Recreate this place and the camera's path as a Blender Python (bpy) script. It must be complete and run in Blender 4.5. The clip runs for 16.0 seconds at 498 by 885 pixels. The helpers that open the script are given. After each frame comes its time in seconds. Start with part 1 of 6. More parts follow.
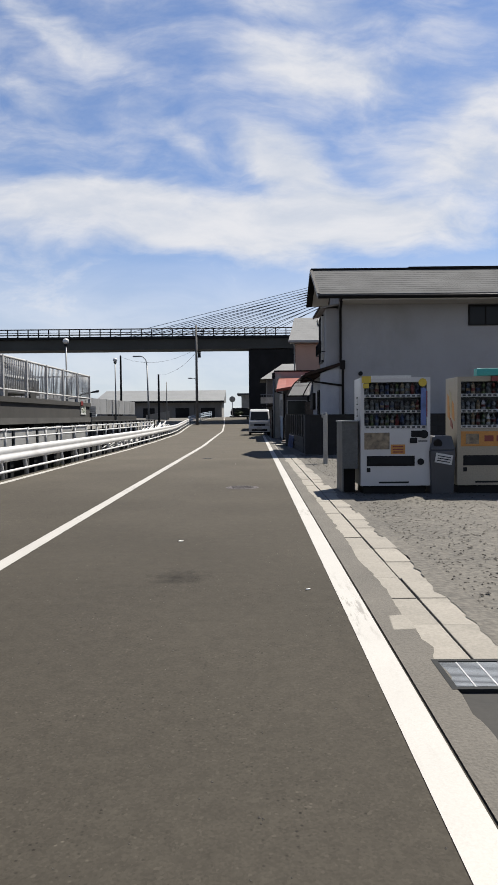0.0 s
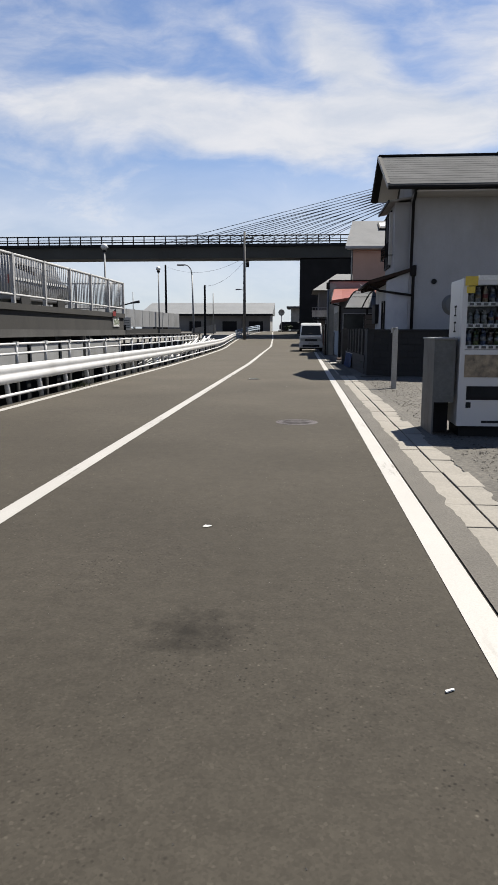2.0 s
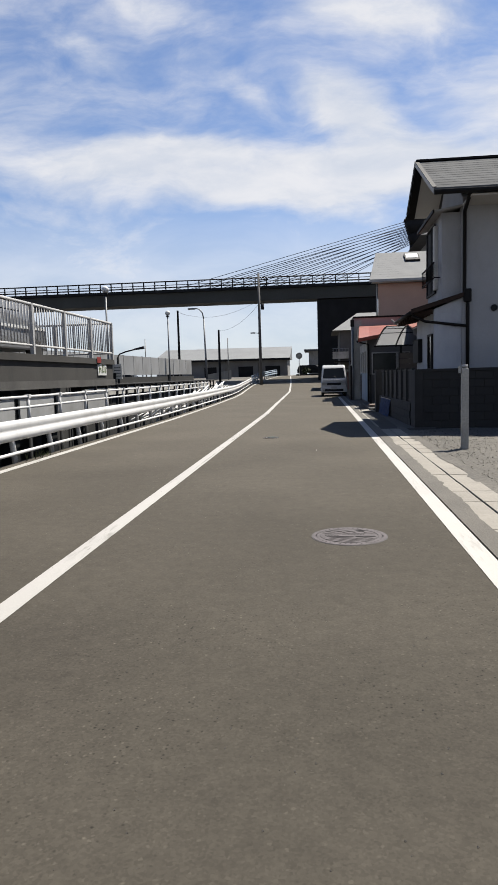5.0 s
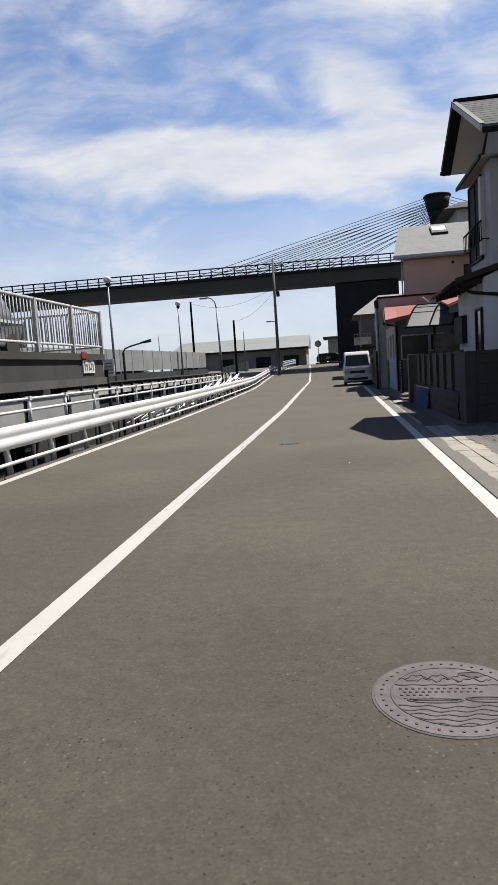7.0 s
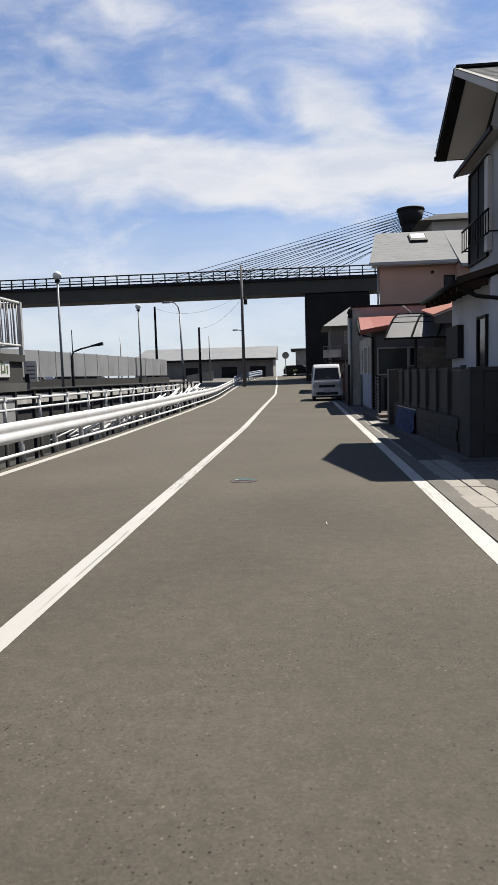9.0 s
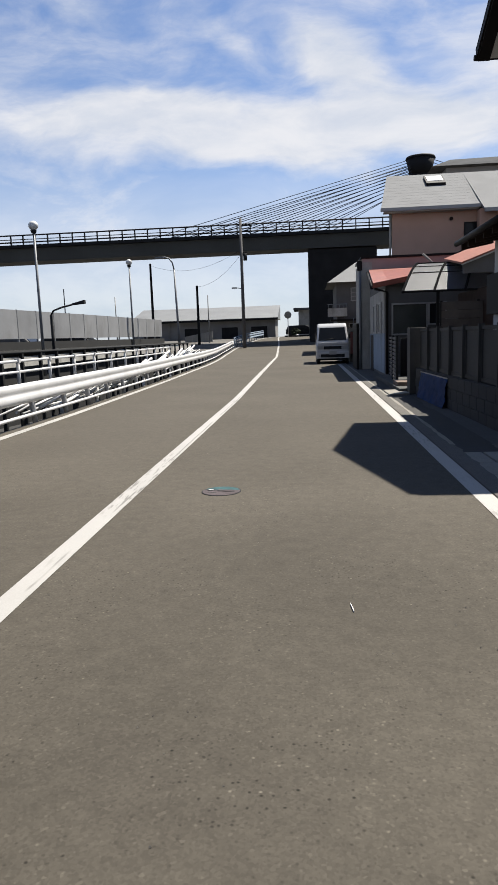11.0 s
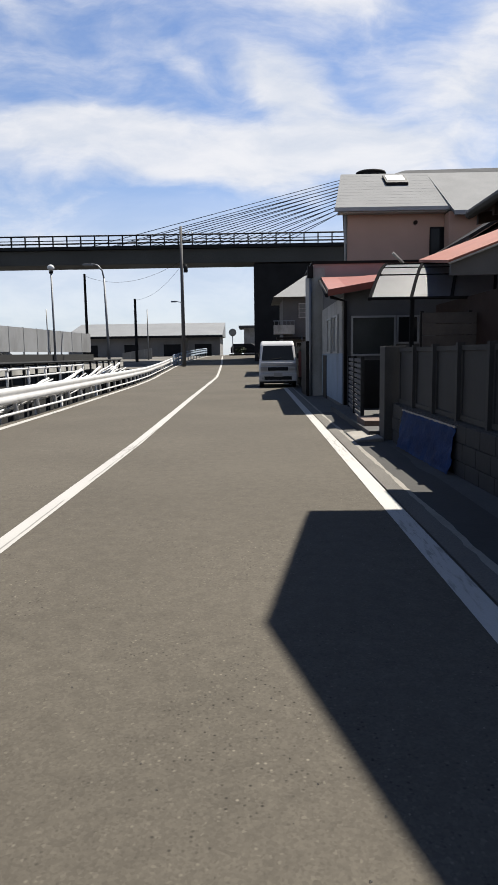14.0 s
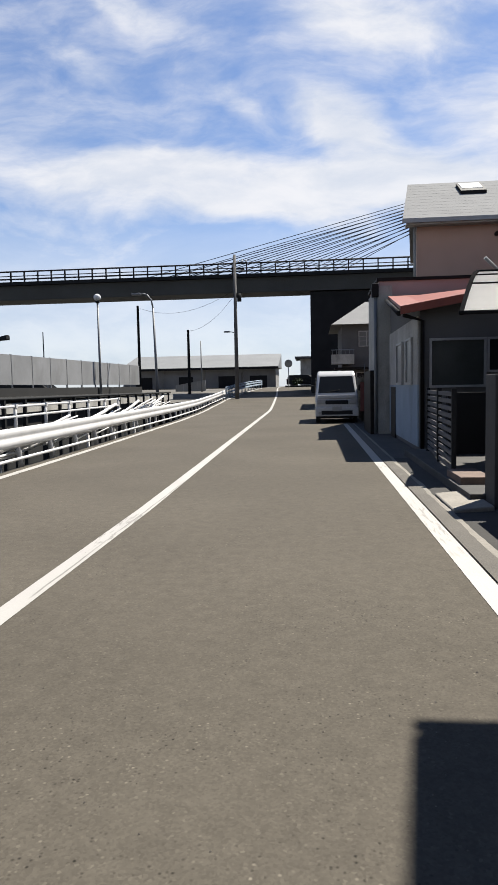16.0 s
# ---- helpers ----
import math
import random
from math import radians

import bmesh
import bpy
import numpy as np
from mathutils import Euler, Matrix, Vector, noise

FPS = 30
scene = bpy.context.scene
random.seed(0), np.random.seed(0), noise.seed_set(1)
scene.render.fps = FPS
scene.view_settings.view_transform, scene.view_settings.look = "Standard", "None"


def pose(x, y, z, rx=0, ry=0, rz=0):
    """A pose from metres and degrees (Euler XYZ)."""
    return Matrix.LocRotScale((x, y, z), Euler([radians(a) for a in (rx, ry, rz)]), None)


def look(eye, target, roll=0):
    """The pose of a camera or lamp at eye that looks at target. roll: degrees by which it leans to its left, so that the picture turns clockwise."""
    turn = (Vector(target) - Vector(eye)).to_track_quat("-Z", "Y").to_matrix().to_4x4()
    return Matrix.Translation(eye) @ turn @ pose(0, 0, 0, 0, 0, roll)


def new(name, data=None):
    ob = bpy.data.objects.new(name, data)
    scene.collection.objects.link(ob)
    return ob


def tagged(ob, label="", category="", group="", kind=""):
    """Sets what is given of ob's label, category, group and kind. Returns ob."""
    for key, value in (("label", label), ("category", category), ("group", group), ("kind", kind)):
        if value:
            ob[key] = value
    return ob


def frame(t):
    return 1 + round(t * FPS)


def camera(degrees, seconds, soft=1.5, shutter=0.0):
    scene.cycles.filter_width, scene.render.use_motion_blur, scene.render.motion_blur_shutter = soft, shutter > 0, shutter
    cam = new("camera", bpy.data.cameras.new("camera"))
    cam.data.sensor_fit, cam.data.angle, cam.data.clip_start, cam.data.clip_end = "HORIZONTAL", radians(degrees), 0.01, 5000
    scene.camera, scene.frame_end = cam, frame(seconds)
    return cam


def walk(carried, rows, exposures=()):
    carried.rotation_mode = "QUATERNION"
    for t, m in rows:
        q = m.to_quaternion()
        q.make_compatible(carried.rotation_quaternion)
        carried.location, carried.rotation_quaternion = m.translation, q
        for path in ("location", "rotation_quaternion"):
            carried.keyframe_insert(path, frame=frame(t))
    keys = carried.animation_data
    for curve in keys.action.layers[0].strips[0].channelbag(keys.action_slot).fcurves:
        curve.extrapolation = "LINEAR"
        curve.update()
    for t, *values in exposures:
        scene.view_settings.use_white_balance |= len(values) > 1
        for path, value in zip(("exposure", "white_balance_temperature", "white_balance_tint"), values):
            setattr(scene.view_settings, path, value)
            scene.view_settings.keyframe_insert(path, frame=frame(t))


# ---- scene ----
cam = camera(40.76, 16.0)

EXPOSURE = 1.45
PATH = [
    (0, pose(0.072, -0.000, 1.307, 87.79, 0.51, 0.38)),
    (0.5, pose(0.020, 0.716, 1.302, 84.92, -0.36, 1.77)),
    (1, pose(0.005, 1.346, 1.303, 81.37, 0.31, 3.64)),
    (1.5, pose(-0.028, 2.001, 1.307, 82.53, 0.38, 4.91)),
    (2, pose(-0.087, 2.681, 1.301, 80.56, -0.10, 4.47)),
    (2.5, pose(-0.143, 3.356, 1.300, 82.91, -0.62, 4.71)),
    (3, pose(-0.180, 4.040, 1.290, 81.50, -0.80, -0.90)),
    (3.5, pose(-0.263, 4.791, 1.270, 84.09, -1.04, 2.00)),
    (4, pose(-0.300, 5.494, 1.283, 79.93, -0.32, 2.98)),
    (4.5, pose(-0.332, 6.243, 1.299, 84.39, 0.29, 4.82)),
    (7, pose(-0.514, 9.788, 1.311, 83.67, 3.77, 7.55)),
    (7.5, pose(-0.550, 10.547, 1.311, 84.97, 1.65, 8.52)),
    (8, pose(-0.564, 11.322, 1.325, 84.59, 1.75, 8.08)),
    (8.5, pose(-0.590, 12.031, 1.321, 88.10, 1.05, 5.93)),
    (9, pose(-0.599, 12.649, 1.316, 84.39, 1.69, 4.75)),
    (11.5, pose(-0.624, 16.147, 1.313, 81.08, 1.99, 5.00)),
    (12, pose(-0.604, 16.922, 1.303, 81.10, 1.62, 4.40)),
    (12.5, pose(-0.569, 17.694, 1.302, 79.91, 1.00, 2.64)),
    (13, pose(-0.498, 18.441, 1.301, 80.81, 1.69, 3.79)),
    (13.5, pose(-0.435, 19.183, 1.303, 79.54, 0.94, 0.41)),
    (14, pose(-0.396, 19.927, 1.303, 82.53, 0.82, 0.54)),
    (14.5, pose(-0.361, 20.672, 1.302, 81.15, 0.75, -0.25)),
    (15, pose(-0.390, 21.428, 1.312, 83.53, 0.62, 2.56)),
    (15.5, pose(-0.383, 22.157, 1.317, 81.97, 0.57, 4.23)),
    (16, pose(-0.354, 22.829, 1.316, 85.28, 1.15, 5.39)),
]
walk(cam, PATH, [(0.0, EXPOSURE - 0.17), (3.5, EXPOSURE - 0.13), (7.0, EXPOSURE - 0.11), (12.5, EXPOSURE - 0.07), (16.0, EXPOSURE)])

# ---- world and sun ----
SUN = Vector((0.384, 0.44, 1.0)).normalized()
SUN_ELEV = math.asin(SUN.z)
SUN_AZ = math.atan2(SUN.x, SUN.y)

world = bpy.data.worlds.new("sky")
scene.world = world
world.use_nodes = True


def build_sky():
    nt = world.node_tree
    nt.nodes.clear()
    N, K = nt.nodes.new, nt.links.new

    def math_node(op, a, b=None):
        n = N("ShaderNodeMath")
        n.operation = op
        for i, v in enumerate((a, b)):
            if v is None:
                continue
            if isinstance(v, (int, float)):
                n.inputs[i].default_value = v
            else:
                K(v, n.inputs[i])
        return n.outputs[0]

    def ramp(v, a, b, c=0.0, d=1.0):
        n = N("ShaderNodeMapRange")
        n.interpolation_type = "SMOOTHSTEP"
        for k, x in (("From Min", a), ("From Max", b), ("To Min", c), ("To Max", d)):
            n.inputs[k].default_value = x
        K(v, n.inputs["Value"])
        return n.outputs[0]

    def fbm(vec, scale, detail, rough, distortion=0.0):
        n = N("ShaderNodeTexNoise")
        n.inputs["Scale"].default_value = scale
        n.inputs["Detail"].default_value = detail
        n.inputs["Roughness"].default_value = rough
        n.inputs["Distortion"].default_value = distortion
        K(vec, n.inputs["Vector"])
        return n

    out = N("ShaderNodeOutputWorld")
    bg = N("ShaderNodeBackground")
    bg.inputs["Strength"].default_value = 0.05
    sky = N("ShaderNodeTexSky")
    sky.sky_type = "NISHITA"
    sky.sun_disc = False
    sky.sun_elevation = SUN_ELEV
    sky.sun_rotation = SUN_AZ
    sky.air_density = 1.0
    sky.dust_density = 0.4
    co = N("ShaderNodeTexCoord")
    sep = N("ShaderNodeSeparateXYZ")
    K(co.outputs["Generated"], sep.inputs[0])
    # flat chart of the sky: across and up, folded so that it goes on all round
    run = math_node("MAXIMUM", math_node("ABSOLUTE", sep.outputs["Y"]), 0.05)
    u = math_node("DIVIDE", sep.outputs["X"], run)
    v = math_node("DIVIDE", math_node("MAXIMUM", sep.outputs["Z"], 0.0), run)
    chart = N("ShaderNodeCombineXYZ")
    K(u, chart.inputs[0]); K(v, chart.inputs[1])
    # wind-drawn warp
    warp = fbm(chart.outputs[0], 4.5, 5, 0.5)
    off = N("ShaderNodeVectorMath"); off.operation = "SUBTRACT"; off.inputs[1].default_value = (0.5, 0.5, 0.5)
    K(warp.outputs["Color"], off.inputs[0])
    amp = N("ShaderNodeVectorMath"); amp.operation = "MULTIPLY"; amp.inputs[1].default_value = (0.15, 0.07, 0)
    K(off.outputs[0], amp.inputs[0])
    bent = N("ShaderNodeVectorMath"); bent.operation = "ADD"
    K(chart.outputs[0], bent.inputs[0]); K(amp.outputs[0], bent.inputs[1])
    total = None
    for cu, cv, hu, hv, turn, weight in CLOUDS:
        mp = N("ShaderNodeMapping")
        mp.vector_type = "TEXTURE"
        mp.inputs["Location"].default_value = (cu, cv, 0)
        mp.inputs["Rotation"].default_value = (0, 0, radians(turn))
        mp.inputs["Scale"].default_value = (hu, hv, 1)
        K(bent.outputs[0], mp.inputs[0])
        ln = N("ShaderNodeVectorMath"); ln.operation = "LENGTH"
        K(mp.outputs[0], ln.inputs[0])
        w = ramp(ln.outputs["Value"], 0.25, 1.25, weight, 0.0)
        total = w if total is None else math_node("ADD", total, w)
    # streaky fine structure, drawn out along the wind
    st = N("ShaderNodeMapping")
    st.inputs["Rotation"].default_value = (0, 0, radians(22))
    st.inputs["Scale"].default_value = (3.4, 9.0, 1)
    K(bent.outputs[0], st.inputs[0])
    fine = fbm(st.outputs[0], 1.6, 9, 0.6, 0.25)
    broad = fbm(chart.outputs[0], 2.3, 6, 0.55)
    grain = math_node("ADD", math_node("MULTIPLY", math_node("SUBTRACT", fine.outputs["Fac"], 0.5), 1.9),
                      math_node("MULTIPLY", math_node("SUBTRACT", broad.outputs["Fac"], 0.41), 1.4))
    dens = math_node("ADD", total, grain)
    thin = ramp(sep.outputs["Z"], 0.49, 0.7, 1.0, 0.0)
    cloud = math_node("MULTIPLY", ramp(dens, -0.35, 1.15, 0.1, 1.0), thin)
    haze = ramp(sep.outputs["Z"], 0.1, 0.32, 0.74, 0.0)
    cover = math_node("MULTIPLY", math_node("MAXIMUM", cloud, haze), 0.95)
    tint = N("ShaderNodeMix"); tint.data_type = "RGBA"; tint.blend_type = "MULTIPLY"
    tint.inputs["Factor"].default_value = 1.0
    K(sky.outputs[0], tint.inputs["A"])
    tint.inputs["B"].default_value = SKY_TINT
    mix = N("ShaderNodeMix"); mix.data_type = "RGBA"
    K(cover, mix.inputs["Factor"])
    K(tint.outputs["Result"], mix.inputs["A"])
    # thick and thin of the cloud
    body = N("ShaderNodeMix"); body.data_type = "RGBA"
    K(ramp(fine.outputs["Fac"], 0.3, 0.68), body.inputs["Factor"])
    body.inputs["A"].default_value = CLOUD_THIN
    body.inputs["B"].default_value = CLOUD
    K(body.outputs["Result"], mix.inputs["B"])
    K(mix.outputs["Result"], bg.inputs["Color"])
    K(bg.outputs[0], out.inputs[0])


SKY_TINT = (0.54, 0.715, 0.96, 1)
CLOUD = (6.8, 6.8, 7.0, 1)
CLOUD_THIN = (5.2, 5.55, 6.25, 1)
# across, up, half width, half height, turn, weight
CLOUDS = [
    (-0.12, 0.29, 0.34, 0.055, -3, 0.95), (0.17, 0.285, 0.22, 0.05, -6, 0.9), (-0.28, 0.32, 0.16, 0.035, 0, 0.5),
    (0.045, 0.385, 0.08, 0.04, -28, 0.9), (0.1, 0.335, 0.12, 0.03, -20, 0.5),
    (0.09, 0.51, 0.15, 0.05, -8, 0.75), (0.32, 0.375, 0.15, 0.075, 8, 0.85), (0.36, 0.47, 0.09, 0.04, 20, 0.5),
    (-0.27, 0.57, 0.13, 0.028, -32, 0.55), (-0.33, 0.48, 0.1, 0.025, -25, 0.35), (-0.12, 0.42, 0.1, 0.02, -35, 0.3),
    (0.0, 0.63, 0.2, 0.04, -15, 0.5), (-0.02, 0.25, 0.16, 0.032, -12, 0.6), (-0.21, 0.335, 0.13, 0.028, -4, 0.5),
]
build_sky()

sun_data = bpy.data.lights.new("sun", "SUN")
sun_data.energy = 5.0
sun_data.angle = radians(0.5)
sun_data.color = (1.0, 0.945, 0.85)
sun = new("sun", sun_data)
sun.matrix_world = look(SUN * 60, (0, 0, 0))


# ---- materials ----
def mat(name, col, rough=0.7, metal=0.0, scale=3.0, vary=0.18, fine=60.0, bump=0.15, grain=0.12,
        stain=None, stain_scale=0.6, stain_amount=0.0, rand=0.0, spec=0.5, stain_from=0.48, stain_to=0.68):
    """A plain surface with a broad mottling, a fine grain and, where asked, stains."""
    m = bpy.data.materials.new(name)
    m.use_nodes = True
    nt = m.node_tree
    N, K = nt.nodes.new, nt.links.new
    b = nt.nodes["Principled BSDF"]
    b.inputs["Roughness"].default_value = rough
    b.inputs["Metallic"].default_value = metal
    b.inputs["Specular IOR Level"].default_value = spec
    co = N("ShaderNodeTexCoord")
    n1 = N("ShaderNodeTexNoise"); n1.inputs["Scale"].default_value = scale; n1.inputs["Detail"].default_value = 6
    n2 = N("ShaderNodeTexNoise"); n2.inputs["Scale"].default_value = fine; n2.inputs["Detail"].default_value = 3
    K(co.outputs["Object"], n1.inputs["Vector"]); K(co.outputs["Object"], n2.inputs["Vector"])
    a = N("ShaderNodeMapRange"); a.inputs["From Min"].default_value = 0.3; a.inputs["From Max"].default_value = 0.7
    a.inputs["To Min"].default_value = 1 - vary; a.inputs["To Max"].default_value = 1 + vary
    K(n1.outputs["Fac"], a.inputs["Value"])
    g = N("ShaderNodeMapRange"); g.inputs["From Min"].default_value = 0.3; g.inputs["From Max"].default_value = 0.7
    g.inputs["To Min"].default_value = 1 - grain; g.inputs["To Max"].default_value = 1 + grain
    K(n2.outputs["Fac"], g.inputs["Value"])
    mul = N("ShaderNodeMath"); mul.operation = "MULTIPLY"
    K(a.outputs[0], mul.inputs[0]); K(g.outputs[0], mul.inputs[1])
    last = mul.outputs[0]
    if rand:
        oi = N("ShaderNodeObjectInfo")
        rr = N("ShaderNodeMapRange"); rr.inputs["To Min"].default_value = 1 - rand; rr.inputs["To Max"].default_value = 1 + rand
        K(oi.outputs["Random"], rr.inputs["Value"])
        m2 = N("ShaderNodeMath"); m2.operation = "MULTIPLY"
        K(last, m2.inputs[0]); K(rr.outputs[0], m2.inputs[1]); last = m2.outputs[0]
    base = N("ShaderNodeRGB"); base.outputs[0].default_value = (*col, 1)
    colour = base.outputs[0]
    if stain is not None:
        n3 = N("ShaderNodeTexNoise"); n3.inputs["Scale"].default_value = stain_scale; n3.inputs["Detail"].default_value = 8
        n3.inputs["Roughness"].default_value = 0.65
        mpp = N("ShaderNodeMapping"); mpp.inputs["Location"].default_value = (7.3, 2.1, 4.4)
        mpp.inputs["Scale"].default_value = (1, 1, 0.45)
        K(co.outputs["Object"], mpp.inputs[0]); K(mpp.outputs[0], n3.inputs["Vector"])
        sr = N("ShaderNodeMapRange"); sr.interpolation_type = "SMOOTHSTEP"
        sr.inputs["From Min"].default_value = stain_from; sr.inputs["From Max"].default_value = stain_to
        sr.inputs["To Max"].default_value = stain_amount
        K(n3.outputs["Fac"], sr.inputs["Value"])
        sm = N("ShaderNodeMix"); sm.data_type = "RGBA"
        K(sr.outputs[0], sm.inputs["Factor"]); K(colour, sm.inputs["A"]); sm.inputs["B"].default_value = (*stain, 1)
        colour = sm.outputs["Result"]
    vm = N("ShaderNodeVectorMath"); vm.operation = "SCALE"
    K(colour, vm.inputs[0]); K(last, vm.inputs["Scale"])
    K(vm.outputs[0], b.inputs["Base Color"])
    if bump:
        bp = N("ShaderNodeBump"); bp.inputs["Strength"].default_value = bump; bp.inputs["Distance"].default_value = 0.01
        K(n2.outputs["Fac"], bp.inputs["Height"]); K(bp.outputs[0], b.inputs["Normal"])
    return m


def asphalt_mat():
    m = bpy.data.materials.new("asphalt")
    m.use_nodes = True
    nt = m.node_tree
    N, K = nt.nodes.new, nt.links.new
    b = nt.nodes["Principled BSDF"]
    b.inputs["Roughness"].default_value = 0.85
    b.inputs["Specular IOR Level"].default_value = 0.1
    co = N("ShaderNodeTexCoord")
    vo = N("ShaderNodeTexVoronoi"); vo.inputs["Scale"].default_value = 95
    K(co.outputs["Object"], vo.inputs["Vector"])
    wn = N("ShaderNodeSeparateColor"); K(vo.outputs["Color"], wn.inputs[0])
    st = N("ShaderNodeMapRange"); st.inputs["From Min"].default_value = 0.0; st.inputs["From Max"].default_value = 1.0
    st.inputs["To Min"].default_value = 0.88; st.inputs["To Max"].default_value = 1.12
    K(wn.outputs[0], st.inputs["Value"])
    pale = N("ShaderNodeMapRange"); pale.inputs["From Min"].default_value = 0.955; pale.inputs["From Max"].default_value = 0.99
    pale.inputs["To Max"].default_value = 0.26
    K(wn.outputs[1], pale.inputs["Value"])
    n1 = N("ShaderNodeTexNoise"); n1.inputs["Scale"].default_value = 0.45; n1.inputs["Detail"].default_value = 5
    K(co.outputs["Object"], n1.inputs["Vector"])
    br = N("ShaderNodeMapRange"); br.inputs["From Min"].default_value = 0.3; br.inputs["From Max"].default_value = 0.7
    br.inputs["To Min"].default_value = 0.9; br.inputs["To Max"].default_value = 1.1
    K(n1.outputs["Fac"], br.inputs["Value"])
    n2 = N("ShaderNodeTexNoise"); n2.inputs["Scale"].default_value = 9; n2.inputs["Detail"].default_value = 8
    n2.inputs["Roughness"].default_value = 0.7
    K(co.outputs["Object"], n2.inputs["Vector"])
    b2 = N("ShaderNodeMapRange"); b2.inputs["From Min"].default_value = 0.3; b2.inputs["From Max"].default_value = 0.7
    b2.inputs["To Min"].default_value = 0.86; b2.inputs["To Max"].default_value = 1.14
    K(n2.outputs["Fac"], b2.inputs["Value"])
    m1 = N("ShaderNodeMath"); m1.operation = "MULTIPLY"; K(st.outputs[0], m1.inputs[0]); K(br.outputs[0], m1.inputs[1])
    m2 = N("ShaderNodeMath"); m2.operation = "MULTIPLY"; K(m1.outputs[0], m2.inputs[0]); K(b2.outputs[0], m2.inputs[1])
    m3 = N("ShaderNodeMath"); m3.operation = "ADD"; K(m2.outputs[0], m3.inputs[0]); K(pale.outputs[0], m3.inputs[1])
    # single larger stones, some pale and some dark
    v2 = N("ShaderNodeTexVoronoi"); v2.inputs["Scale"].default_value = 56
    K(co.outputs["Object"], v2.inputs["Vector"])
    c2 = N("ShaderNodeSeparateColor"); K(v2.outputs["Color"], c2.inputs[0])
    core = N("ShaderNodeMapRange"); core.inputs["From Min"].default_value = 0.12; core.inputs["From Max"].default_value = 0.42
    core.inputs["To Min"].default_value = 1.0; core.inputs["To Max"].default_value = 0.0
    K(v2.outputs["Distance"], core.inputs["Value"])
    lo = N("ShaderNodeMapRange"); lo.inputs["From Min"].default_value = 0.0; lo.inputs["From Max"].default_value = 0.34
    lo.inputs["To Min"].default_value = -0.75; lo.inputs["To Max"].default_value = 0.0
    K(c2.outputs[0], lo.inputs["Value"])
    hi = N("ShaderNodeMapRange"); hi.inputs["From Min"].default_value = 0.9; hi.inputs["From Max"].default_value = 1.0
    hi.inputs["To Max"].default_value = 1.25
    K(c2.outputs[1], hi.inputs["Value"])
    sm = N("ShaderNodeMath"); sm.operation = "ADD"; K(lo.outputs[0], sm.inputs[0]); K(hi.outputs[0], sm.inputs[1])
    sp = N("ShaderNodeMath"); sp.operation = "MULTIPLY"; K(sm.outputs[0], sp.inputs[0]); K(core.outputs[0], sp.inputs[1])
    # where the surface has worn rough the stones show more
    n3 = N("ShaderNodeTexNoise"); n3.inputs["Scale"].default_value = 1.3; n3.inputs["Detail"].default_value = 4
    K(co.outputs["Object"], n3.inputs["Vector"])
    wr = N("ShaderNodeMapRange"); wr.inputs["From Min"].default_value = 0.42; wr.inputs["From Max"].default_value = 0.6
    wr.inputs["To Min"].default_value = 0.05; wr.inputs["To Max"].default_value = 1.0
    K(n3.outputs["Fac"], wr.inputs["Value"])
    sw = N("ShaderNodeMath"); sw.operation = "MULTIPLY"; K(sp.outputs[0], sw.inputs[0]); K(wr.outputs[0], sw.inputs[1])
    m4 = N("ShaderNodeMath"); m4.operation = "ADD"; K(m3.outputs[0], m4.inputs[0]); K(sw.outputs[0], m4.inputs[1])
    # darker at the near end, paler farther along the road
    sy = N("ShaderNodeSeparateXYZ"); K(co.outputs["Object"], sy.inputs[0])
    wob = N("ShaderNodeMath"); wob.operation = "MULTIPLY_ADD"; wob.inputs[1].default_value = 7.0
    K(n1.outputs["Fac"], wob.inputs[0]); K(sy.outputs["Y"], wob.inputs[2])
    y_tone = N("ShaderNodeMapRange"); y_tone.inputs["From Min"].default_value = 9.0; y_tone.inputs["From Max"].default_value = 26.0
    y_tone.inputs["To Min"].default_value = 0.7; y_tone.inputs["To Max"].default_value = 1.24
    K(wob.outputs[0], y_tone.inputs["Value"])
    m5 = N("ShaderNodeMath"); m5.operation = "MULTIPLY"; K(m4.outputs[0], m5.inputs[0]); K(y_tone.outputs[0], m5.inputs[1])
    # faint oily patch
    dist = N("ShaderNodeVectorMath"); dist.operation = "DISTANCE"; dist.inputs[1].default_value = (-0.54, 5.42, 0)
    K(co.outputs["Object"], dist.inputs[0])
    edge = N("ShaderNodeMath"); edge.operation = "MULTIPLY_ADD"; edge.inputs[1].default_value = 0.5
    K(n2.outputs["Fac"], edge.inputs[0]); K(dist.outputs["Value"], edge.inputs[2])
    oil = N("ShaderNodeMapRange"); oil.inputs["From Min"].default_value = 0.26; oil.inputs["From Max"].default_value = 0.52
    oil.inputs["To Min"].default_value = 0.45; oil.inputs["To Max"].default_value = 1.0
    K(edge.outputs[0], oil.inputs["Value"])
    m6 = N("ShaderNodeMath"); m6.operation = "MULTIPLY"; K(m5.outputs[0], m6.inputs[0]); K(oil.outputs[0], m6.inputs[1])
    m3 = m6
    base = N("ShaderNodeRGB"); base.outputs[0].default_value = (*ASPHALT, 1)
    vm = N("ShaderNodeVectorMath"); vm.operation = "SCALE"
    K(base.outputs[0], vm.inputs[0]); K(m3.outputs[0], vm.inputs["Scale"])
    K(vm.outputs[0], b.inputs["Base Color"])
    bp = N("ShaderNodeBump"); bp.inputs["Strength"].default_value = 0.25; bp.inputs["Distance"].default_value = 0.004
    K(n2.outputs["Fac"], bp.inputs["Height"]); K(bp.outputs[0], b.inputs["Normal"])
    return m


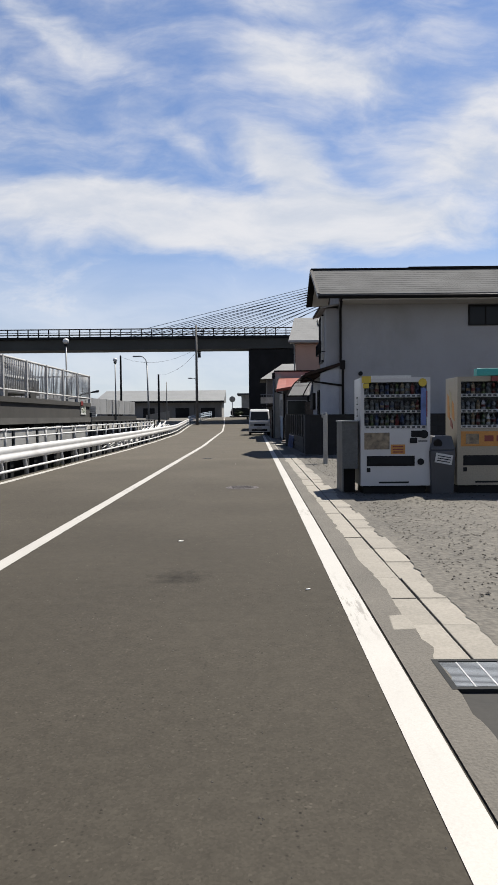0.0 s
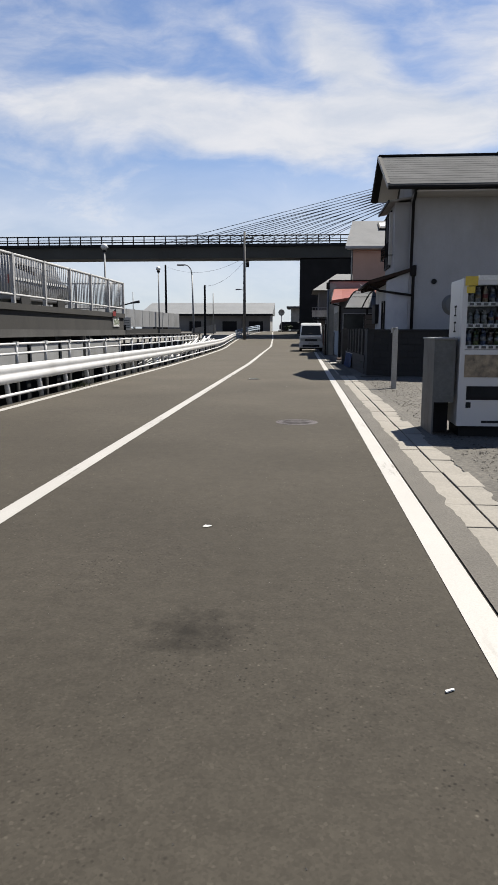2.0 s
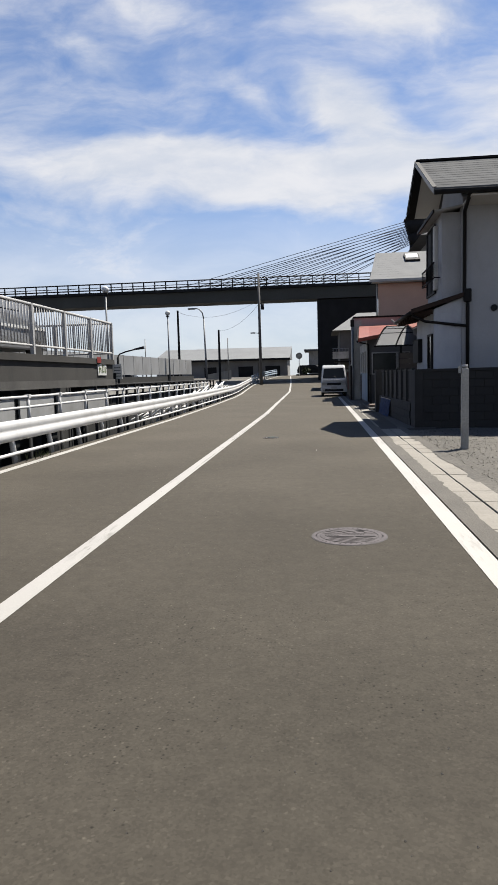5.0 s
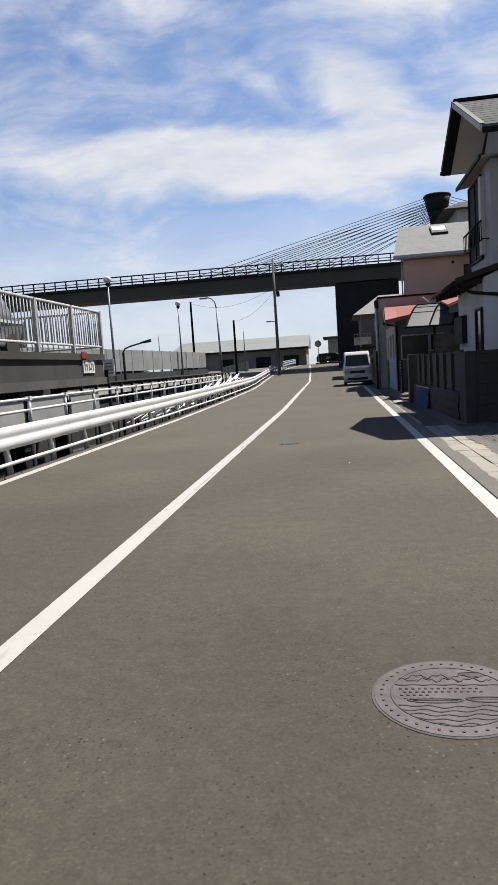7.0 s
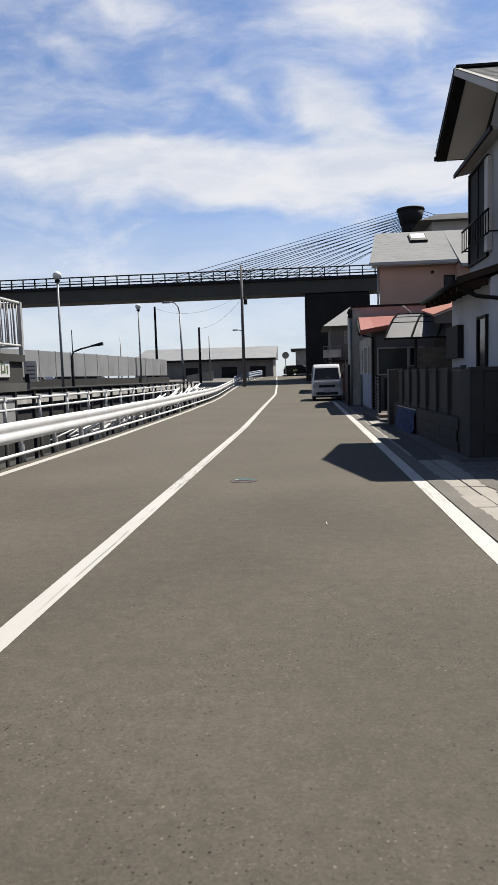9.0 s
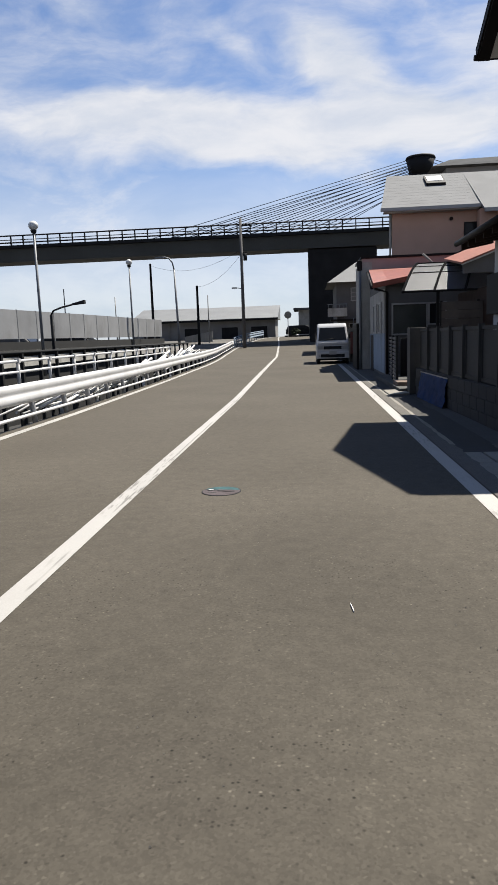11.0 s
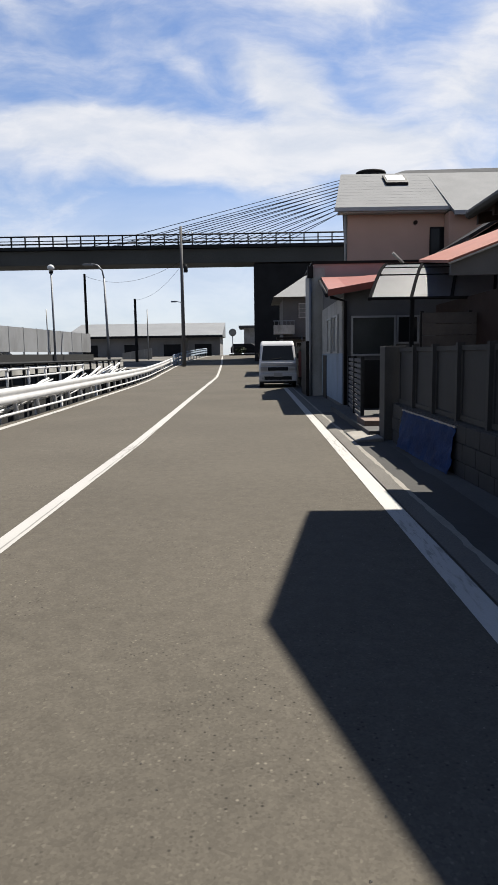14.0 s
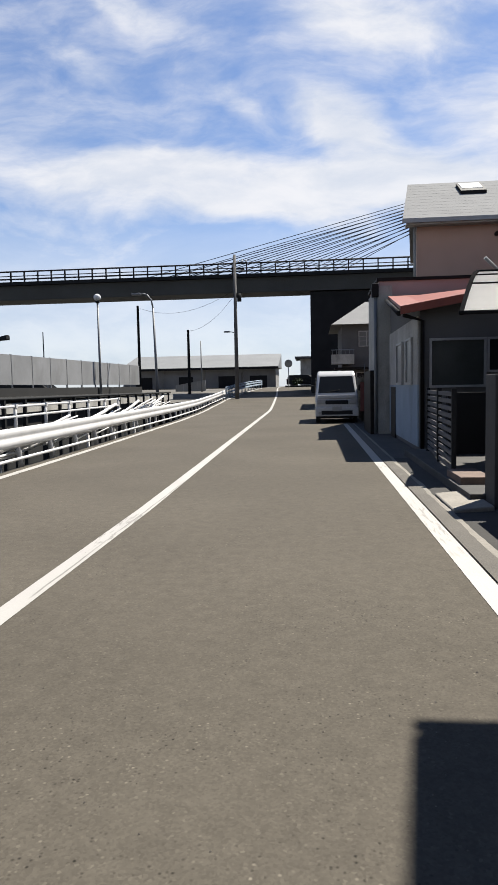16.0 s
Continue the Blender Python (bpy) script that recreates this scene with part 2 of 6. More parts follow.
def paint_mat(name, col, wear=0.5, at=0.0, split=None):
    """Road paint: worn streaks along the line that let the asphalt through, chips and ragged edges.
    at: x of the line's middle; split: the stretch of y in which a bare seam runs along it."""
    m = mat(name, col, rough=0.65, scale=1.2, vary=0.05, fine=120, bump=0.1, grain=0.06)
    nt = m.node_tree
    N, K = nt.nodes.new, nt.links.new
    b = nt.nodes["Principled BSDF"]
    clean = b.inputs["Base Color"].links[0].from_socket
    co = N("ShaderNodeTexCoord")

    def noise_at(scale, detail, rough):
        mp = N("ShaderNodeMapping"); mp.inputs["Scale"].default_value = scale
        n = N("ShaderNodeTexNoise"); n.inputs["Scale"].default_value = 1.0
        n.inputs["Detail"].default_value = detail; n.inputs["Roughness"].default_value = rough
        K(co.outputs["Object"], mp.inputs[0]); K(mp.outputs[0], n.inputs["Vector"])
        return n.outputs["Fac"]

    def step(v, a, c, lo=0.0, hi=1.0):
        r = N("ShaderNodeMapRange"); r.interpolation_type = "SMOOTHSTEP"
        for k, x in (("From Min", a), ("From Max", c), ("To Min", lo), ("To Max", hi)):
            r.inputs[k].default_value = x
        K(v, r.inputs["Value"])
        return r.outputs[0]

    def calc(op, a, c):
        n = N("ShaderNodeMath"); n.operation = op
        for i, v in enumerate((a, c)):
            if isinstance(v, (int, float)):
                n.inputs[i].default_value = v
            else:
                K(v, n.inputs[i])
        return n.outputs[0]
    where = step(noise_at((0.25, 0.32, 1), 3, 0.5), 0.5, 0.62)
    streak = step(noise_at((26, 3.2, 1), 6, 0.7), 0.5, 0.62)
    chips = step(noise_at((30, 22, 1), 4, 0.6), 0.66, 0.72, 0.0, 0.7)
    bare = calc("MAXIMUM", calc("MULTIPLY", where, streak), calc("MULTIPLY", chips, calc("ADD", where, 0.25)))
    if split is not None:
        sep = N("ShaderNodeSeparateXYZ"); K(co.outputs["Object"], sep.inputs[0])
        wob = calc("MULTIPLY", calc("SUBTRACT", noise_at((0, 1.1, 1), 3, 0.5), 0.5), 0.035)
        off = calc("ABSOLUTE", calc("SUBTRACT", calc("ADD", sep.outputs["X"], wob), at + 0.034), 0.0)
        seam = step(off, 0.003, 0.012, 1.0, 0.0)
        span = calc("MULTIPLY", step(sep.outputs["Y"], split[0], split[0] + 3), step(sep.outputs["Y"], split[1] - 3, split[1], 1.0, 0.0))
        gaps = step(noise_at((0.2, 0.9, 1), 3, 0.5), 0.4, 0.52)
        bare = calc("MAXIMUM", bare, calc("MULTIPLY", calc("MULTIPLY", seam, span), gaps))
    mx = N("ShaderNodeMix"); mx.data_type = "RGBA"
    K(calc("MULTIPLY", bare, wear), mx.inputs["Factor"])
    K(clean, mx.inputs["A"]); mx.inputs["B"].default_value = (0.062, 0.056, 0.047, 1)
    K(mx.outputs["Result"], b.inputs["Base Color"])
    return m


def glass_mat(name, col=(0.8, 0.85, 0.85), rough=0.03):
    m = bpy.data.materials.new(name)
    m.use_nodes = True
    b = m.node_tree.nodes["Principled BSDF"]
    b.inputs["Base Color"].default_value = (*col, 1)
    b.inputs["Roughness"].default_value = rough
    b.inputs["Transmission Weight"].default_value = 1.0
    b.inputs["IOR"].default_value = 1.03
    return m


ASPHALT = (0.0458, 0.0407, 0.0328)
M = {}
M["asphalt"] = asphalt_mat()
M["ground"] = mat("ground_soil", (0.06, 0.0546, 0.0462), 0.95, scale=0.3, fine=14, vary=0.3)
M["gravel"] = mat("gravel_ground", (0.056, 0.051, 0.043), 0.95, scale=0.8, fine=22, vary=0.22, grain=0.4, bump=0.8)
M["stone"] = mat("pebble", (0.09, 0.082, 0.07), 0.9, scale=9, fine=60, vary=0.3)
M["dark_stone"] = mat("dark_stone", (0.03, 0.026, 0.021), 0.9, scale=9, fine=60, vary=0.4)
M["edge"] = mat("crumbled_edge", (0.062, 0.0565, 0.048), 0.95, scale=1.2, fine=70, vary=0.16, grain=0.2, bump=0.5)
M["slab"] = mat("concrete_slab", (0.152, 0.14, 0.12), 0.9, scale=2.2, fine=50, vary=0.12, rand=0.08, stain=(0.106, 0.0988, 0.0836), stain_scale=1.6, stain_amount=0.6)
M["white_line"] = paint_mat("line_paint", (0.24, 0.232, 0.217), 0.6)
M["centre_line"] = paint_mat("centre_paint", (0.24, 0.232, 0.217), 0.8, -2.2, (15.0, 34.0))
M["concrete"] = mat("concrete", (0.152, 0.144, 0.129), 0.9, scale=1.0, fine=30, vary=0.2, stain=(0.0456, 0.0418, 0.038), stain_scale=1.1, stain_amount=0.75)
M["pale_concrete"] = mat("pale_concrete", (0.274, 0.266, 0.243), 0.9, scale=1.3, fine=30, vary=0.15, stain=(0.0912, 0.0836, 0.076), stain_scale=1.4, stain_amount=0.5)
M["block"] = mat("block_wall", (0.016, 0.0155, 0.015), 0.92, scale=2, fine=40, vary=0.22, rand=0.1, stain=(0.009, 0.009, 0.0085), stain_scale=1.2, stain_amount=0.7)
M["stucco"] = mat("grey_stucco", (0.262, 0.262, 0.272), 0.9, scale=1.1, fine=90, vary=0.06, bump=0.25, stain=(0.2, 0.193, 0.186), stain_scale=0.5, stain_amount=0.45)
M["white_wall"] = mat("white_render", (0.34, 0.347, 0.37), 0.88, scale=1.2, fine=80, vary=0.07, stain=(0.152, 0.167, 0.198), stain_scale=0.8, stain_amount=0.4)
M["roof_grey"] = mat("grey_roof_slate", (0.085, 0.086, 0.087), 0.95, scale=1.2, fine=40, vary=0.14, rand=0.05, spec=0.03)
M["soffit"] = mat("soffit_board", (0.4, 0.385, 0.36), 0.85, scale=1.5, vary=0.08)
M["dark_trim"] = mat("dark_trim", (0.00912, 0.00836, 0.00836), 0.6, scale=5, vary=0.2, spec=0.1)
M["brown_trim"] = mat("brown_wood_trim", (0.0266, 0.0167, 0.0129), 0.7, scale=5, vary=0.25, spec=0.1)
M["tan"] = mat("salmon_render", (0.44, 0.282, 0.212), 0.9, scale=1.0, fine=80, vary=0.07)
M["pink"] = mat("mauve_render", (0.27, 0.2, 0.19), 0.9, scale=0.8, fine=50, vary=0.1, stain=(0.15, 0.115, 0.108), stain_scale=0.6, stain_amount=0.5)
M["red_metal"] = mat("red_painted_metal", (0.17, 0.046, 0.03), 0.5, scale=2, vary=0.15, stain=(0.0912, 0.0304, 0.0228), stain_scale=1.5, stain_amount=0.4, spec=0.25)
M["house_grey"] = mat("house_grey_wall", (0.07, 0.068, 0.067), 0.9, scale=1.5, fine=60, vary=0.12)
M["pale_blue"] = mat("pale_blue_wall", (0.182, 0.228, 0.281), 0.88, scale=1.4, vary=0.1, stain=(0.0912, 0.106, 0.129), stain_scale=1.2, stain_amount=0.5)
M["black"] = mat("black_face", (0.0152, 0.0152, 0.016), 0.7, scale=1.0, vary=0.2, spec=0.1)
M["bridge"] = mat("bridge_girder", (0.0418, 0.0471, 0.0502), 0.75, scale=0.35, fine=10, vary=0.15)
M["white_metal"] = mat("white_painted_steel", (0.41, 0.41, 0.408), 0.45, scale=1.6, fine=50, vary=0.06, bump=0.02, grain=0.03, stain=(0.19, 0.175, 0.16), stain_scale=1.1, stain_amount=0.3, spec=0.4)
M["galv"] = mat("galvanised_steel", (0.228, 0.236, 0.243), 0.5, 0.55, scale=2, vary=0.14)
M["grey_metal"] = mat("grey_painted_metal", (0.127, 0.133, 0.139), 0.55, 0.2, scale=2, vary=0.12)
M["dark_metal"] = mat("dark_metal", (0.0152, 0.016, 0.0167), 0.75, 0.0, scale=4, vary=0.2, spec=0.1)
M["window"] = mat("window_glass_dark", (0.009, 0.01, 0.011), 0.12, scale=1, vary=0.1, bump=0, spec=0.16)
M["frosted"] = mat("frosted_panel", (0.076, 0.0836, 0.0874), 0.35, scale=2, vary=0.1)
M["alu"] = mat("aluminium_frame", (0.228, 0.228, 0.228), 0.45, 0.5, scale=3, vary=0.08)
M["vm_white"] = mat("vending_white", (0.41, 0.405, 0.4), 0.35, scale=2, vary=0.04, bump=0.0, grain=0.015)
M["vm_beige"] = mat("vending_beige", (0.25, 0.218, 0.162), 0.4, scale=2, vary=0.05, bump=0.02)
M["vm_dark"] = mat("display_interior", (0.032, 0.033, 0.036), 0.5, scale=3, vary=0.15)
M["yellow"] = mat("yellow_plastic", (0.418, 0.304, 0.0228), 0.45, scale=4, vary=0.06)
M["orange"] = mat("orange_print", (0.38, 0.167, 0.0304), 0.5, scale=8, vary=0.1)
M["teal"] = mat("teal_sign", (0.0228, 0.258, 0.236), 0.5, scale=4, vary=0.06)
M["photo"] = mat("faded_photo_print", (0.167, 0.129, 0.0836), 0.5, scale=14, vary=0.5)
M["cyan"] = mat("blue_print", (0.0684, 0.106, 0.258), 0.45, scale=6, vary=0.3)
M["redprint"] = mat("red_print", (0.152, 0.019, 0.0152), 0.45, scale=6, vary=0.1)
M["bottle"] = mat("bottle_print", (0.228, 0.228, 0.243), 0.35, scale=6, vary=0.2, rand=0.6)
M["button"] = mat("button_white", (0.456, 0.456, 0.441), 0.4, scale=6, vary=0.05)
M["tarp"] = mat("blue_sheet", (0.003, 0.033, 0.135), 0.6, scale=3, vary=0.25, fine=25, bump=0.4, spec=0.2)
M["cover_plate"] = mat("worn_cast_iron", (0.062, 0.054, 0.056), 0.8, 0.0, scale=7, fine=90, vary=0.22, stain=(0.03, 0.026, 0.025), stain_scale=6, stain_amount=0.6, spec=0.3)
M["iron"] = mat("cast_iron", (0.028, 0.024, 0.025), 0.8, 0.0, scale=8, vary=0.2)
M["carpaint"] = mat("white_car_paint", (0.34, 0.345, 0.352), 0.25, scale=1, vary=0.03, bump=0)
M["silver"] = mat("silver_car_paint", (0.251, 0.258, 0.274), 0.3, 0.4, scale=1, vary=0.04, bump=0)
M["tyre"] = mat("rubber", (0.00912, 0.00912, 0.00912), 0.85, scale=8, vary=0.2)
M["lampglass"] = mat("opal_lamp_globe", (0.471, 0.471, 0.456), 0.3, scale=2, vary=0.03, bump=0)
M["steel_roof"] = mat("sheet_roof", (0.155, 0.158, 0.157), 0.5, 0.2, scale=0.4, vary=0.08, spec=0.05)
M["ware_wall"] = mat("warehouse_wall", (0.16, 0.156, 0.15), 0.9, scale=0.6, vary=0.15)
M["chip"] = mat("white_paper_scrap", (0.532, 0.524, 0.502), 0.8, scale=9, vary=0.05)
M["weed"] = mat("weed_leaf", (0.06, 0.066, 0.026), 0.8, scale=6, vary=0.3)
M["leaf_dark"] = mat("dark_leaf", (0.022, 0.03, 0.015), 0.8, scale=6, vary=0.3, spec=0.1)
M["rust"] = mat("brown_plant_pot", (0.0912, 0.0608, 0.0456), 0.85, scale=5, vary=0.25)

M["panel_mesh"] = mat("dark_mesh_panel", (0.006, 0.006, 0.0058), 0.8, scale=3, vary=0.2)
M["steel_slate"] = mat("pale_roof_slate", (0.165, 0.167, 0.167), 0.85, scale=1.2, fine=30, vary=0.07, spec=0.05)
M["dark_bin"] = mat("dark_plastic_bin", (0.045, 0.046, 0.05), 0.55, scale=3, vary=0.1)
# stained concrete, its base colour darkened to carry shade
M["dirty_shaded_concrete"] = mat("dirty_shaded_concrete", (0.036, 0.0345, 0.032), 0.92, scale=1.2, fine=40, vary=0.25, stain=(0.02, 0.02, 0.019), stain_scale=1.5, stain_amount=0.6)
# dirt plus the shade before the houses, both put into the slab colour
M["slab_dirty_shaded"] = mat("dirty_shaded_slab", (0.038, 0.0365, 0.0335), 0.92, scale=2, fine=50, vary=0.2, rand=0.15, stain=(0.03, 0.03, 0.028), stain_scale=1.3, stain_amount=0.7)
M["grate"] = mat("blue_grey_steel", (0.07, 0.08, 0.095), 0.6, 0.2, scale=6, vary=0.15)
M["rail_grey"] = mat("weathered_white_rail", (0.26, 0.26, 0.26), 0.6, scale=2, vary=0.12, spec=0.3)
M["panel_post"] = mat("dark_bronze_post", (0.036, 0.036, 0.035), 0.7, scale=3, vary=0.15, spec=0.1)
M["drink_dark"] = mat("dark_drink", (0.04, 0.03, 0.025), 0.35, scale=6, vary=0.3)
M["fence_panel"] = mat("clouded_plastic_panel", (0.2, 0.203, 0.205), 0.6, scale=0.9, fine=14, vary=0.1, grain=0.03, bump=0.03, stain=(0.13, 0.13, 0.128), stain_scale=0.7, stain_amount=0.6, rand=0.08)
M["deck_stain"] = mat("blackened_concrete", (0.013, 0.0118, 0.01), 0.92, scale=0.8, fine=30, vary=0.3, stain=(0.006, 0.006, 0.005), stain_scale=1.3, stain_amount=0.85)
M["annex_orange"] = mat("orange_painted_metal", (0.21, 0.08, 0.052), 0.55, scale=2, vary=0.12, spec=0.2)
M["board_brown"] = mat("weathered_board", (0.05, 0.041, 0.034), 0.85, scale=3, fine=40, vary=0.25, rand=0.15)
M["wagon_grey"] = mat("grey_car_paint", (0.115, 0.118, 0.122), 0.3, scale=1, vary=0.04, bump=0)
M["matte_black"] = mat("matte_black_frame", (0.011, 0.011, 0.0115), 0.95, scale=5, vary=0.2, spec=0.0)
M["stay"] = mat("blue_grey_stay", (0.045, 0.06, 0.085), 0.7, scale=3, vary=0.1, spec=0.05)
# mottled grey-green colour stands in for reflections in the pane
M["greenish_reflection"] = mat("greenish_reflecting_pane", (0.03, 0.033, 0.031), 0.25, scale=1.2, vary=0.35, bump=0, spec=0.2)
M["sign_cream"] = mat("cream_sign", (0.3, 0.27, 0.17), 0.6, scale=4, vary=0.12)
M["olive"] = mat("olive_print", (0.06, 0.085, 0.03), 0.6, scale=6, vary=0.15)
M["box_metal"] = mat("rusty_grey_sheet", (0.078, 0.08, 0.078), 0.65, 0.1, scale=3, fine=30, vary=0.2, stain=(0.03, 0.024, 0.019), stain_scale=2.2, stain_amount=0.7)
M["bottle_dim"] = mat("clear_bottle", (0.1, 0.103, 0.105), 0.35, scale=6, vary=0.3)
M["drink_blue"] = mat("blue_drink", (0.03, 0.04, 0.075), 0.35, scale=6, vary=0.3)
M["drink_wine"] = mat("wine_drink", (0.09, 0.02, 0.018), 0.35, scale=6, vary=0.2)
M["drink_olive"] = mat("olive_drink", (0.045, 0.06, 0.025), 0.35, scale=6, vary=0.2)
M["cover_teal"] = mat("teal_enamel", (0.03, 0.066, 0.07), 0.85, scale=9, vary=0.3, spec=0.1)
M["cover_mauve"] = mat("mauve_grey_iron", (0.062, 0.052, 0.054), 0.9, scale=12, vary=0.25, spec=0.1)
# wet concrete, taken near black to hold the channel's deep shade
M["canal"] = mat("wet_shaded_concrete", (0.006, 0.006, 0.0056), 0.85, scale=1.0, vary=0.3)


# ---- mesh helpers ----
def box(bm, x0, x1, y0, y1, z0, z1):
    v = [bm.verts.new(p) for p in ((x0, y0, z0), (x1, y0, z0), (x1, y1, z0), (x0, y1, z0),
                                   (x0, y0, z1), (x1, y0, z1), (x1, y1, z1), (x0, y1, z1))]
    for f in ((3, 2, 1, 0), (4, 5, 6, 7), (0, 1, 5, 4), (1, 2, 6, 5), (2, 3, 7, 6), (3, 0, 4, 7)):
        bm.faces.new([v[i] for i in f])
    return bm


def bar(bm, p, q, r, seg=8, r2=None, cap=True):
    """A round bar from p to q."""
    p, q = Vector(p), Vector(q)
    d = (q - p).normalized()
    a = d.orthogonal().normalized()
    b = d.cross(a)
    r2 = r if r2 is None else r2
    rings = []
    for c, rr in ((p, r), (q, r2)):
        rings.append([bm.verts.new(c + (a * math.cos(k * math.tau / seg) + b * math.sin(k * math.tau / seg)) * rr) for k in range(seg)])
    for k in range(seg):
        f = bm.faces.new((rings[0][k], rings[0][(k + 1) % seg], rings[1][(k + 1) % seg], rings[1][k]))
        f.smooth = True
    if cap:
        bm.faces.new(rings[0][::-1]); bm.faces.new(rings[1])
    return bm


def tube(bm, pts, r, seg=8):
    """One continuous round tube through the points."""
    pts = [Vector(p) for p in pts]
    rings, side = [], None
    for i, c in enumerate(pts):
        d = (pts[min(i + 1, len(pts) - 1)] - pts[max(i - 1, 0)]).normalized()
        if side is None:
            side = d.cross(Vector((0, 0, 1)) if abs(d.z) < 0.9 else Vector((1, 0, 0)))
        side = (side - d * side.dot(d)).normalized()
        up = d.cross(side)
        rings.append([bm.verts.new(c + r * (side * math.cos(math.tau * k / seg) + up * math.sin(math.tau * k / seg))) for k in range(seg)])
    for a, b in zip(rings, rings[1:]):
        for k in range(seg):
            bm.faces.new((a[k], a[(k + 1) % seg], b[(k + 1) % seg], b[k])).smooth = True
    bm.faces.new(rings[0][::-1])
    bm.faces.new(rings[-1])
    return bm


def solid(bm, bottom, top):
    """A solid between two loops of as many corners, bottom wound anticlockwise from above."""
    b = [bm.verts.new(p) for p in bottom]
    t = [bm.verts.new(p) for p in top]
    n = len(b)
    bm.faces.new(b[::-1]); bm.faces.new(t)
    for k in range(n):
        bm.faces.new((b[k], b[(k + 1) % n], t[(k + 1) % n], t[k]))
    return bm


def sweep(bm, profile, path, closed=False):
    """A profile of (across, up) carried along a path of points on plan, upright."""
    rings = []
    for i, c in enumerate(path):
        c = Vector(c)
        d = (Vector(path[min(i + 1, len(path) - 1)]) - Vector(path[max(i - 1, 0)]))
        d.z = 0
        d.normalize()
        s = Vector((d.y, -d.x, 0))
        rings.append([bm.verts.new(c + s * u + Vector((0, 0, w))) for u, w in profile])
    n = len(profile)
    for a, b in zip(rings, rings[1:]):
        for k in range(n if closed else n - 1):
            bm.faces.new((a[k], b[k], b[(k + 1) % n], a[(k + 1) % n]))
    if closed:
        bm.faces.new(rings[0]); bm.faces.new(rings[-1][::-1])
    return bm


def ball(bm, c, r, u=14, v=9, sz=1.0):
    m = Matrix.Translation(c) @ Matrix.Diagonal((r, r, r * sz, 1))
    out = bmesh.ops.create_uvsphere(bm, u_segments=u, v_segments=v, radius=1, matrix=m)
    for f in {f for w in out["verts"] for f in w.link_faces}:
        f.smooth = True
    return bm


def soften(bm, w=0.01, seg=2):
    bmesh.ops.bevel(bm, geom=bm.edges[:], offset=w, segments=seg, affect="EDGES", profile=0.6, clamp_overlap=True)
    return bm


def mesh_of(name, bm, material):
    bmesh.ops.recalc_face_normals(bm, faces=bm.faces[:])
    me = bpy.data.meshes.new(name)
    bm.to_mesh(me)
    bm.free()
    me.materials.append(M[material] if isinstance(material, str) else material)
    return me


def part(name, bm, material, parent, label=""):
    ob = new(name, mesh_of(name, bm, material))
    ob.parent = parent
    if parent is not None:
        ob.matrix_parent_inverse = parent.matrix_basis.inverted()
    if label:
        ob["label"] = label
    return ob


def thing(name, label, category, at=(0, 0, 0), group="", kind=""):
    ob = new(name)
    ob.location = at
    ob.empty_display_size = 0.1
    return tagged(ob, label, category, group, kind)


def single(name, bm, material, label, category, group="", kind=""):
    return tagged(new(name, mesh_of(name, bm, material)), label, category, group, kind)


def setting(name, bm, material, label="", category=""):
    return tagged(new(name, mesh_of(name, bm, material)), label, category, kind="structure")


def B(*a):
    return box(bmesh.new(), *a)


def along(rows, y):
    """x at y on a polyline of (y, x)."""
    for (ya, xa), (yb, xb) in zip(rows, rows[1:]):
        if y <= yb:
            k = (y - ya) / (yb - ya)
            return xa + (xb - xa) * k
    return rows[-1][1]


# ---- plan ----
LEFT = [(-30, -5.02), (28, -5.05), (37, -5.25), (50, -5.75), (65, -6.7), (74, -7.0), (82, -7.0), (90, -6.6), (100, -6.0), (124, -4.0)]
CENTRE = [(-30, -2.18), (30, -2.2), (40, -2.38), (60, -2.7), (80, -3.4), (100, -4.3), (106, -4.3)]
RIGHT = 0.75


def rise(y):
    """Height of the road: level at first, climbing gently at the far end."""
    k = min(1.0, max(0.0, (y - 56) / 52))
    return 1.25 * k * k * (3 - 2 * k)


def ribbon(rows, half, y0, y1, z, step=2.0):
    bm = bmesh.new()
    n = max(2, int((y1 - y0) / step))
    prev = None
    for k in range(n + 1):
        y = y0 + (y1 - y0) * k / n
        x = along(rows, y)
        h = z + rise(y)
        cur = (bm.verts.new((x - half, y, h)), bm.verts.new((x + half, y, h)))
        if prev:
            bm.faces.new((prev[0], prev[1], cur[1], cur[0]))
        prev = cur
    return bm

# ---- ground, road and markings ----
def canal_left(y):
    """The far bank of the canal."""
    return -7.7 if y < 26 else along([(26, -17.2), (66, -11.4), (80, -10.0)], y)


def canal():
    """Dark channel beside the road: bed and both banks."""
    setting("canal_bed", B(-17.6, -5.0, -30, 76, -2.5, -2.3), "canal", "wet bed of the canal, darkened for its shade", "canal")
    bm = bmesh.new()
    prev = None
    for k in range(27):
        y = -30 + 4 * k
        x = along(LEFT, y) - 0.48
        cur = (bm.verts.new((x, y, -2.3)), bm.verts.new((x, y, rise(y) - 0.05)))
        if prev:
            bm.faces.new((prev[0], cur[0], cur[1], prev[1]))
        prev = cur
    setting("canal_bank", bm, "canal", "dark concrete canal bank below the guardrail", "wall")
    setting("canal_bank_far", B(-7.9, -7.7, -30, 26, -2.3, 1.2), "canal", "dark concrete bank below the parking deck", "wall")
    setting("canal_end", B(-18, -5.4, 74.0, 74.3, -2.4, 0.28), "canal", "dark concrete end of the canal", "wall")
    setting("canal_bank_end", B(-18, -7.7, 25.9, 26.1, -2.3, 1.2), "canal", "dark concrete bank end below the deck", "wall")


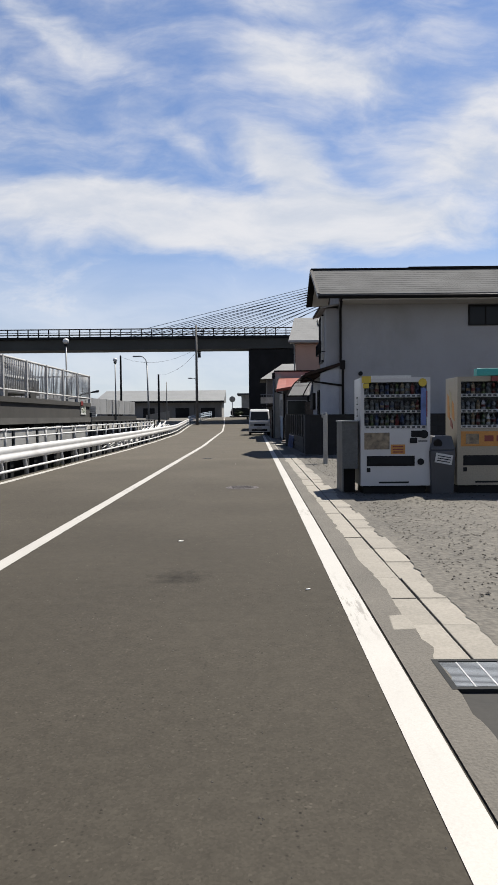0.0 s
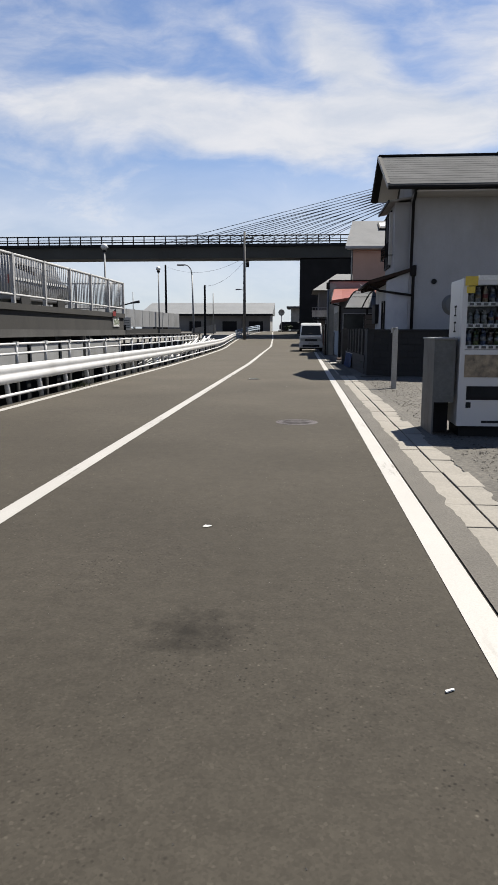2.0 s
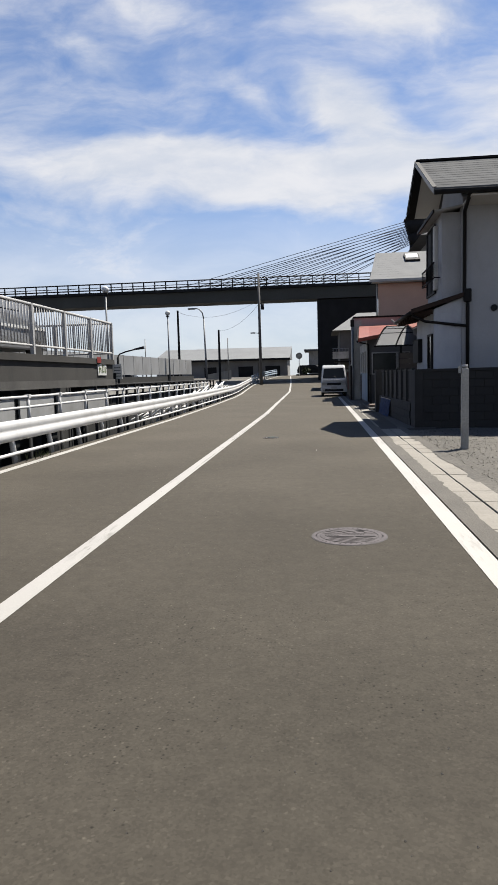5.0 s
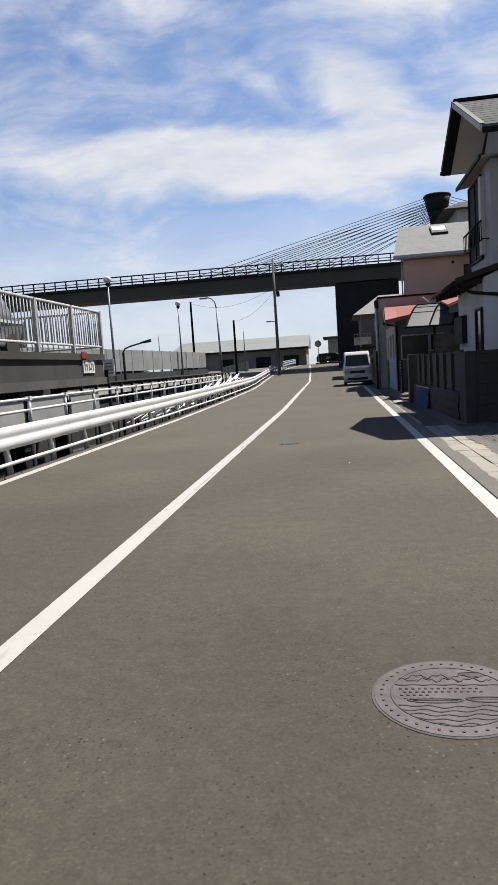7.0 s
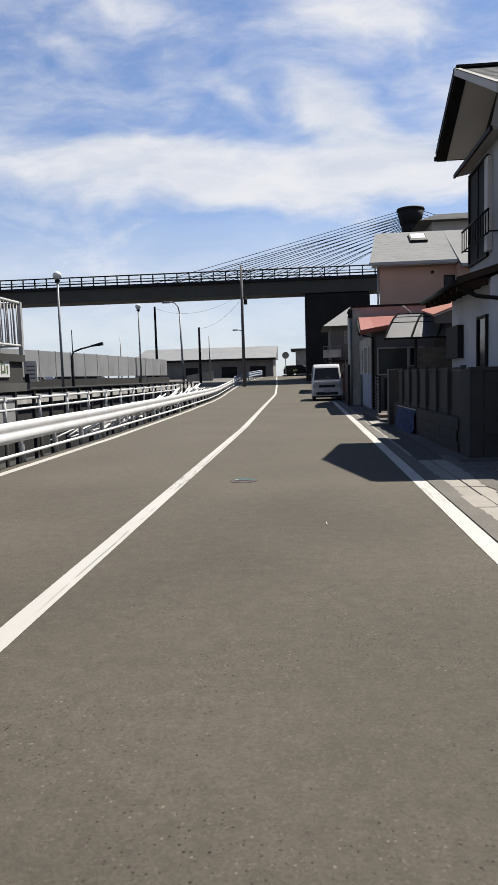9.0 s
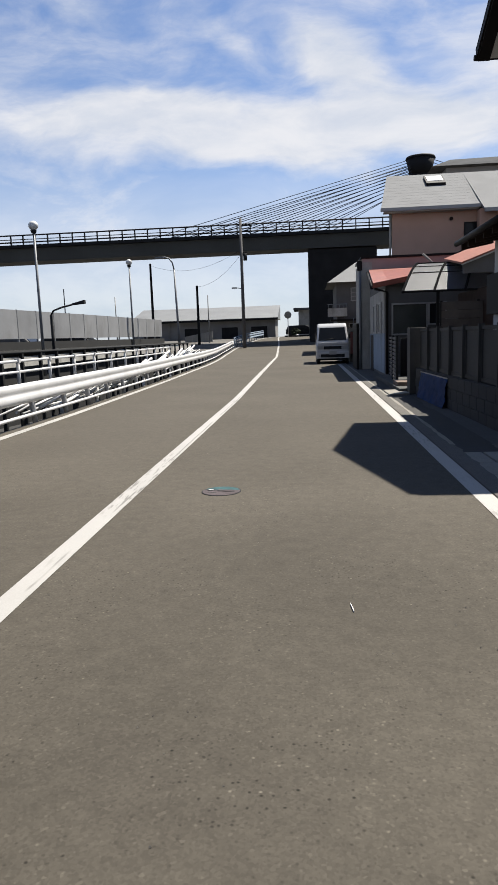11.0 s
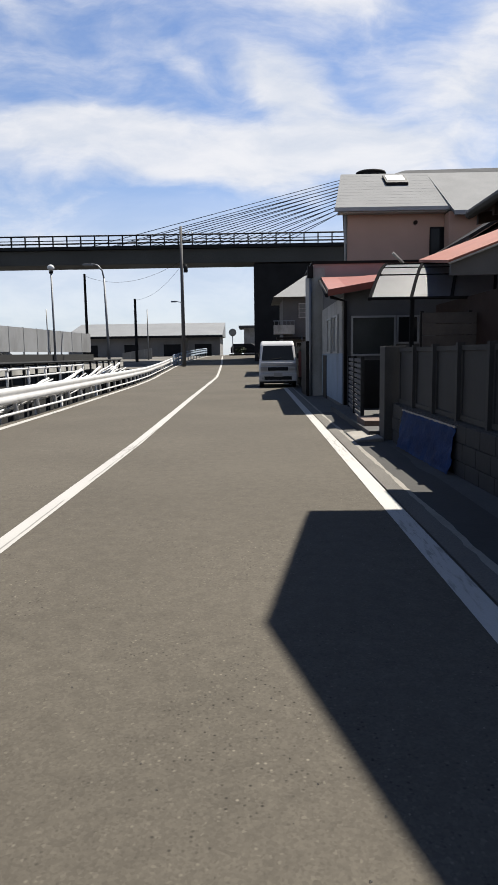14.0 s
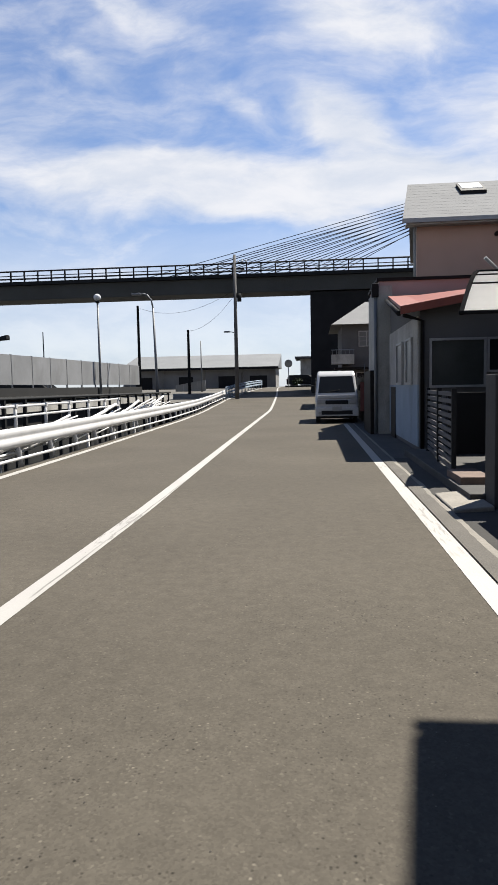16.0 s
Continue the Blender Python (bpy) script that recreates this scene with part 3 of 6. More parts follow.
def build_ground():
    # one sheet with the canal cut out of it
    bm = bmesh.new()
    z = -0.05
    ys = [-1200, -30] + [-30 + 4 * k for k in range(1, 36)] + [114, 200, 2600]

    def strip(xa, xb, xc, xd, ya, yb):
        bm.faces.new([bm.verts.new(q) for q in ((xa, ya, z + rise(ya)), (xb, ya, z + rise(ya)), (xd, yb, z + rise(yb)), (xc, yb, z + rise(yb)))])
    for ya, yb in zip(ys, ys[1:]):
        if ya < -30 or ya >= 74:
            strip(-1500, 1500, -1500, 1500, ya, yb)
        else:
            strip(-1500, canal_left(ya), -1500, canal_left(yb - 0.001), ya, yb)
            strip(along(LEFT, ya) - 0.48, 1500, along(LEFT, yb) - 0.48, 1500, ya, yb)
    bmesh.ops.remove_doubles(bm, verts=bm.verts[:], dist=0.0005)
    setting("ground", bm, "ground", "bare grey-brown ground reaching the horizon", "ground")
    bm = bmesh.new()
    prev = None
    for k in range(76):
        y = -30 + 2 * k
        xr = 0.98 if y < 44 else 0.98 + (y - 44) * 0.01
        cur = (bm.verts.new((along(LEFT, y) - 0.25, y, rise(y))), bm.verts.new((xr, y, rise(y))))
        if prev:
            bm.faces.new((prev[0], prev[1], cur[1], cur[0]))
        prev = cur
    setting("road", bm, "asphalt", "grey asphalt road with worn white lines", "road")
    canal()
    bm = bmesh.new()
    box(bm, -70, 40, 108, 122, 1.21, 1.246)
    setting("road_crossing", bm, "asphalt", "grey asphalt cross street at the road's end", "road")
    setting("line_right", ribbon([(-30, RIGHT), (120, RIGHT)], 0.078, -30, 46, 0.004), "white_line", "white painted edge line, scuffed", "road marking")
    setting("line_centre", ribbon(CENTRE, 0.075, -30, 106, 0.004), "centre_line", "white painted centre line, worn and patched", "road marking")
    setting("line_left", ribbon(LEFT, 0.075, -30, 108, 0.004), "white_line", "white painted edge line beside the guardrail", "road marking")
    setting("line_far", ribbon([(46, RIGHT), (80, 0.9), (104, 1.1)], 0.07, 52, 104, 0.004), "white_line", "white painted edge line beyond the van", "road marking")


build_ground()


def build_gravel():
    bm = bmesh.new()
    bmesh.ops.create_grid(bm, x_segments=60, y_segments=70, size=1, matrix=Matrix.Translation((6.4, 8.8, -0.015)) @ Matrix.Diagonal((5.0, 14.04, 1, 1)))
    for v in bm.verts:
        v.co.z += 0.03 * noise.noise(v.co * 0.8) + 0.012 * noise.noise(v.co * 3.1)
        if v.co.x < 1.6:
            v.co.z = min(v.co.z, -0.012)
    setting("gravel_yard", bm, "gravel", "grey gravel yard beside the road", "ground")
    bm = bmesh.new()
    rnd = random.Random(4)
    for k in range(5200):
        x, y = 1.5 + abs(rnd.gauss(0, 1.5)), rnd.uniform(3.0, 22.5)
        r = rnd.uniform(0.006, 0.018)
        m = Matrix.Translation((x, y, -0.008 + 0.03 * noise.noise(Vector((x, y, 0)) * 0.8))) @ Euler((rnd.uniform(-0.3, 0.3), rnd.uniform(-0.3, 0.3), rnd.random() * 6)).to_matrix().to_4x4() @ Matrix.Diagonal((r, r * 0.75, r * 0.4, 1))
        c = [m @ Vector(p) for p in ((1, 0, 0), (-1, 0, 0), (0, 1, 0), (0, -1, 0), (0, 0, 1), (0, 0, -1))]
        v = [bm.verts.new(p) for p in c]
        for f in ((0, 2, 4), (2, 1, 4), (1, 3, 4), (3, 0, 4), (2, 0, 5), (1, 2, 5), (3, 1, 5), (0, 3, 5)):
            bm.faces.new([v[i] for i in f])
    tagged(new("pebbles", mesh_of("pebbles", bm, "stone")), "loose grey pebbles scattered over the yard", "gravel", kind="stuff")
    # dark stones and dead leaves among them
    bm = bmesh.new()
    for k in range(900):
        x, y = 1.62 + abs(rnd.gauss(0, 1.6)), rnd.uniform(3.0, 22.5)
        r = rnd.uniform(0.012, 0.03)
        a, h = rnd.random() * 6.28, rnd.uniform(0.006, 0.016)
        z = -0.004 + 0.03 * noise.noise(Vector((x, y, 0)) * 0.8)
        ring = [bm.verts.new((x + r * rnd.uniform(0.6, 1.0) * math.cos(a + q * 1.257), y + r * rnd.uniform(0.5, 0.9) * math.sin(a + q * 1.257), z)) for q in range(5)]
        top = bm.verts.new((x, y, z + h))
        for q in range(5):
            bm.faces.new((ring[q], ring[(q + 1) % 5], top))
    tagged(new("dark_stones", mesh_of("dark_stones", bm, "dark_stone")), "dark stones and dead leaves strewn over the gravel", "gravel", kind="stuff")

    # dirt that creeps over the slabs from the road and from the yard
    def ragged(name, inner, outer, sway, jag, seed, z, material, label, start=-4.0, n=390):
        b2 = bmesh.new()
        last = None
        for k in range(n):
            y = start + 0.07 * k
            w = sway * noise.noise(Vector((y * 0.9, seed, 0))) + jag * noise.noise(Vector((y * 5, seed + 2, 0))) + 0.4 * jag * noise.noise(Vector((y * 17, seed + 4, 0)))
            now = (b2.verts.new((inner, y, z - 0.003)), b2.verts.new((outer + w, y, z)))
            if last:
                b2.faces.new((last[0], last[1], now[1], now[0]) if outer > inner else (last[1], last[0], now[0], now[1]))
            last = now
        setting(name, b2, material, label, "road")
    ragged("road_edge", 0.84, 1.03, 0.05, 0.035, 3, 0.0125, "edge", "crumbled dirty asphalt edge beside the gutter slabs")
    ragged("yard_edge", 1.62, 1.44, 0.06, 0.05, 9, 0.0125, "gravel", "grit spilling over the gutter slabs")
    ragged("road_edge_old", 0.84, 1.0, 0.02, 0.018, 13, 0.014, "edge", "crumbled asphalt edge before the houses", 23.2, 330)
    ragged("cement_edge", 0.9, 1.055, 0.022, 0.014, 17, 0.0105, "slab", "broken pale cement edge before the houses", 23.2, 330)
    setting("slab_apron", soften(solid(bmesh.new(), [(0.9, 4.0, 0.002), (1.05, 4.02, 0.002), (1.05, 4.32, 0.002), (0.93, 4.3, 0.002)], [(0.905, 4.01, 0.015), (1.05, 4.02, 0.015), (1.05, 4.32, 0.015), (0.935, 4.29, 0.015)]), 0.004, 1), "slab", "small cement patch on the slab edge", "pavement")


build_gravel()


# ---- guardrails and fences on the canal side ----
def build_guardrail():
    g = thing("guardrail", "white painted steel guardrail along the road edge", "guardrail", (-5.35, 20, 0))
    off = -0.33
    ys = [-28 + 2 * k for k in range(70)]
    ys = [y for y in ys if y <= 76]
    path = [(along(LEFT, y) + off, y, rise(y)) for y in ys]
    prof = [(-0.02, 0.365), (0.02, 0.352), (0.066, 0.38), (0.075, 0.44), (0.066, 0.485), (0.048, 0.51), (0.04, 0.53), (0.044, 0.55),
            (0.052, 0.58), (0.054, 0.62), (0.04, 0.665), (-0.01, 0.69), (-0.03, 0.675), (-0.005, 0.63), (0.0, 0.6), (-0.02, 0.53), (0.02, 0.44)]
    beam = sweep(bmesh.new(), prof, path, True)
    for f in beam.faces:
        f.smooth = True
    part("beam", beam, "white_metal", g)
    part("lower_pipe", tube(bmesh.new(), [(x + 0.05, y, z + 0.15) for x, y, z in path], 0.03, 8), "white_metal", g)
    post = bar(bmesh.new(), (0.07, 0, -0.05), (0, 0, 0.6), 0.05, 10)
    me = mesh_of("post", post, "rail_grey")
    y = -28.14
    while y < 76:
        ob = new("post", me)
        ob.parent = g
        ob.matrix_parent_inverse = g.matrix_basis.inverted()
        ob.location = (along(LEFT, y) + off - 0.05, y, rise(y))
        y += 1.52
    # further rail past the pole
    g2 = thing("guardrail", "pale blue steel railing climbing past the pole", "railing", (-6.9, 84, 0.5))
    path = [(along(LEFT, y) - 0.3, y, rise(y)) for y in (77, 81, 85, 89, 93, 97, 101)]
    for lo, hi in ((0.36, 0.5), (0.62, 0.76), (0.86, 0.92)):
        part("rail", sweep(bmesh.new(), [(0, lo), (0.06, lo + 0.02), (0.06, hi), (0, hi + 0.02)], path, True), "pale_blue", g2)
    for k in range(13):
        y = 77 + 2 * k
        x = along(LEFT, y) - 0.34
        part("post", bar(bmesh.new(), (x, y, rise(y) - 0.05), (x, y, rise(y) + 0.94), 0.05), "pale_blue", g2)


build_guardrail()


def build_pipe_fence():
    g = thing("pipe_fence", "white two-rail pipe fence above the canal", "fence", (-5.95, 20, 0))
    ys = [-26.9 + 1.6 * k for k in range(45)]
    pts = [(along(LEFT, y) - 0.95, y) for y in ys]
    for z in (1.03, 0.83):
        part("rail", tube(bmesh.new(), [(x, y, z + rise(y)) for x, y in pts], 0.026, 8), "white_metal", g)
    post = bar(bmesh.new(), (0, 0, 0.46), (0, 0, 1.05), 0.036, 8)
    box(post, -0.045, 0.045, -0.045, 0.045, 1.0, 1.075)
    # added lower post, its colour dark to sink into the shade below
    foot = bar(bmesh.new(), (0, 0, -2.4), (0, 0, 0.46), 0.04, 8)
    upper, lower = mesh_of("post", post, "white_metal"), mesh_of("shade_dark_foot", foot, "dark_metal")
    for x, y in pts:
        for nm, me in (("post", upper), ("shade_dark_foot", lower)):
            ob = new(nm, me)
            ob.parent = g
            ob.matrix_parent_inverse = g.matrix_basis.inverted()
            ob.location = (x, y, rise(y))
    # bent and fallen pipes piled between the rails
    h = thing("fallen_pipes", "heap of bent white fence pipes fallen between the rails", "pipe heap", (-5.7, 36, 0))
    rnd = random.Random(11)
    for k in range(110):
        y = 27.5 + 0.2 * k + rnd.uniform(-0.4, 0.4)
        x = along(LEFT, y) - 0.5 - rnd.uniform(0.0, 0.42)
        L, tilt = rnd.uniform(1.6, 3.4), rnd.uniform(0.02, 0.14)
        heap = max(0.0, (y - 32) / 17)
        zb = 0.02 + rnd.uniform(0.0, 0.25) + 0.55 * heap * rnd.uniform(0.4, 1.0)
        a = (x, y - L / 2, zb)
        b = (x - rnd.uniform(-0.12, 0.2), y + L / 2, zb + L * tilt)
        mid = tuple((s + e) / 2 + rnd.uniform(-0.04, 0.04) for s, e in zip(a, b))
        part("pipe", tube(bmesh.new(), [a, mid, b], rnd.choice((0.02, 0.025, 0.03, 0.045)), 6), "white_metal", h)
    # stub posts that hold the heap
    for k in range(8):
        y = 29 + 2.6 * k
        x = along(LEFT, y) - 0.72
        part("stub_post", bar(bmesh.new(), (x, y, -2.4), (x, y, 0.3 + 0.07 * k), 0.04, 8), "white_metal", h)


build_pipe_fence()


def build_lot():
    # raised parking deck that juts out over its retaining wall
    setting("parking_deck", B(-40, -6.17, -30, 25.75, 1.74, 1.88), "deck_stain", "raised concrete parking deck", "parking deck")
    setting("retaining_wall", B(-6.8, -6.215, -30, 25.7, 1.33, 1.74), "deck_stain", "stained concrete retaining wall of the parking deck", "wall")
    setting("retaining_ledge", B(-7.0, -6.185, -30, 25.95, 1.16, 1.33), "dirty_shaded_concrete", "concrete ledge along the retaining wall", "wall")
    setting("deck_surface", B(-40, -6.3, -30, 25.65, 1.88, 1.885), "asphalt", "grey asphalt surface of the parking deck", "parking deck")
    post = mesh_of("deck_pier", B(-6.6, -6.33, -0.13, 0.13, -2.4, 1.16), "dark_metal")
    panel = mesh_of("pale_panel", B(-6.31, -6.27, 0.12, 1.84, 0.44, 0.98), "fence_panel")
    beams = thing("under_deck", "pale panels between dark piers below the parking deck", "wall panels", (-6.6, 10, 0), kind="structure")
    for k in range(28):
        for me, nm in ((post, "deck_pier"), (panel, "panel")):
            ob = new(nm, me)
            ob.parent = beams
            ob.matrix_parent_inverse = beams.matrix_basis.inverted()
            ob.location = (0, -29.4 + 1.96 * k, 0)
    # upright bar railing on the deck edge
    g = thing("railing", "white upright-bar railing on the parking deck edge", "railing", (-6.22, 10, 1.88))
    X = -6.22
    part("top_rail", tube(bmesh.new(), [(X, -28, 2.9), (X, 25.72, 2.9)], 0.032, 8), "rail_grey", g)
    part("bottom_rail", tube(bmesh.new(), [(X, -28, 2.06), (X, 25.72, 2.06)], 0.026, 8), "rail_grey", g)
    part("end_rail", tube(bmesh.new(), [(X, 25.72, 2.9), (X - 3.2, 25.72, 2.9)], 0.03, 8), "rail_grey", g)
    part("end_rail", tube(bmesh.new(), [(X, 25.72, 2.06), (X - 3.2, 25.72, 2.06)], 0.025, 8), "rail_grey", g)
    pm = mesh_of("railing_post", B(-0.04, 0.04, -0.04, 0.04, 1.86, 2.92), "rail_grey")
    am = mesh_of("railing_bar", bar(bmesh.new(), (0, 0, 2.06), (0, 0, 2.9), 0.0135, 5), "rail_grey")
    y = 25.72
    k = 0
    while y > 4:
        ob = new("railing_post" if k % 13 == 0 else "railing_bar", pm if k % 13 == 0 else am)
        ob.parent = g
        ob.matrix_parent_inverse = g.matrix_basis.inverted()
        ob.location = (X, y, 0)
        y -= 0.137
        k += 1
    for k in range(24):
        ob = new("railing_post" if k % 12 == 11 else "railing_bar", pm if k % 12 == 11 else am)
        ob.parent = g
        ob.matrix_parent_inverse = g.matrix_basis.inverted()
        ob.location = (X - 0.137 * (k + 1), 25.72, 0)
    # signs fixed on the wall end
    s = thing("notice_board", "white notice board with faded green print on the wall end", "sign", (-6.2, 24.7, 1.5))
    part("panel", B(-6.212, -6.19, 24.35, 25.05, 1.44, 1.82), "button", s)
    for a, b, c, d in ((24.42, 24.46, 1.5, 1.72), (24.48, 24.6, 1.6, 1.64), (24.55, 24.6, 1.5, 1.6), (24.68, 24.72, 1.5, 1.76), (24.74, 24.86, 1.52, 1.56), (24.82, 24.86, 1.56, 1.68), (24.74, 24.8, 1.68, 1.72), (24.92, 24.97, 1.5, 1.66)):
        part("print", B(-6.189, -6.185, a, b, c, d), "olive", s)
    part("red_plate", B(-6.164, -6.15, 24.2, 24.52, 1.77, 1.92), "redprint", s, "dull red plate above the board")
    s = thing("notice_board", "small white notice board on the wall corner", "sign", (-6.3, 25.98, 1.33))
    part("panel", B(-6.3, -6.03, 25.97, 26.0, 1.34, 1.76), "button", s)
    part("bracket", B(-6.28, -6.2, 25.94, 25.97, 1.2, 1.5), "dark_metal", s)
    for k in range(4):
        part("print", B(-6.26, -6.07, 25.966, 25.969, 1.4 + 0.08 * k, 1.43 + 0.08 * k), "grey_metal", s)


build_lot()


def build_far_lot():
    # grey panel fence on a second raised deck farther on
    p = [(-17.5, 26), (-15.2, 38), (-13.2, 52), (-11.6, 66)]
    # this wall shares the channel's shade-darkened colour
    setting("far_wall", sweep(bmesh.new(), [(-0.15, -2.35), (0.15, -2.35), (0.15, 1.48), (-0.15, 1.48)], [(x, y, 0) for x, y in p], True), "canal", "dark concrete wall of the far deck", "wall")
    setting("far_ledge", sweep(bmesh.new(), [(0.1, 0.95), (0.5, 0.95), (0.5, 1.1), (0.1, 1.1)], [(x, y, 0) for x, y in p], True), "dirty_shaded_concrete", "concrete ledge of the far deck", "wall")
    g = thing("panel_fence", "pale grey translucent panel fence on the far deck", "fence", (-13, 50, 1.1))
    n = 24
    for k in range(n):
        a, b = k / n, (k + 1) / n
        ya, yb = 26 + 40 * a, 26 + 40 * b
        rows = [(y, x) for x, y in p]
        xa, xb = along(rows, ya), along(rows, yb)
        za, zb = 3.05 - 0.2 * a, 3.05 - 0.2 * b
        bm = bmesh.new()
        solid(bm, [(xa, ya + 0.04, 1.62), (xb, yb - 0.04, 1.62), (xb - 0.05, yb - 0.04, 1.62), (xa - 0.05, ya + 0.04, 1.62)],
              [(xa, ya + 0.04, za), (xb, yb - 0.04, zb), (xb - 0.05, yb - 0.04, zb), (xa - 0.05, ya + 0.04, za)])
        part("fence_panel", bm, "fence_panel", g)
        part("fence_post", B(xa - 0.06, xa + 0.012, ya - 0.03, ya + 0.03, 1.08, za + 0.02), "grey_metal", g)
    # row of pale wheel-guard panels lower down
    h = thing("low_rail", "low dark rail with pale panels below the far deck", "rail", (-9, 45, 0))
    for k in range(26):
        y = 28 + 1.5 * k
        x = along([(28, -10.2), (66, -9.6)], y)
        part("pale_board", B(x - 0.05, x, y + 0.1, y + 1.35, 0.62, 0.95), "pale_concrete", h)
        part("stake", B(x - 0.08, x + 0.04, y - 0.06, y + 0.06, -2.4, 1.1), "dark_metal", h)
    part("top_bar", tube(bmesh.new(), [(-10.2, 28, 1.08), (-9.6, 66, 1.08)], 0.05), "dark_metal", h)


build_far_lot()


# ---- vehicles ----
def build_van():
    g = thing("kei_van", "white boxy kei van parked facing the camera beside a house", "van", (0.49, 48.2, 0))
    x0, x1, y0, y1 = -0.25, 1.23, 46.5, 49.85
    side = [(0.0, 0.28), (0.0, 0.8), (0.12, 1.02), (0.55, 1.7), (0.75, 1.83), (3.1, 1.85), (3.3, 1.7), (3.35, 0.9), (3.3, 0.28)]
    bm = bmesh.new()
    rows = []
    for x, inset in ((x0, 0.0), (x1, 0.0)):
        rows.append([bm.verts.new((x + (0.09 if x == x0 else -0.09) * max(0, (z - 0.95) / 0.9), y0 + y, z)) for y, z in side])
    n = len(side)
    for k in range(n):
        bm.faces.new((rows[0][k], rows[0][(k + 1) % n], rows[1][(k + 1) % n], rows[1][k]))
    bm.faces.new(rows[0][::-1]); bm.faces.new(rows[1])
    bmesh.ops.recalc_face_normals(bm, faces=bm.faces[:])
    soften(bm, 0.085, 4)
    part("body", bm, "carpaint", g)

    def front(z, dy):
        """y of the sloping front at height z, a little proud of it."""
        rows = [(0.28, 0.0), (0.8, 0.0), (1.02, 0.12), (1.7, 0.55), (1.83, 0.75)]
        return y0 + along(rows, z) - dy
    bm = bmesh.new()
    a, b = 1.06, 1.64
    solid(bm, [(x0 + 0.1, front(a, 0.012), a), (x1 - 0.1, front(a, 0.012), a), (x1 - 0.1, front(a, -0.03), a), (x0 + 0.1, front(a, -0.03), a)],
          [(x0 + 0.17, front(b, 0.012), b), (x1 - 0.17, front(b, 0.012), b), (x1 - 0.17, front(b, -0.03), b), (x0 + 0.17, front(b, -0.03), b)])
    part("windscreen", bm, "window", g, "dark windscreen glass")
    for xs in (x0 + 0.05, x1 - 0.33):
        part("headlight", soften(B(xs, xs + 0.28, y0 - 0.02, y0 + 0.06, 0.66, 0.82), 0.03), "alu", g, "clear headlight")
    part("grille", soften(B(x0 + 0.34, x1 - 0.34, y0 - 0.015, y0 + 0.05, 0.66, 0.8), 0.01), "dark_metal", g)
    part("bumper", soften(B(x0 - 0.01, x1 + 0.01, y0 - 0.05, y0 + 0.1, 0.24, 0.56), 0.04), "carpaint", g)
    part("air_intake", B(x0 + 0.2, x1 - 0.2, y0 - 0.056, y0 + 0.02, 0.3, 0.44), "dark_metal", g)
    part("licence_plate", B(0.33, 0.66, y0 - 0.065, y0 - 0.05, 0.42, 0.58), "alu", g, "pale licence plate")
    part("hood_strip", soften(B(x0 + 0.08, x1 - 0.08, y0 - 0.012, y0 + 0.05, 0.86, 0.98), 0.02), "carpaint", g)
    part("fog_lamp", bar(bmesh.new(), (x0 + 0.14, y0 - 0.06, 0.36), (x0 + 0.14, y0, 0.36), 0.05, 12), "alu", g)
    part("wiper", tube(bmesh.new(), [(0.1, front(1.08, 0.03), 1.08), (0.6, front(1.16, 0.03), 1.16)], 0.012, 5), "dark_metal", g)
    for xs in (x0 - 0.16, x1 + 0.02):
        part("wing_mirror", soften(B(xs, xs + 0.14, y0 + 0.3, y0 + 0.4, 1.12, 1.34), 0.03), "dark_metal", g)
    part("side_window", B(x0 + 0.012, x0 + 0.04, y0 + 0.75, y0 + 2.9, 1.12, 1.6), "window", g)
    part("side_window", B(x1 - 0.04, x1 - 0.012, y0 + 0.75, y0 + 2.9, 1.12, 1.6), "window", g)
    for xs in (x0 + 0.01, x1 - 0.17):
        for yy in (y0 + 0.55, y0 + 2.8):
            w = part("wheel", bar(bmesh.new(), (xs, yy, 0.27), (xs + 0.16, yy, 0.27), 0.27, 20), "tyre", g)
            part("rim", bar(bmesh.new(), (xs - 0.006, yy, 0.27), (xs + 0.166, yy, 0.27), 0.17, 16), "alu", w)
    part("underbody", B(x0 + 0.1, x1 - 0.1, y0 + 0.1, y1 - 0.1, 0.16, 0.3), "dark_metal", g)


build_van()


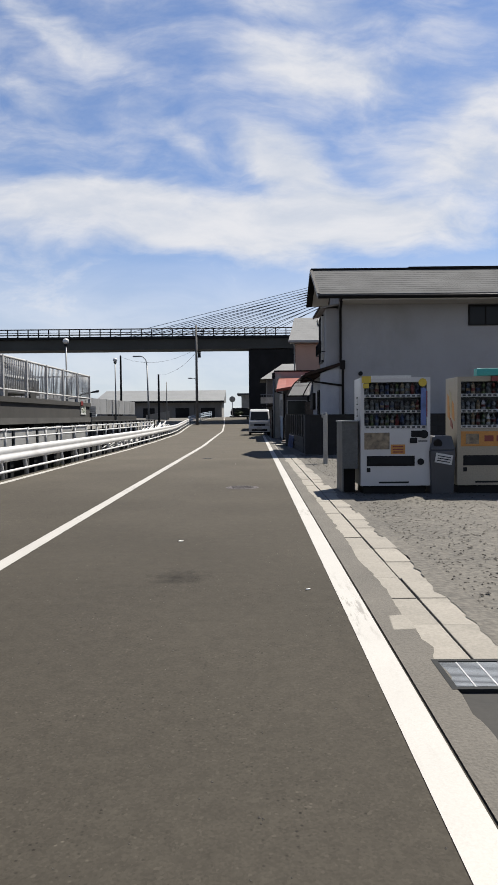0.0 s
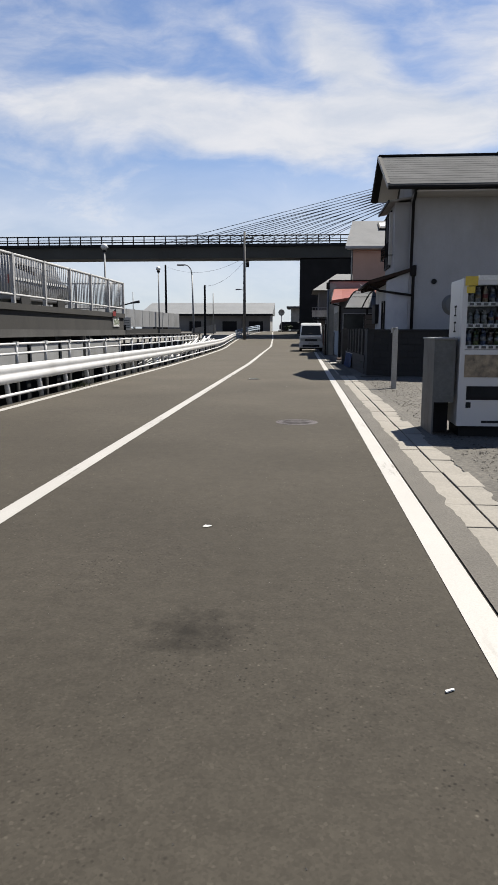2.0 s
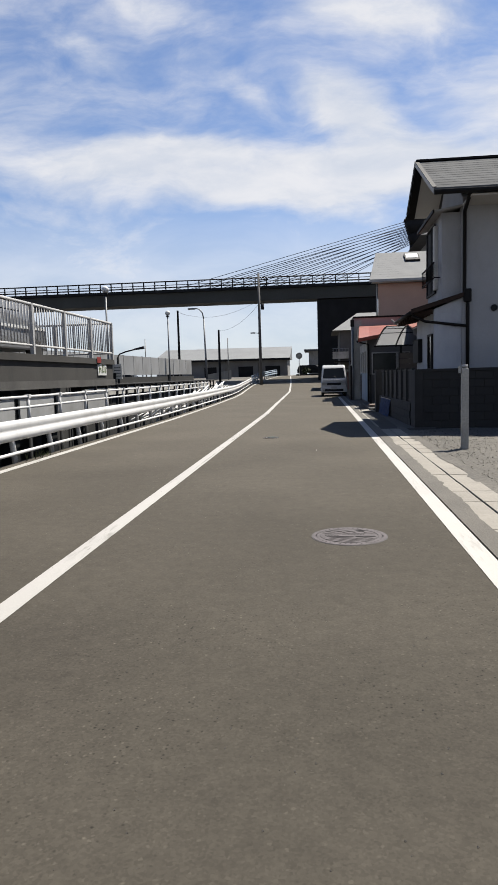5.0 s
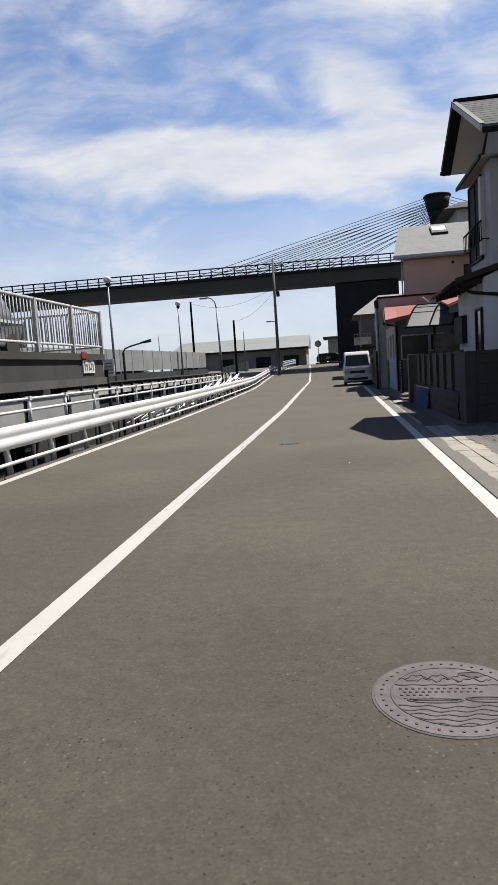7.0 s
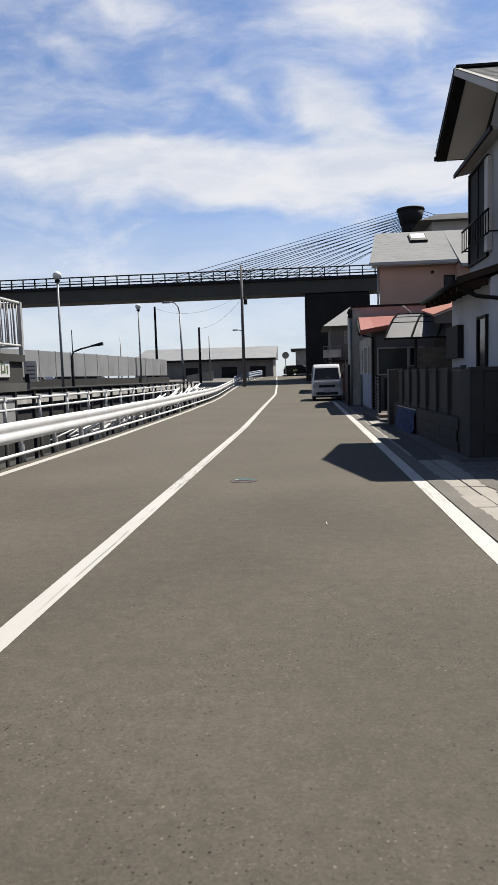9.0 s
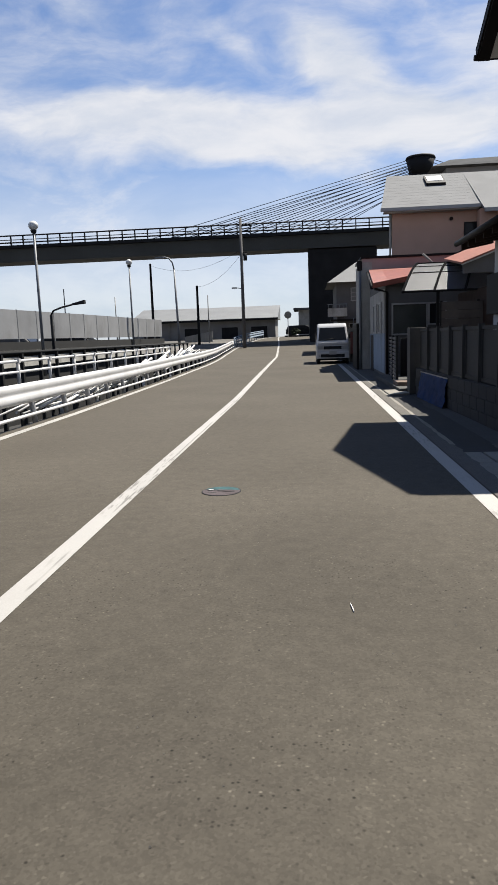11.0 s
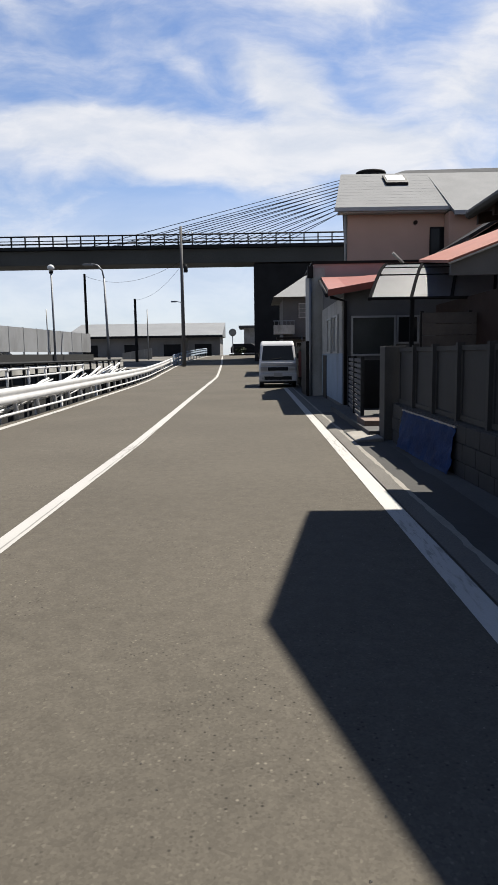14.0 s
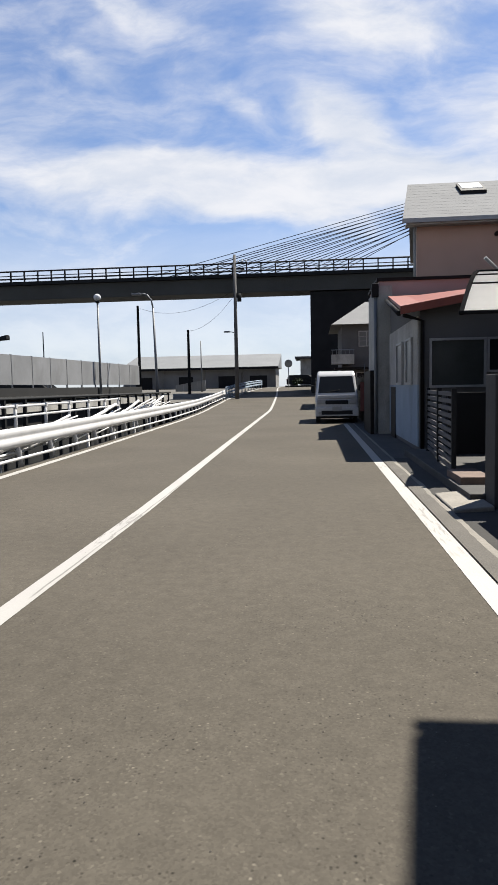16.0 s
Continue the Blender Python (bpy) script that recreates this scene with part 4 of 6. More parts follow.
def parked_car(x, y, z, turn, paint, label, h=1.75, ln=4.2, boxy=False):
    """A minivan of simple stepped outline with glass, wheels and lights, its nose towards -y before the turn."""
    g = thing("parked_car", label, "car", (x, y, z))
    w = 0.84
    side = [(-ln / 2, 0.3), (-ln / 2, 0.72), (-ln / 2 + 0.75, 0.98), (-ln / 2 + 1.35, h - 0.08), (-ln / 2 + 1.6, h), (ln / 2 - 0.3, h - 0.03),
            (ln / 2 - 0.08, 0.95), (ln / 2, 0.8), (ln / 2, 0.3)]
    if boxy:
        side = [(-ln / 2, 0.3), (-ln / 2, 0.9), (-ln / 2 + 0.5, 1.02), (-ln / 2 + 0.85, h - 0.06), (-ln / 2 + 1.0, h), (ln / 2 - 0.15, h - 0.01),
                (ln / 2 - 0.04, 0.95), (ln / 2, 0.8), (ln / 2, 0.3)]
    bm = bmesh.new()
    rows = []
    for s in (-1, 1):
        rows.append([bm.verts.new((s * (w - 0.14 * max(0, (q - 0.95) / 0.8)), p, q)) for p, q in side])
    n = len(side)
    for k in range(n):
        bm.faces.new((rows[0][k], rows[0][(k + 1) % n], rows[1][(k + 1) % n], rows[1][k]))
    bm.faces.new(rows[0][::-1]); bm.faces.new(rows[1])
    bmesh.ops.recalc_face_normals(bm, faces=bm.faces[:])
    soften(bm, 0.05, 2)
    m = pose(x, y, z, 0, 0, turn)

    def put(name, b, material, parent, lab=""):
        b.transform(m)
        return part(name, b, material, parent, lab)
    put("body", bm, paint, g)
    for s in (-1, 1):
        xa = s * (w - 0.06)
        put("side_window", B(min(xa, xa - 0.05 * s), max(xa, xa - 0.05 * s) + 0.001, -ln / 2 + 1.45, ln / 2 - 0.4, 1.02, h - 0.22), "window", g)
        for yy in (-ln / 2 + 0.75, ln / 2 - 0.75):
            put("wheel", bar(bmesh.new(), (s * 0.68, yy, 0.31), (s * 0.87, yy, 0.31), 0.31, 16), "tyre", g)
        if boxy:
            put("side_stripe", B(min(s * w, s * (w + 0.012)), max(s * w, s * (w + 0.012)), -ln / 2 + 0.1, ln / 2 - 0.1, 0.86, 0.93), "button", g, "white side stripe")
        put("headlight", soften(B(s * 0.6 - 0.18, s * 0.6 + 0.18, -ln / 2 - 0.01, -ln / 2 + 0.08, 0.62, 0.76), 0.02), "alu", g)
        put("tail_light", B(s * 0.72 - 0.07, s * 0.72 + 0.07, ln / 2 - 0.04, ln / 2 + 0.012, 0.75, 1.0), "redprint", g)
    bm = bmesh.new()
    solid(bm, [(-0.7, -ln / 2 + 0.72, 1.0), (0.7, -ln / 2 + 0.72, 1.0), (0.7, -ln / 2 + 0.8, 1.0), (-0.7, -ln / 2 + 0.8, 1.0)],
          [(-0.62, -ln / 2 + 1.28, h - 0.14), (0.62, -ln / 2 + 1.28, h - 0.14), (0.62, -ln / 2 + 1.36, h - 0.14), (-0.62, -ln / 2 + 1.36, h - 0.14)])
    put("windscreen", bm, "window", g)
    put("rear_window", B(-0.6, 0.6, ln / 2 - 0.16, ln / 2 - 0.1, 1.05, h - 0.25), "window", g)
    return g


parked_car(-9.0, 17.2, 1.88, 180, "silver", "pale silver minivan parked on the deck behind the railing")
parked_car(-9.05, 23.7, 1.88, 178, "wagon_grey", "grey boxy wagon with a white stripe parked behind the railing", 1.55, 4.2, True)
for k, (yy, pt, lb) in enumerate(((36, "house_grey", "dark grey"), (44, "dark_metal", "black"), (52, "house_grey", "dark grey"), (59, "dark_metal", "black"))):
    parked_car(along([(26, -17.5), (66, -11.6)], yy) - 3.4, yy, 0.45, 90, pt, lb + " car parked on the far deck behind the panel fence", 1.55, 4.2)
setting("far_deck", solid(bmesh.new(), [(-60, 26, 0.2), (-17.8, 26, 0.2), (-12.0, 66, 0.2), (-60, 66, 0.2)], [(-60, 26, 0.45), (-17.8, 26, 0.45), (-12.0, 66, 0.45), (-60, 66, 0.45)]), "block", "concrete surface of the far parking deck", "parking deck")


# ---- lamps and poles ----
def globe_lamp(x, y, top, r=0.3, flat=0.92):
    g = thing("street_lamp", "grey lamp post with a white round globe", "street lamp", (x, y, 0), "globe lamps along the canal")
    part("pole", bar(bmesh.new(), (x, y, -0.05), (x, y, top - 0.28), 0.07, 10, 0.05), "grey_metal", g)
    part("collar", bar(bmesh.new(), (x, y, top - 0.32), (x, y, top - 0.2), 0.1, 10, 0.14), "dark_metal", g)
    part("globe", ball(bmesh.new(), (x, y, top), r, 16, 10, flat), "lampglass", g, "opal white globe")


for x, y, top, r, flat in ((-12.4, 29.0, 6.05, 0.26, 0.94), (-12.22, 44.23, 6.36, 0.21, 0.94), (-12.12, 59.43, 6.42, 0.2, 0.95)):
    globe_lamp(x, y, top, r, flat)


def arm_lamp():
    g = thing("street_lamp", "tall tapered steel street lamp with a curved arm", "street lamp", (-9.75, 63.2, 0))
    x, y = -9.75, 63.2
    part("pole", bar(bmesh.new(), (x, y, -0.05), (x - 0.15, y, 6.2), 0.1, 10, 0.06), "grey_metal", g)
    pts = [(x - 0.15, y, 6.2), (x - 0.25, y, 6.7), (x - 0.5, y, 7.0), (x - 0.75, y, 7.08), (x - 0.95, y, 7.08)]
    part("arm", tube(bmesh.new(), pts, 0.05), "grey_metal", g)
    part("lamp_head", soften(B(x - 1.45, x - 0.85, y - 0.14, y + 0.14, 6.99, 7.12), 0.04), "grey_metal", g)
    g = thing("street_lamp", "small dark street lamp with a slanted arm", "street lamp", (-11.5, 43.5, 0))
    x, y = -11.45, 43.5
    part("pole", bar(bmesh.new(), (x, y, -0.05), (x, y, 2.55), 0.07), "dark_metal", g)
    part("arm", tube(bmesh.new(), [(x, y, 2.55), (x + 0.1, y, 2.72), (x + 0.45, y, 2.84), (x + 1.1, y, 2.98)], 0.04), "dark_metal", g)
    part("lamp_head", soften(solid(bmesh.new(), [(x + 0.95, y - 0.08, 2.92), (x + 1.5, y - 0.15, 2.97), (x + 1.5, y + 0.15, 2.97), (x + 0.95, y + 0.08, 2.92)], [(x + 0.95, y - 0.06, 3.0), (x + 1.5, y - 0.12, 3.12), (x + 1.5, y + 0.12, 3.12), (x + 0.95, y + 0.06, 3.0)]), 0.025), "dark_metal", g)


arm_lamp()


def utility_pole():
    g = thing("utility_pole", "dark concrete utility pole with cross arms and cables", "utility pole", (-6.28, 75.6, 0))
    x, y = -6.28, 75.64
    part("pole", bar(bmesh.new(), (x, y, -0.05), (x, y, 11.6), 0.17, 12, 0.11), "house_grey", g)
    part("crossarm", B(x - 0.1, x + 1.0, y - 0.05, y + 0.05, 10.9, 11.0), "dark_metal", g)
    part("crossarm", B(x - 0.1, x + 0.75, y - 0.05, y + 0.05, 10.45, 10.53), "dark_metal", g)
    for dx in (0.3, 0.6, 0.9):
        part("insulator", bar(bmesh.new(), (x + dx, y, 11.0), (x + dx, y, 11.18), 0.05), "button", g)
    part("transformer", bar(bmesh.new(), (x + 0.32, y, 8.0), (x + 0.32, y, 8.6), 0.17, 12), "dark_metal", g)
    part("bracket", B(x, x + 0.55, y - 0.04, y + 0.04, 8.62, 8.68), "dark_metal", g)
    part("lamp_arm", tube(bmesh.new(), [(x, y, 5.6), (x - 0.6, y, 5.7)], 0.03), "dark_metal", g)
    part("lamp_head", soften(B(x - 0.95, x - 0.5, y - 0.1, y + 0.1, 5.62, 5.74), 0.03), "grey_metal", g)
    for px, py, top, lab in ((-17.16, 87.5, 9.4, "tall dark bare pole standing before the warehouse"), (-12.19, 87.1, 6.9, "dark pole standing before the warehouse"),
                             (-11.8, 92, 6.2, "thin grey pole standing before the warehouse"), (-27.0, 88, 7.2, "thin grey pole beyond the far deck"), (-22.5, 92, 6.4, "thin grey pole beyond the far deck")):
        single("pole", bar(bmesh.new(), (px, py, -0.05), (px, py, top), 0.16 if "dark" in lab else 0.08, 10, 0.11 if "dark" in lab else 0.05), "dark_metal" if "dark" in lab else "grey_metal", lab, "pole")

    def wire(a, b, sag):
        pts = []
        for k in range(15):
            s = k / 14
            p = Vector(a).lerp(Vector(b), s)
            p.z -= sag * 4 * s * (1 - s)
            pts.append(p)
        single("overhead_cable", tube(bmesh.new(), pts, 0.011, 5), "dark_metal", "thin dark overhead cable between poles", "cable")
    wire((-6.2, 75.7, 9.0), (-17.1, 87.5, 9.2), 1.1)
    wire((-6.2, 75.7, 8.7), (-12.2, 87.1, 6.8), 0.7)
    wire((-5.4, 75.7, 11.15), (4.0, 84, 12.4), 0.3)


utility_pole()


# ---- bridge with its stay cables ----
def build_bridge():
    g = thing("cable_bridge", "dark steel cable-stayed road bridge crossing overhead", "bridge", (0, 86, 9))
    part("girder", solid(bmesh.new(), [(-75, 83.0, 9.66), (24, 83.0, 9.7), (24, 86.2, 9.7), (-75, 86.2, 9.66)], [(-75, 82.5, 10.9), (24, 82.5, 10.95), (24, 92.4, 10.95), (-75, 92.4, 10.9)]), "bridge", g)
    part("deck_edge", B(-75, 24, 82.1, 92.9, 10.9, 11.2), "dark_metal", g)
    part("kerb_pipe", tube(bmesh.new(), [(-75, 82.2, 11.45), (24, 82.2, 11.45)], 0.07), "dark_metal", g)
    part("handrail", tube(bmesh.new(), [(-75, 82.2, 12.12), (24, 82.2, 12.12)], 0.07), "dark_metal", g)
    part("mid_rail", tube(bmesh.new(), [(-75, 82.2, 11.72), (24, 82.2, 11.72)], 0.04), "dark_metal", g)
    part("far_handrail", tube(bmesh.new(), [(-75, 92.8, 12.1), (24, 92.8, 12.1)], 0.06), "dark_metal", g)
    me = mesh_of("rail_post", B(-0.05, 0.05, 82.12, 82.28, 11.2, 12.12), "dark_metal")
    for k in range(78):
        ob = new("rail_post", me)
        ob.parent = g
        ob.matrix_parent_inverse = g.matrix_basis.inverted()
        ob.location = (-74 + 1.26 * k, 0, 0)
    # pylon head and fan of stays
    bm = bmesh.new()
    bar(bm, (11.7, 92, -0.05), (11.7, 92, 16.6), 1.2, 20, 0.85)
    bar(bm, (11.7, 92, 16.6), (11.7, 92, 17.9), 0.85, 24, 1.1)
    bar(bm, (11.7, 92, 17.9), (11.7, 92, 19.45), 1.15, 24, 1.5)
    bar(bm, (11.7, 92, 19.45), (11.7, 92, 19.68), 1.58, 24, 1.5)
    part("pylon", bm, "black", g, "dark flared pylon head")
    for k in range(11):
        x1 = -24.0 + 2.35 * k
        z0 = 19.5 - 0.27 * k
        part("stay_cable", bar(bmesh.new(), (10.7, 92, z0), (x1, 92.3, 11.2), 0.034, 6), "stay", g)
    for k in range(9):
        x1 = -20.4 + 2.35 * k
        part("stay_cable", bar(bmesh.new(), (10.8, 91.4, 18.75 - 0.27 * k), (x1, 91.0, 11.2), 0.042, 6), "stay", g, "thicker dark blue stay cable")
    for k in range(7):
        part("stay_cable", bar(bmesh.new(), (12.7, 92, 19.5 - 0.33 * k), (36 - 2.6 * k, 92.3, 11.2), 0.034, 6), "stay", g)
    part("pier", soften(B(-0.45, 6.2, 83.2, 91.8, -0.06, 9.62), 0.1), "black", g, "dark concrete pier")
    part("pier", B(-60, -52, 84, 91, -0.06, 9.59), "bridge", g)


build_bridge()


def build_warehouse():
    g = thing("warehouse", "long low warehouse with a pale sheet roof", "warehouse", (-15, 122, 0))
    x0, x1, y0 = -27.0, -5.4, 116.0
    part("wall", B(x0, x1, y0, y0 + 9, -0.06, 4.0), "ware_wall", g)
    bm = bmesh.new()
    solid(bm, [(x0 - 0.4, y0 - 0.7, 3.95), (x1 + 0.4, y0 - 0.7, 3.95), (x1 + 0.4, y0 + 9.6, 3.95), (x0 - 0.4, y0 + 9.6, 3.95)],
          [(x0 - 0.4, y0 - 0.7, 4.1), (x1 + 0.4, y0 - 0.7, 4.1), (x1 + 0.4, y0 + 9.6, 6.3), (x0 - 0.4, y0 + 9.6, 6.3)])
    part("roof", bm, "steel_roof", g)
    part("fascia", B(x0 - 0.42, x1 + 0.42, y0 - 0.76, y0 - 0.71, 3.8, 4.12), "dark_metal", g)
    for a, b in ((-25.2, -22.8), (-19.0, -17.0), (-13.4, -11.0), (-9.0, -6.6)):
        part("shutter_door", B(a, b, y0 - 0.06, y0 - 0.01, -0.04, 2.9), "black", g)
    for a in (-21.5, -15.6, -10.2):
        part("pilaster", B(a, a + 0.35, y0 - 0.12, y0 - 0.005, -0.06, 3.9), "concrete", g)
    g = thing("shed", "small white building at the road's end", "building", (-0.6, 114, 0))
    part("wall", B(-1.9, 3.5, 112, 118, -0.06, 4.9), "pale_concrete", g)
    part("roof", soften(B(-2.6, 4, 111.4, 118.6, 4.9, 5.2), 0.05), "roof_grey", g)
    g = thing("traffic_mirror", "round traffic mirror on a post at the corner", "mirror", (-3.05, 100, 1))
    part("post", bar(bmesh.new(), (-3.05, 100, 1.0), (-3.05, 100, 3.85), 0.05), "galv", g)
    part("mirror_disc", bar(bmesh.new(), (-3.05, 99.9, 3.92), (-3.05, 99.98, 3.92), 0.38, 22), "alu", g)
    part("mirror_frame", bar(bmesh.new(), (-3.05, 99.94, 3.92), (-3.05, 100.03, 3.92), 0.44, 22), "grey_metal", g)
    setting("kerb_island", soften(B(-3.6, 1.6, 103, 105.2, 1.1, 1.42), 0.04), "dark_metal", "dark kerb at the end of the road", "kerb")
    parked_car(-1.4, 108.5, 1.245, 80, "dark_metal", "dark car standing at the road's end", 1.5, 4.2)
    rnd = random.Random(14)
    for bx, by, hh, n, lab in ((-2.2, 106.5, 1.1, 160, "low dark clipped bush at the road's end"), (0.2, 106.8, 1.5, 200, "dark round bush at the road's end")):
        t = thing("bush", lab, "bush", (bx, by, 1.2))
        part("stem", bar(bmesh.new(), (bx, by, 1.15), (bx, by, 1.2 + hh * 0.5), 0.06, 6), "brown_trim", t)
        bm = bmesh.new()
        for k in range(n):
            d = Vector((rnd.gauss(0, 1), rnd.gauss(0, 1), rnd.gauss(0, 1))).normalized() * rnd.uniform(0.5, 1.0)
            c = Vector((bx + d.x * 0.7, by + d.y * 0.6, 1.2 + hh * 0.6 + d.z * hh * 0.45))
            e1 = Vector((rnd.gauss(0, 1), rnd.gauss(0, 1), rnd.gauss(0, 1))).normalized() * 0.13
            e2 = e1.cross(Vector((rnd.random(), rnd.random(), 1))).normalized() * 0.09
            bm.faces.new([bm.verts.new(p) for p in (c - e1, c + e2, c + e1, c - e2)])
        part("foliage", bm, "leaf_dark", t)
    h = thing("hoarding", "low pale board fence beside the pole", "fence", (-12.7, 90, 0))
    part("board", solid(bmesh.new(), [(-15.1, 94.5, -0.06), (-11.8, 94.5, -0.06), (-11.8, 94.6, -0.06), (-15.1, 94.6, -0.06)], [(-15.1, 94.5, 1.65), (-11.8, 94.5, 2.2), (-11.8, 94.6, 2.2), (-15.1, 94.6, 1.65)]), "fence_panel", h)
    for k in range(5):
        x = -15.0 + 0.78 * k
        part("post", B(x - 0.02, x + 0.02, 94.46, 94.495, -0.06, 1.66 + 0.12 * k), "rail_grey", h)


build_warehouse()


# ---- houses ----
def roof_plate(name, parent, a, b, c, d, thick, material, label=""):
    """A thick sloping plate from four top corners."""
    bm = bmesh.new()
    top = [Vector(p) for p in (a, b, c, d)]
    solid(bm, [p - Vector((0, 0, thick)) for p in top], top)
    return part(name, bm, material, parent, label)


def slat_rows(name, parent, a, b, c, d, n, material, lift=0.022):
    """Overlapping roof courses as separate strips on a plate a-b (eave) to d-c (ridge)."""
    a, b, c, d = (Vector(p) for p in (a, b, c, d))
    for k in range(n):
        s, e = k / n, (k + 1.06) / n if k < n - 1 else 1.0
        p, q, r, t = a.lerp(d, s), b.lerp(c, s), b.lerp(c, e), a.lerp(d, e)
        up = Vector((0, 0, lift))
        bm = bmesh.new()
        solid(bm, [p + up * 0.1, q + up * 0.1, r + up * 0.1, t + up * 0.1], [p + up, q + up, r + up * 0.15, t + up * 0.15])
        part(name, bm, material, parent)


def window(parent, axis, at, u0, u1, z0, z1, panes=2, frame_m="alu", glass="window", depth=0.05, grid=0):
    """A framed window on a wall. axis 'y': the wall faces -y at y=at; 'x': it faces -x at x=at."""
    def bx(ua, ub, na, nb, za, zb):
        return B(ua, ub, at - nb, at - na, za, zb) if axis == "y" else B(at - nb, at - na, ua, ub, za, zb)
    w = part("window", bx(u0, u1, 0.002, 0.02, z0, z1), glass, parent, "dark glazed window")
    t = 0.045
    for ua, ub, za, zb in ((u0 - t, u1 + t, z0 - t, z0), (u0 - t, u1 + t, z1, z1 + t), (u0 - t, u0, z0, z1), (u1, u1 + t, z0, z1)):
        part("frame", bx(ua, ub, 0.0, depth, za, zb), frame_m, w)
    for k in range(1, panes):
        u = u0 + (u1 - u0) * k / panes
        part("mullion", bx(u - 0.02, u + 0.02, 0.022, depth - 0.01, z0, z1), frame_m, w)
    for k in range(1, grid + 1):
        z = z0 + (z1 - z0) * k / (grid + 1)
        part("glazing_bar", bx(u0, u1, 0.022, depth - 0.015, z - 0.012, z + 0.012), frame_m, w)
    return w


def house_one():
    g = thing("house", "two-storey grey rendered house with a slate gable roof", "house", (6, 26, 0))
    xw, ys, yn, xe = 3.18, 24.25, 27.6, 13.5
    ze, zr, yr = 5.5, 6.93, 26.12
    part("wall", B(xw, xe, ys, yn, -0.06, 5.5), "stucco", g)
    bm = bmesh.new()
    solid(bm, [(xw, ys, 5.5), (xe, ys, 5.5), (xe, yn, 5.5), (xw, yn, 5.5)], [(xw, yr - 0.02, 6.78), (xe, yr - 0.02, 6.78), (xe, yr + 0.02, 6.78), (xw, yr + 0.02, 6.78)])
    part("gable", bm, "stucco", g)
    ye, yb, zb0 = 23.26, 27.92, 5.96
    x0, x1 = 2.335, 14.2
    roof_plate("roof", g, (x0, ye, ze), (x1, ye, ze), (x1, yr, zr), (x0, yr, zr), 0.1, "roof_grey")
    roof_plate("roof", g, (x0, yr, zr), (x1, yr, zr), (x1, yb, zb0), (x0, yb, zb0), 0.1, "roof_grey")
    slat_rows("roof_course", g, (x0, ye, ze), (x1, ye, ze), (x1, yr, zr), (x0, yr, zr), 12, "roof_grey", 0.006)
    roof_plate("soffit", g, (x0 + 0.03, ye + 0.03, ze - 0.105), (xw, ye + 0.03, ze - 0.105), (xw, yr, zr - 0.105), (x0 + 0.03, yr, zr - 0.105), 0.03, "soffit")
    roof_plate("soffit", g, (x0 + 0.03, yr, zr - 0.105), (xw, yr, zr - 0.105), (xw, yb - 0.03, zb0 - 0.105), (x0 + 0.03, yb - 0.03, zb0 - 0.105), 0.03, "soffit")
    part("eave_soffit", B(xw, x1, ye + 0.05, ys, ze - 0.2, ze - 0.16), "soffit", g)
    part("ridge_cap", B(x0, 6.1, yr - 0.08, yr + 0.08, zr, zr + 0.05), "dark_trim", g)
    part("ridge_cap", B(6.1, x1, yr - 0.1, yr + 0.1, zr + 0.01, zr + 0.08), "dark_trim", g)
    # dark gutter and barge boards
    part("gutter", tube(bmesh.new(), [(x0, ye - 0.03, ze - 0.1), (x1, ye - 0.03, ze - 0.1)], 0.06), "dark_trim", g)
    for ya, za, yb2, zb, paint in ((ye, ze, yr, zr, "soffit"), (yr, zr, yb, zb0, "dark_trim")):
        bm = bmesh.new()
        solid(bm, [(x0 - 0.03, ya, za - 0.11), (x0, ya, za - 0.11), (x0, yb2, zb - 0.11), (x0 - 0.03, yb2, zb - 0.11)],
              [(x0 - 0.03, ya, za + 0.012), (x0, ya, za + 0.012), (x0, yb2, zb + 0.012), (x0 - 0.03, yb2, zb + 0.012)])
        part("barge_board", bm, paint, g)
        roof_plate("verge_trim", g, (x0 - 0.035, ya, za + 0.03), (x0 + 0.06, ya, za + 0.03), (x0 + 0.06, yb2, zb + 0.03), (x0 - 0.035, yb2, zb + 0.03), 0.015, "dark_trim")
    roof_plate("verge_underside", g, (x0, yr, zr - 0.138), (x0 + 0.2, yr, zr - 0.138), (x0 + 0.2, yb, zb0 - 0.138), (x0, yb, zb0 - 0.138), 0.02, "dark_trim")
    part("rear_gutter", tube(bmesh.new(), [(x0 - 0.05, yb + 0.03, zb0 - 0.09), (x1, yb + 0.03, zb0 - 0.09)], 0.05), "dark_trim", g)
    # drain pipe on the corner
    part("downpipe", tube(bmesh.new(), [(xw - 0.02, ye, ze - 0.12), (xw + 0.04, ys - 0.06, ze - 0.35), (xw + 0.04, ys - 0.06, 3.25), (xw + 0.12, ys - 0.06, 3.1), (xw + 0.12, ys - 0.06, 0)], 0.045), "dark_trim", g)
    part("pipe_elbow", soften(B(xw + 0.02, xw + 0.2, ys - 0.14, ys - 0.01, 2.98, 3.3), 0.03), "dark_trim", g)
    # projecting upper bay above the road side
    part("bay", B(2.72, xw - 0.002, 24.45, 26.6, 3.0, 5.2), "stucco", g)
    roof_plate("bay_roof", g, (2.5, 24.25, 5.22), (xw, 24.25, 5.34), (xw, 26.85, 5.34), (2.5, 26.85, 5.22), 0.05, "stucco")
    part("bay_eave", B(2.46, 2.5, 24.2, 26.9, 5.16, 5.235), "dark_trim", g)
    window(g, "x", 2.718, 25.25, 26.5, 3.38, 5.05, 2, "dark_trim", "black")
    part("shutter_box", B(2.63, 2.718, 24.98, 25.19, 3.4, 5.0), "soffit", g)
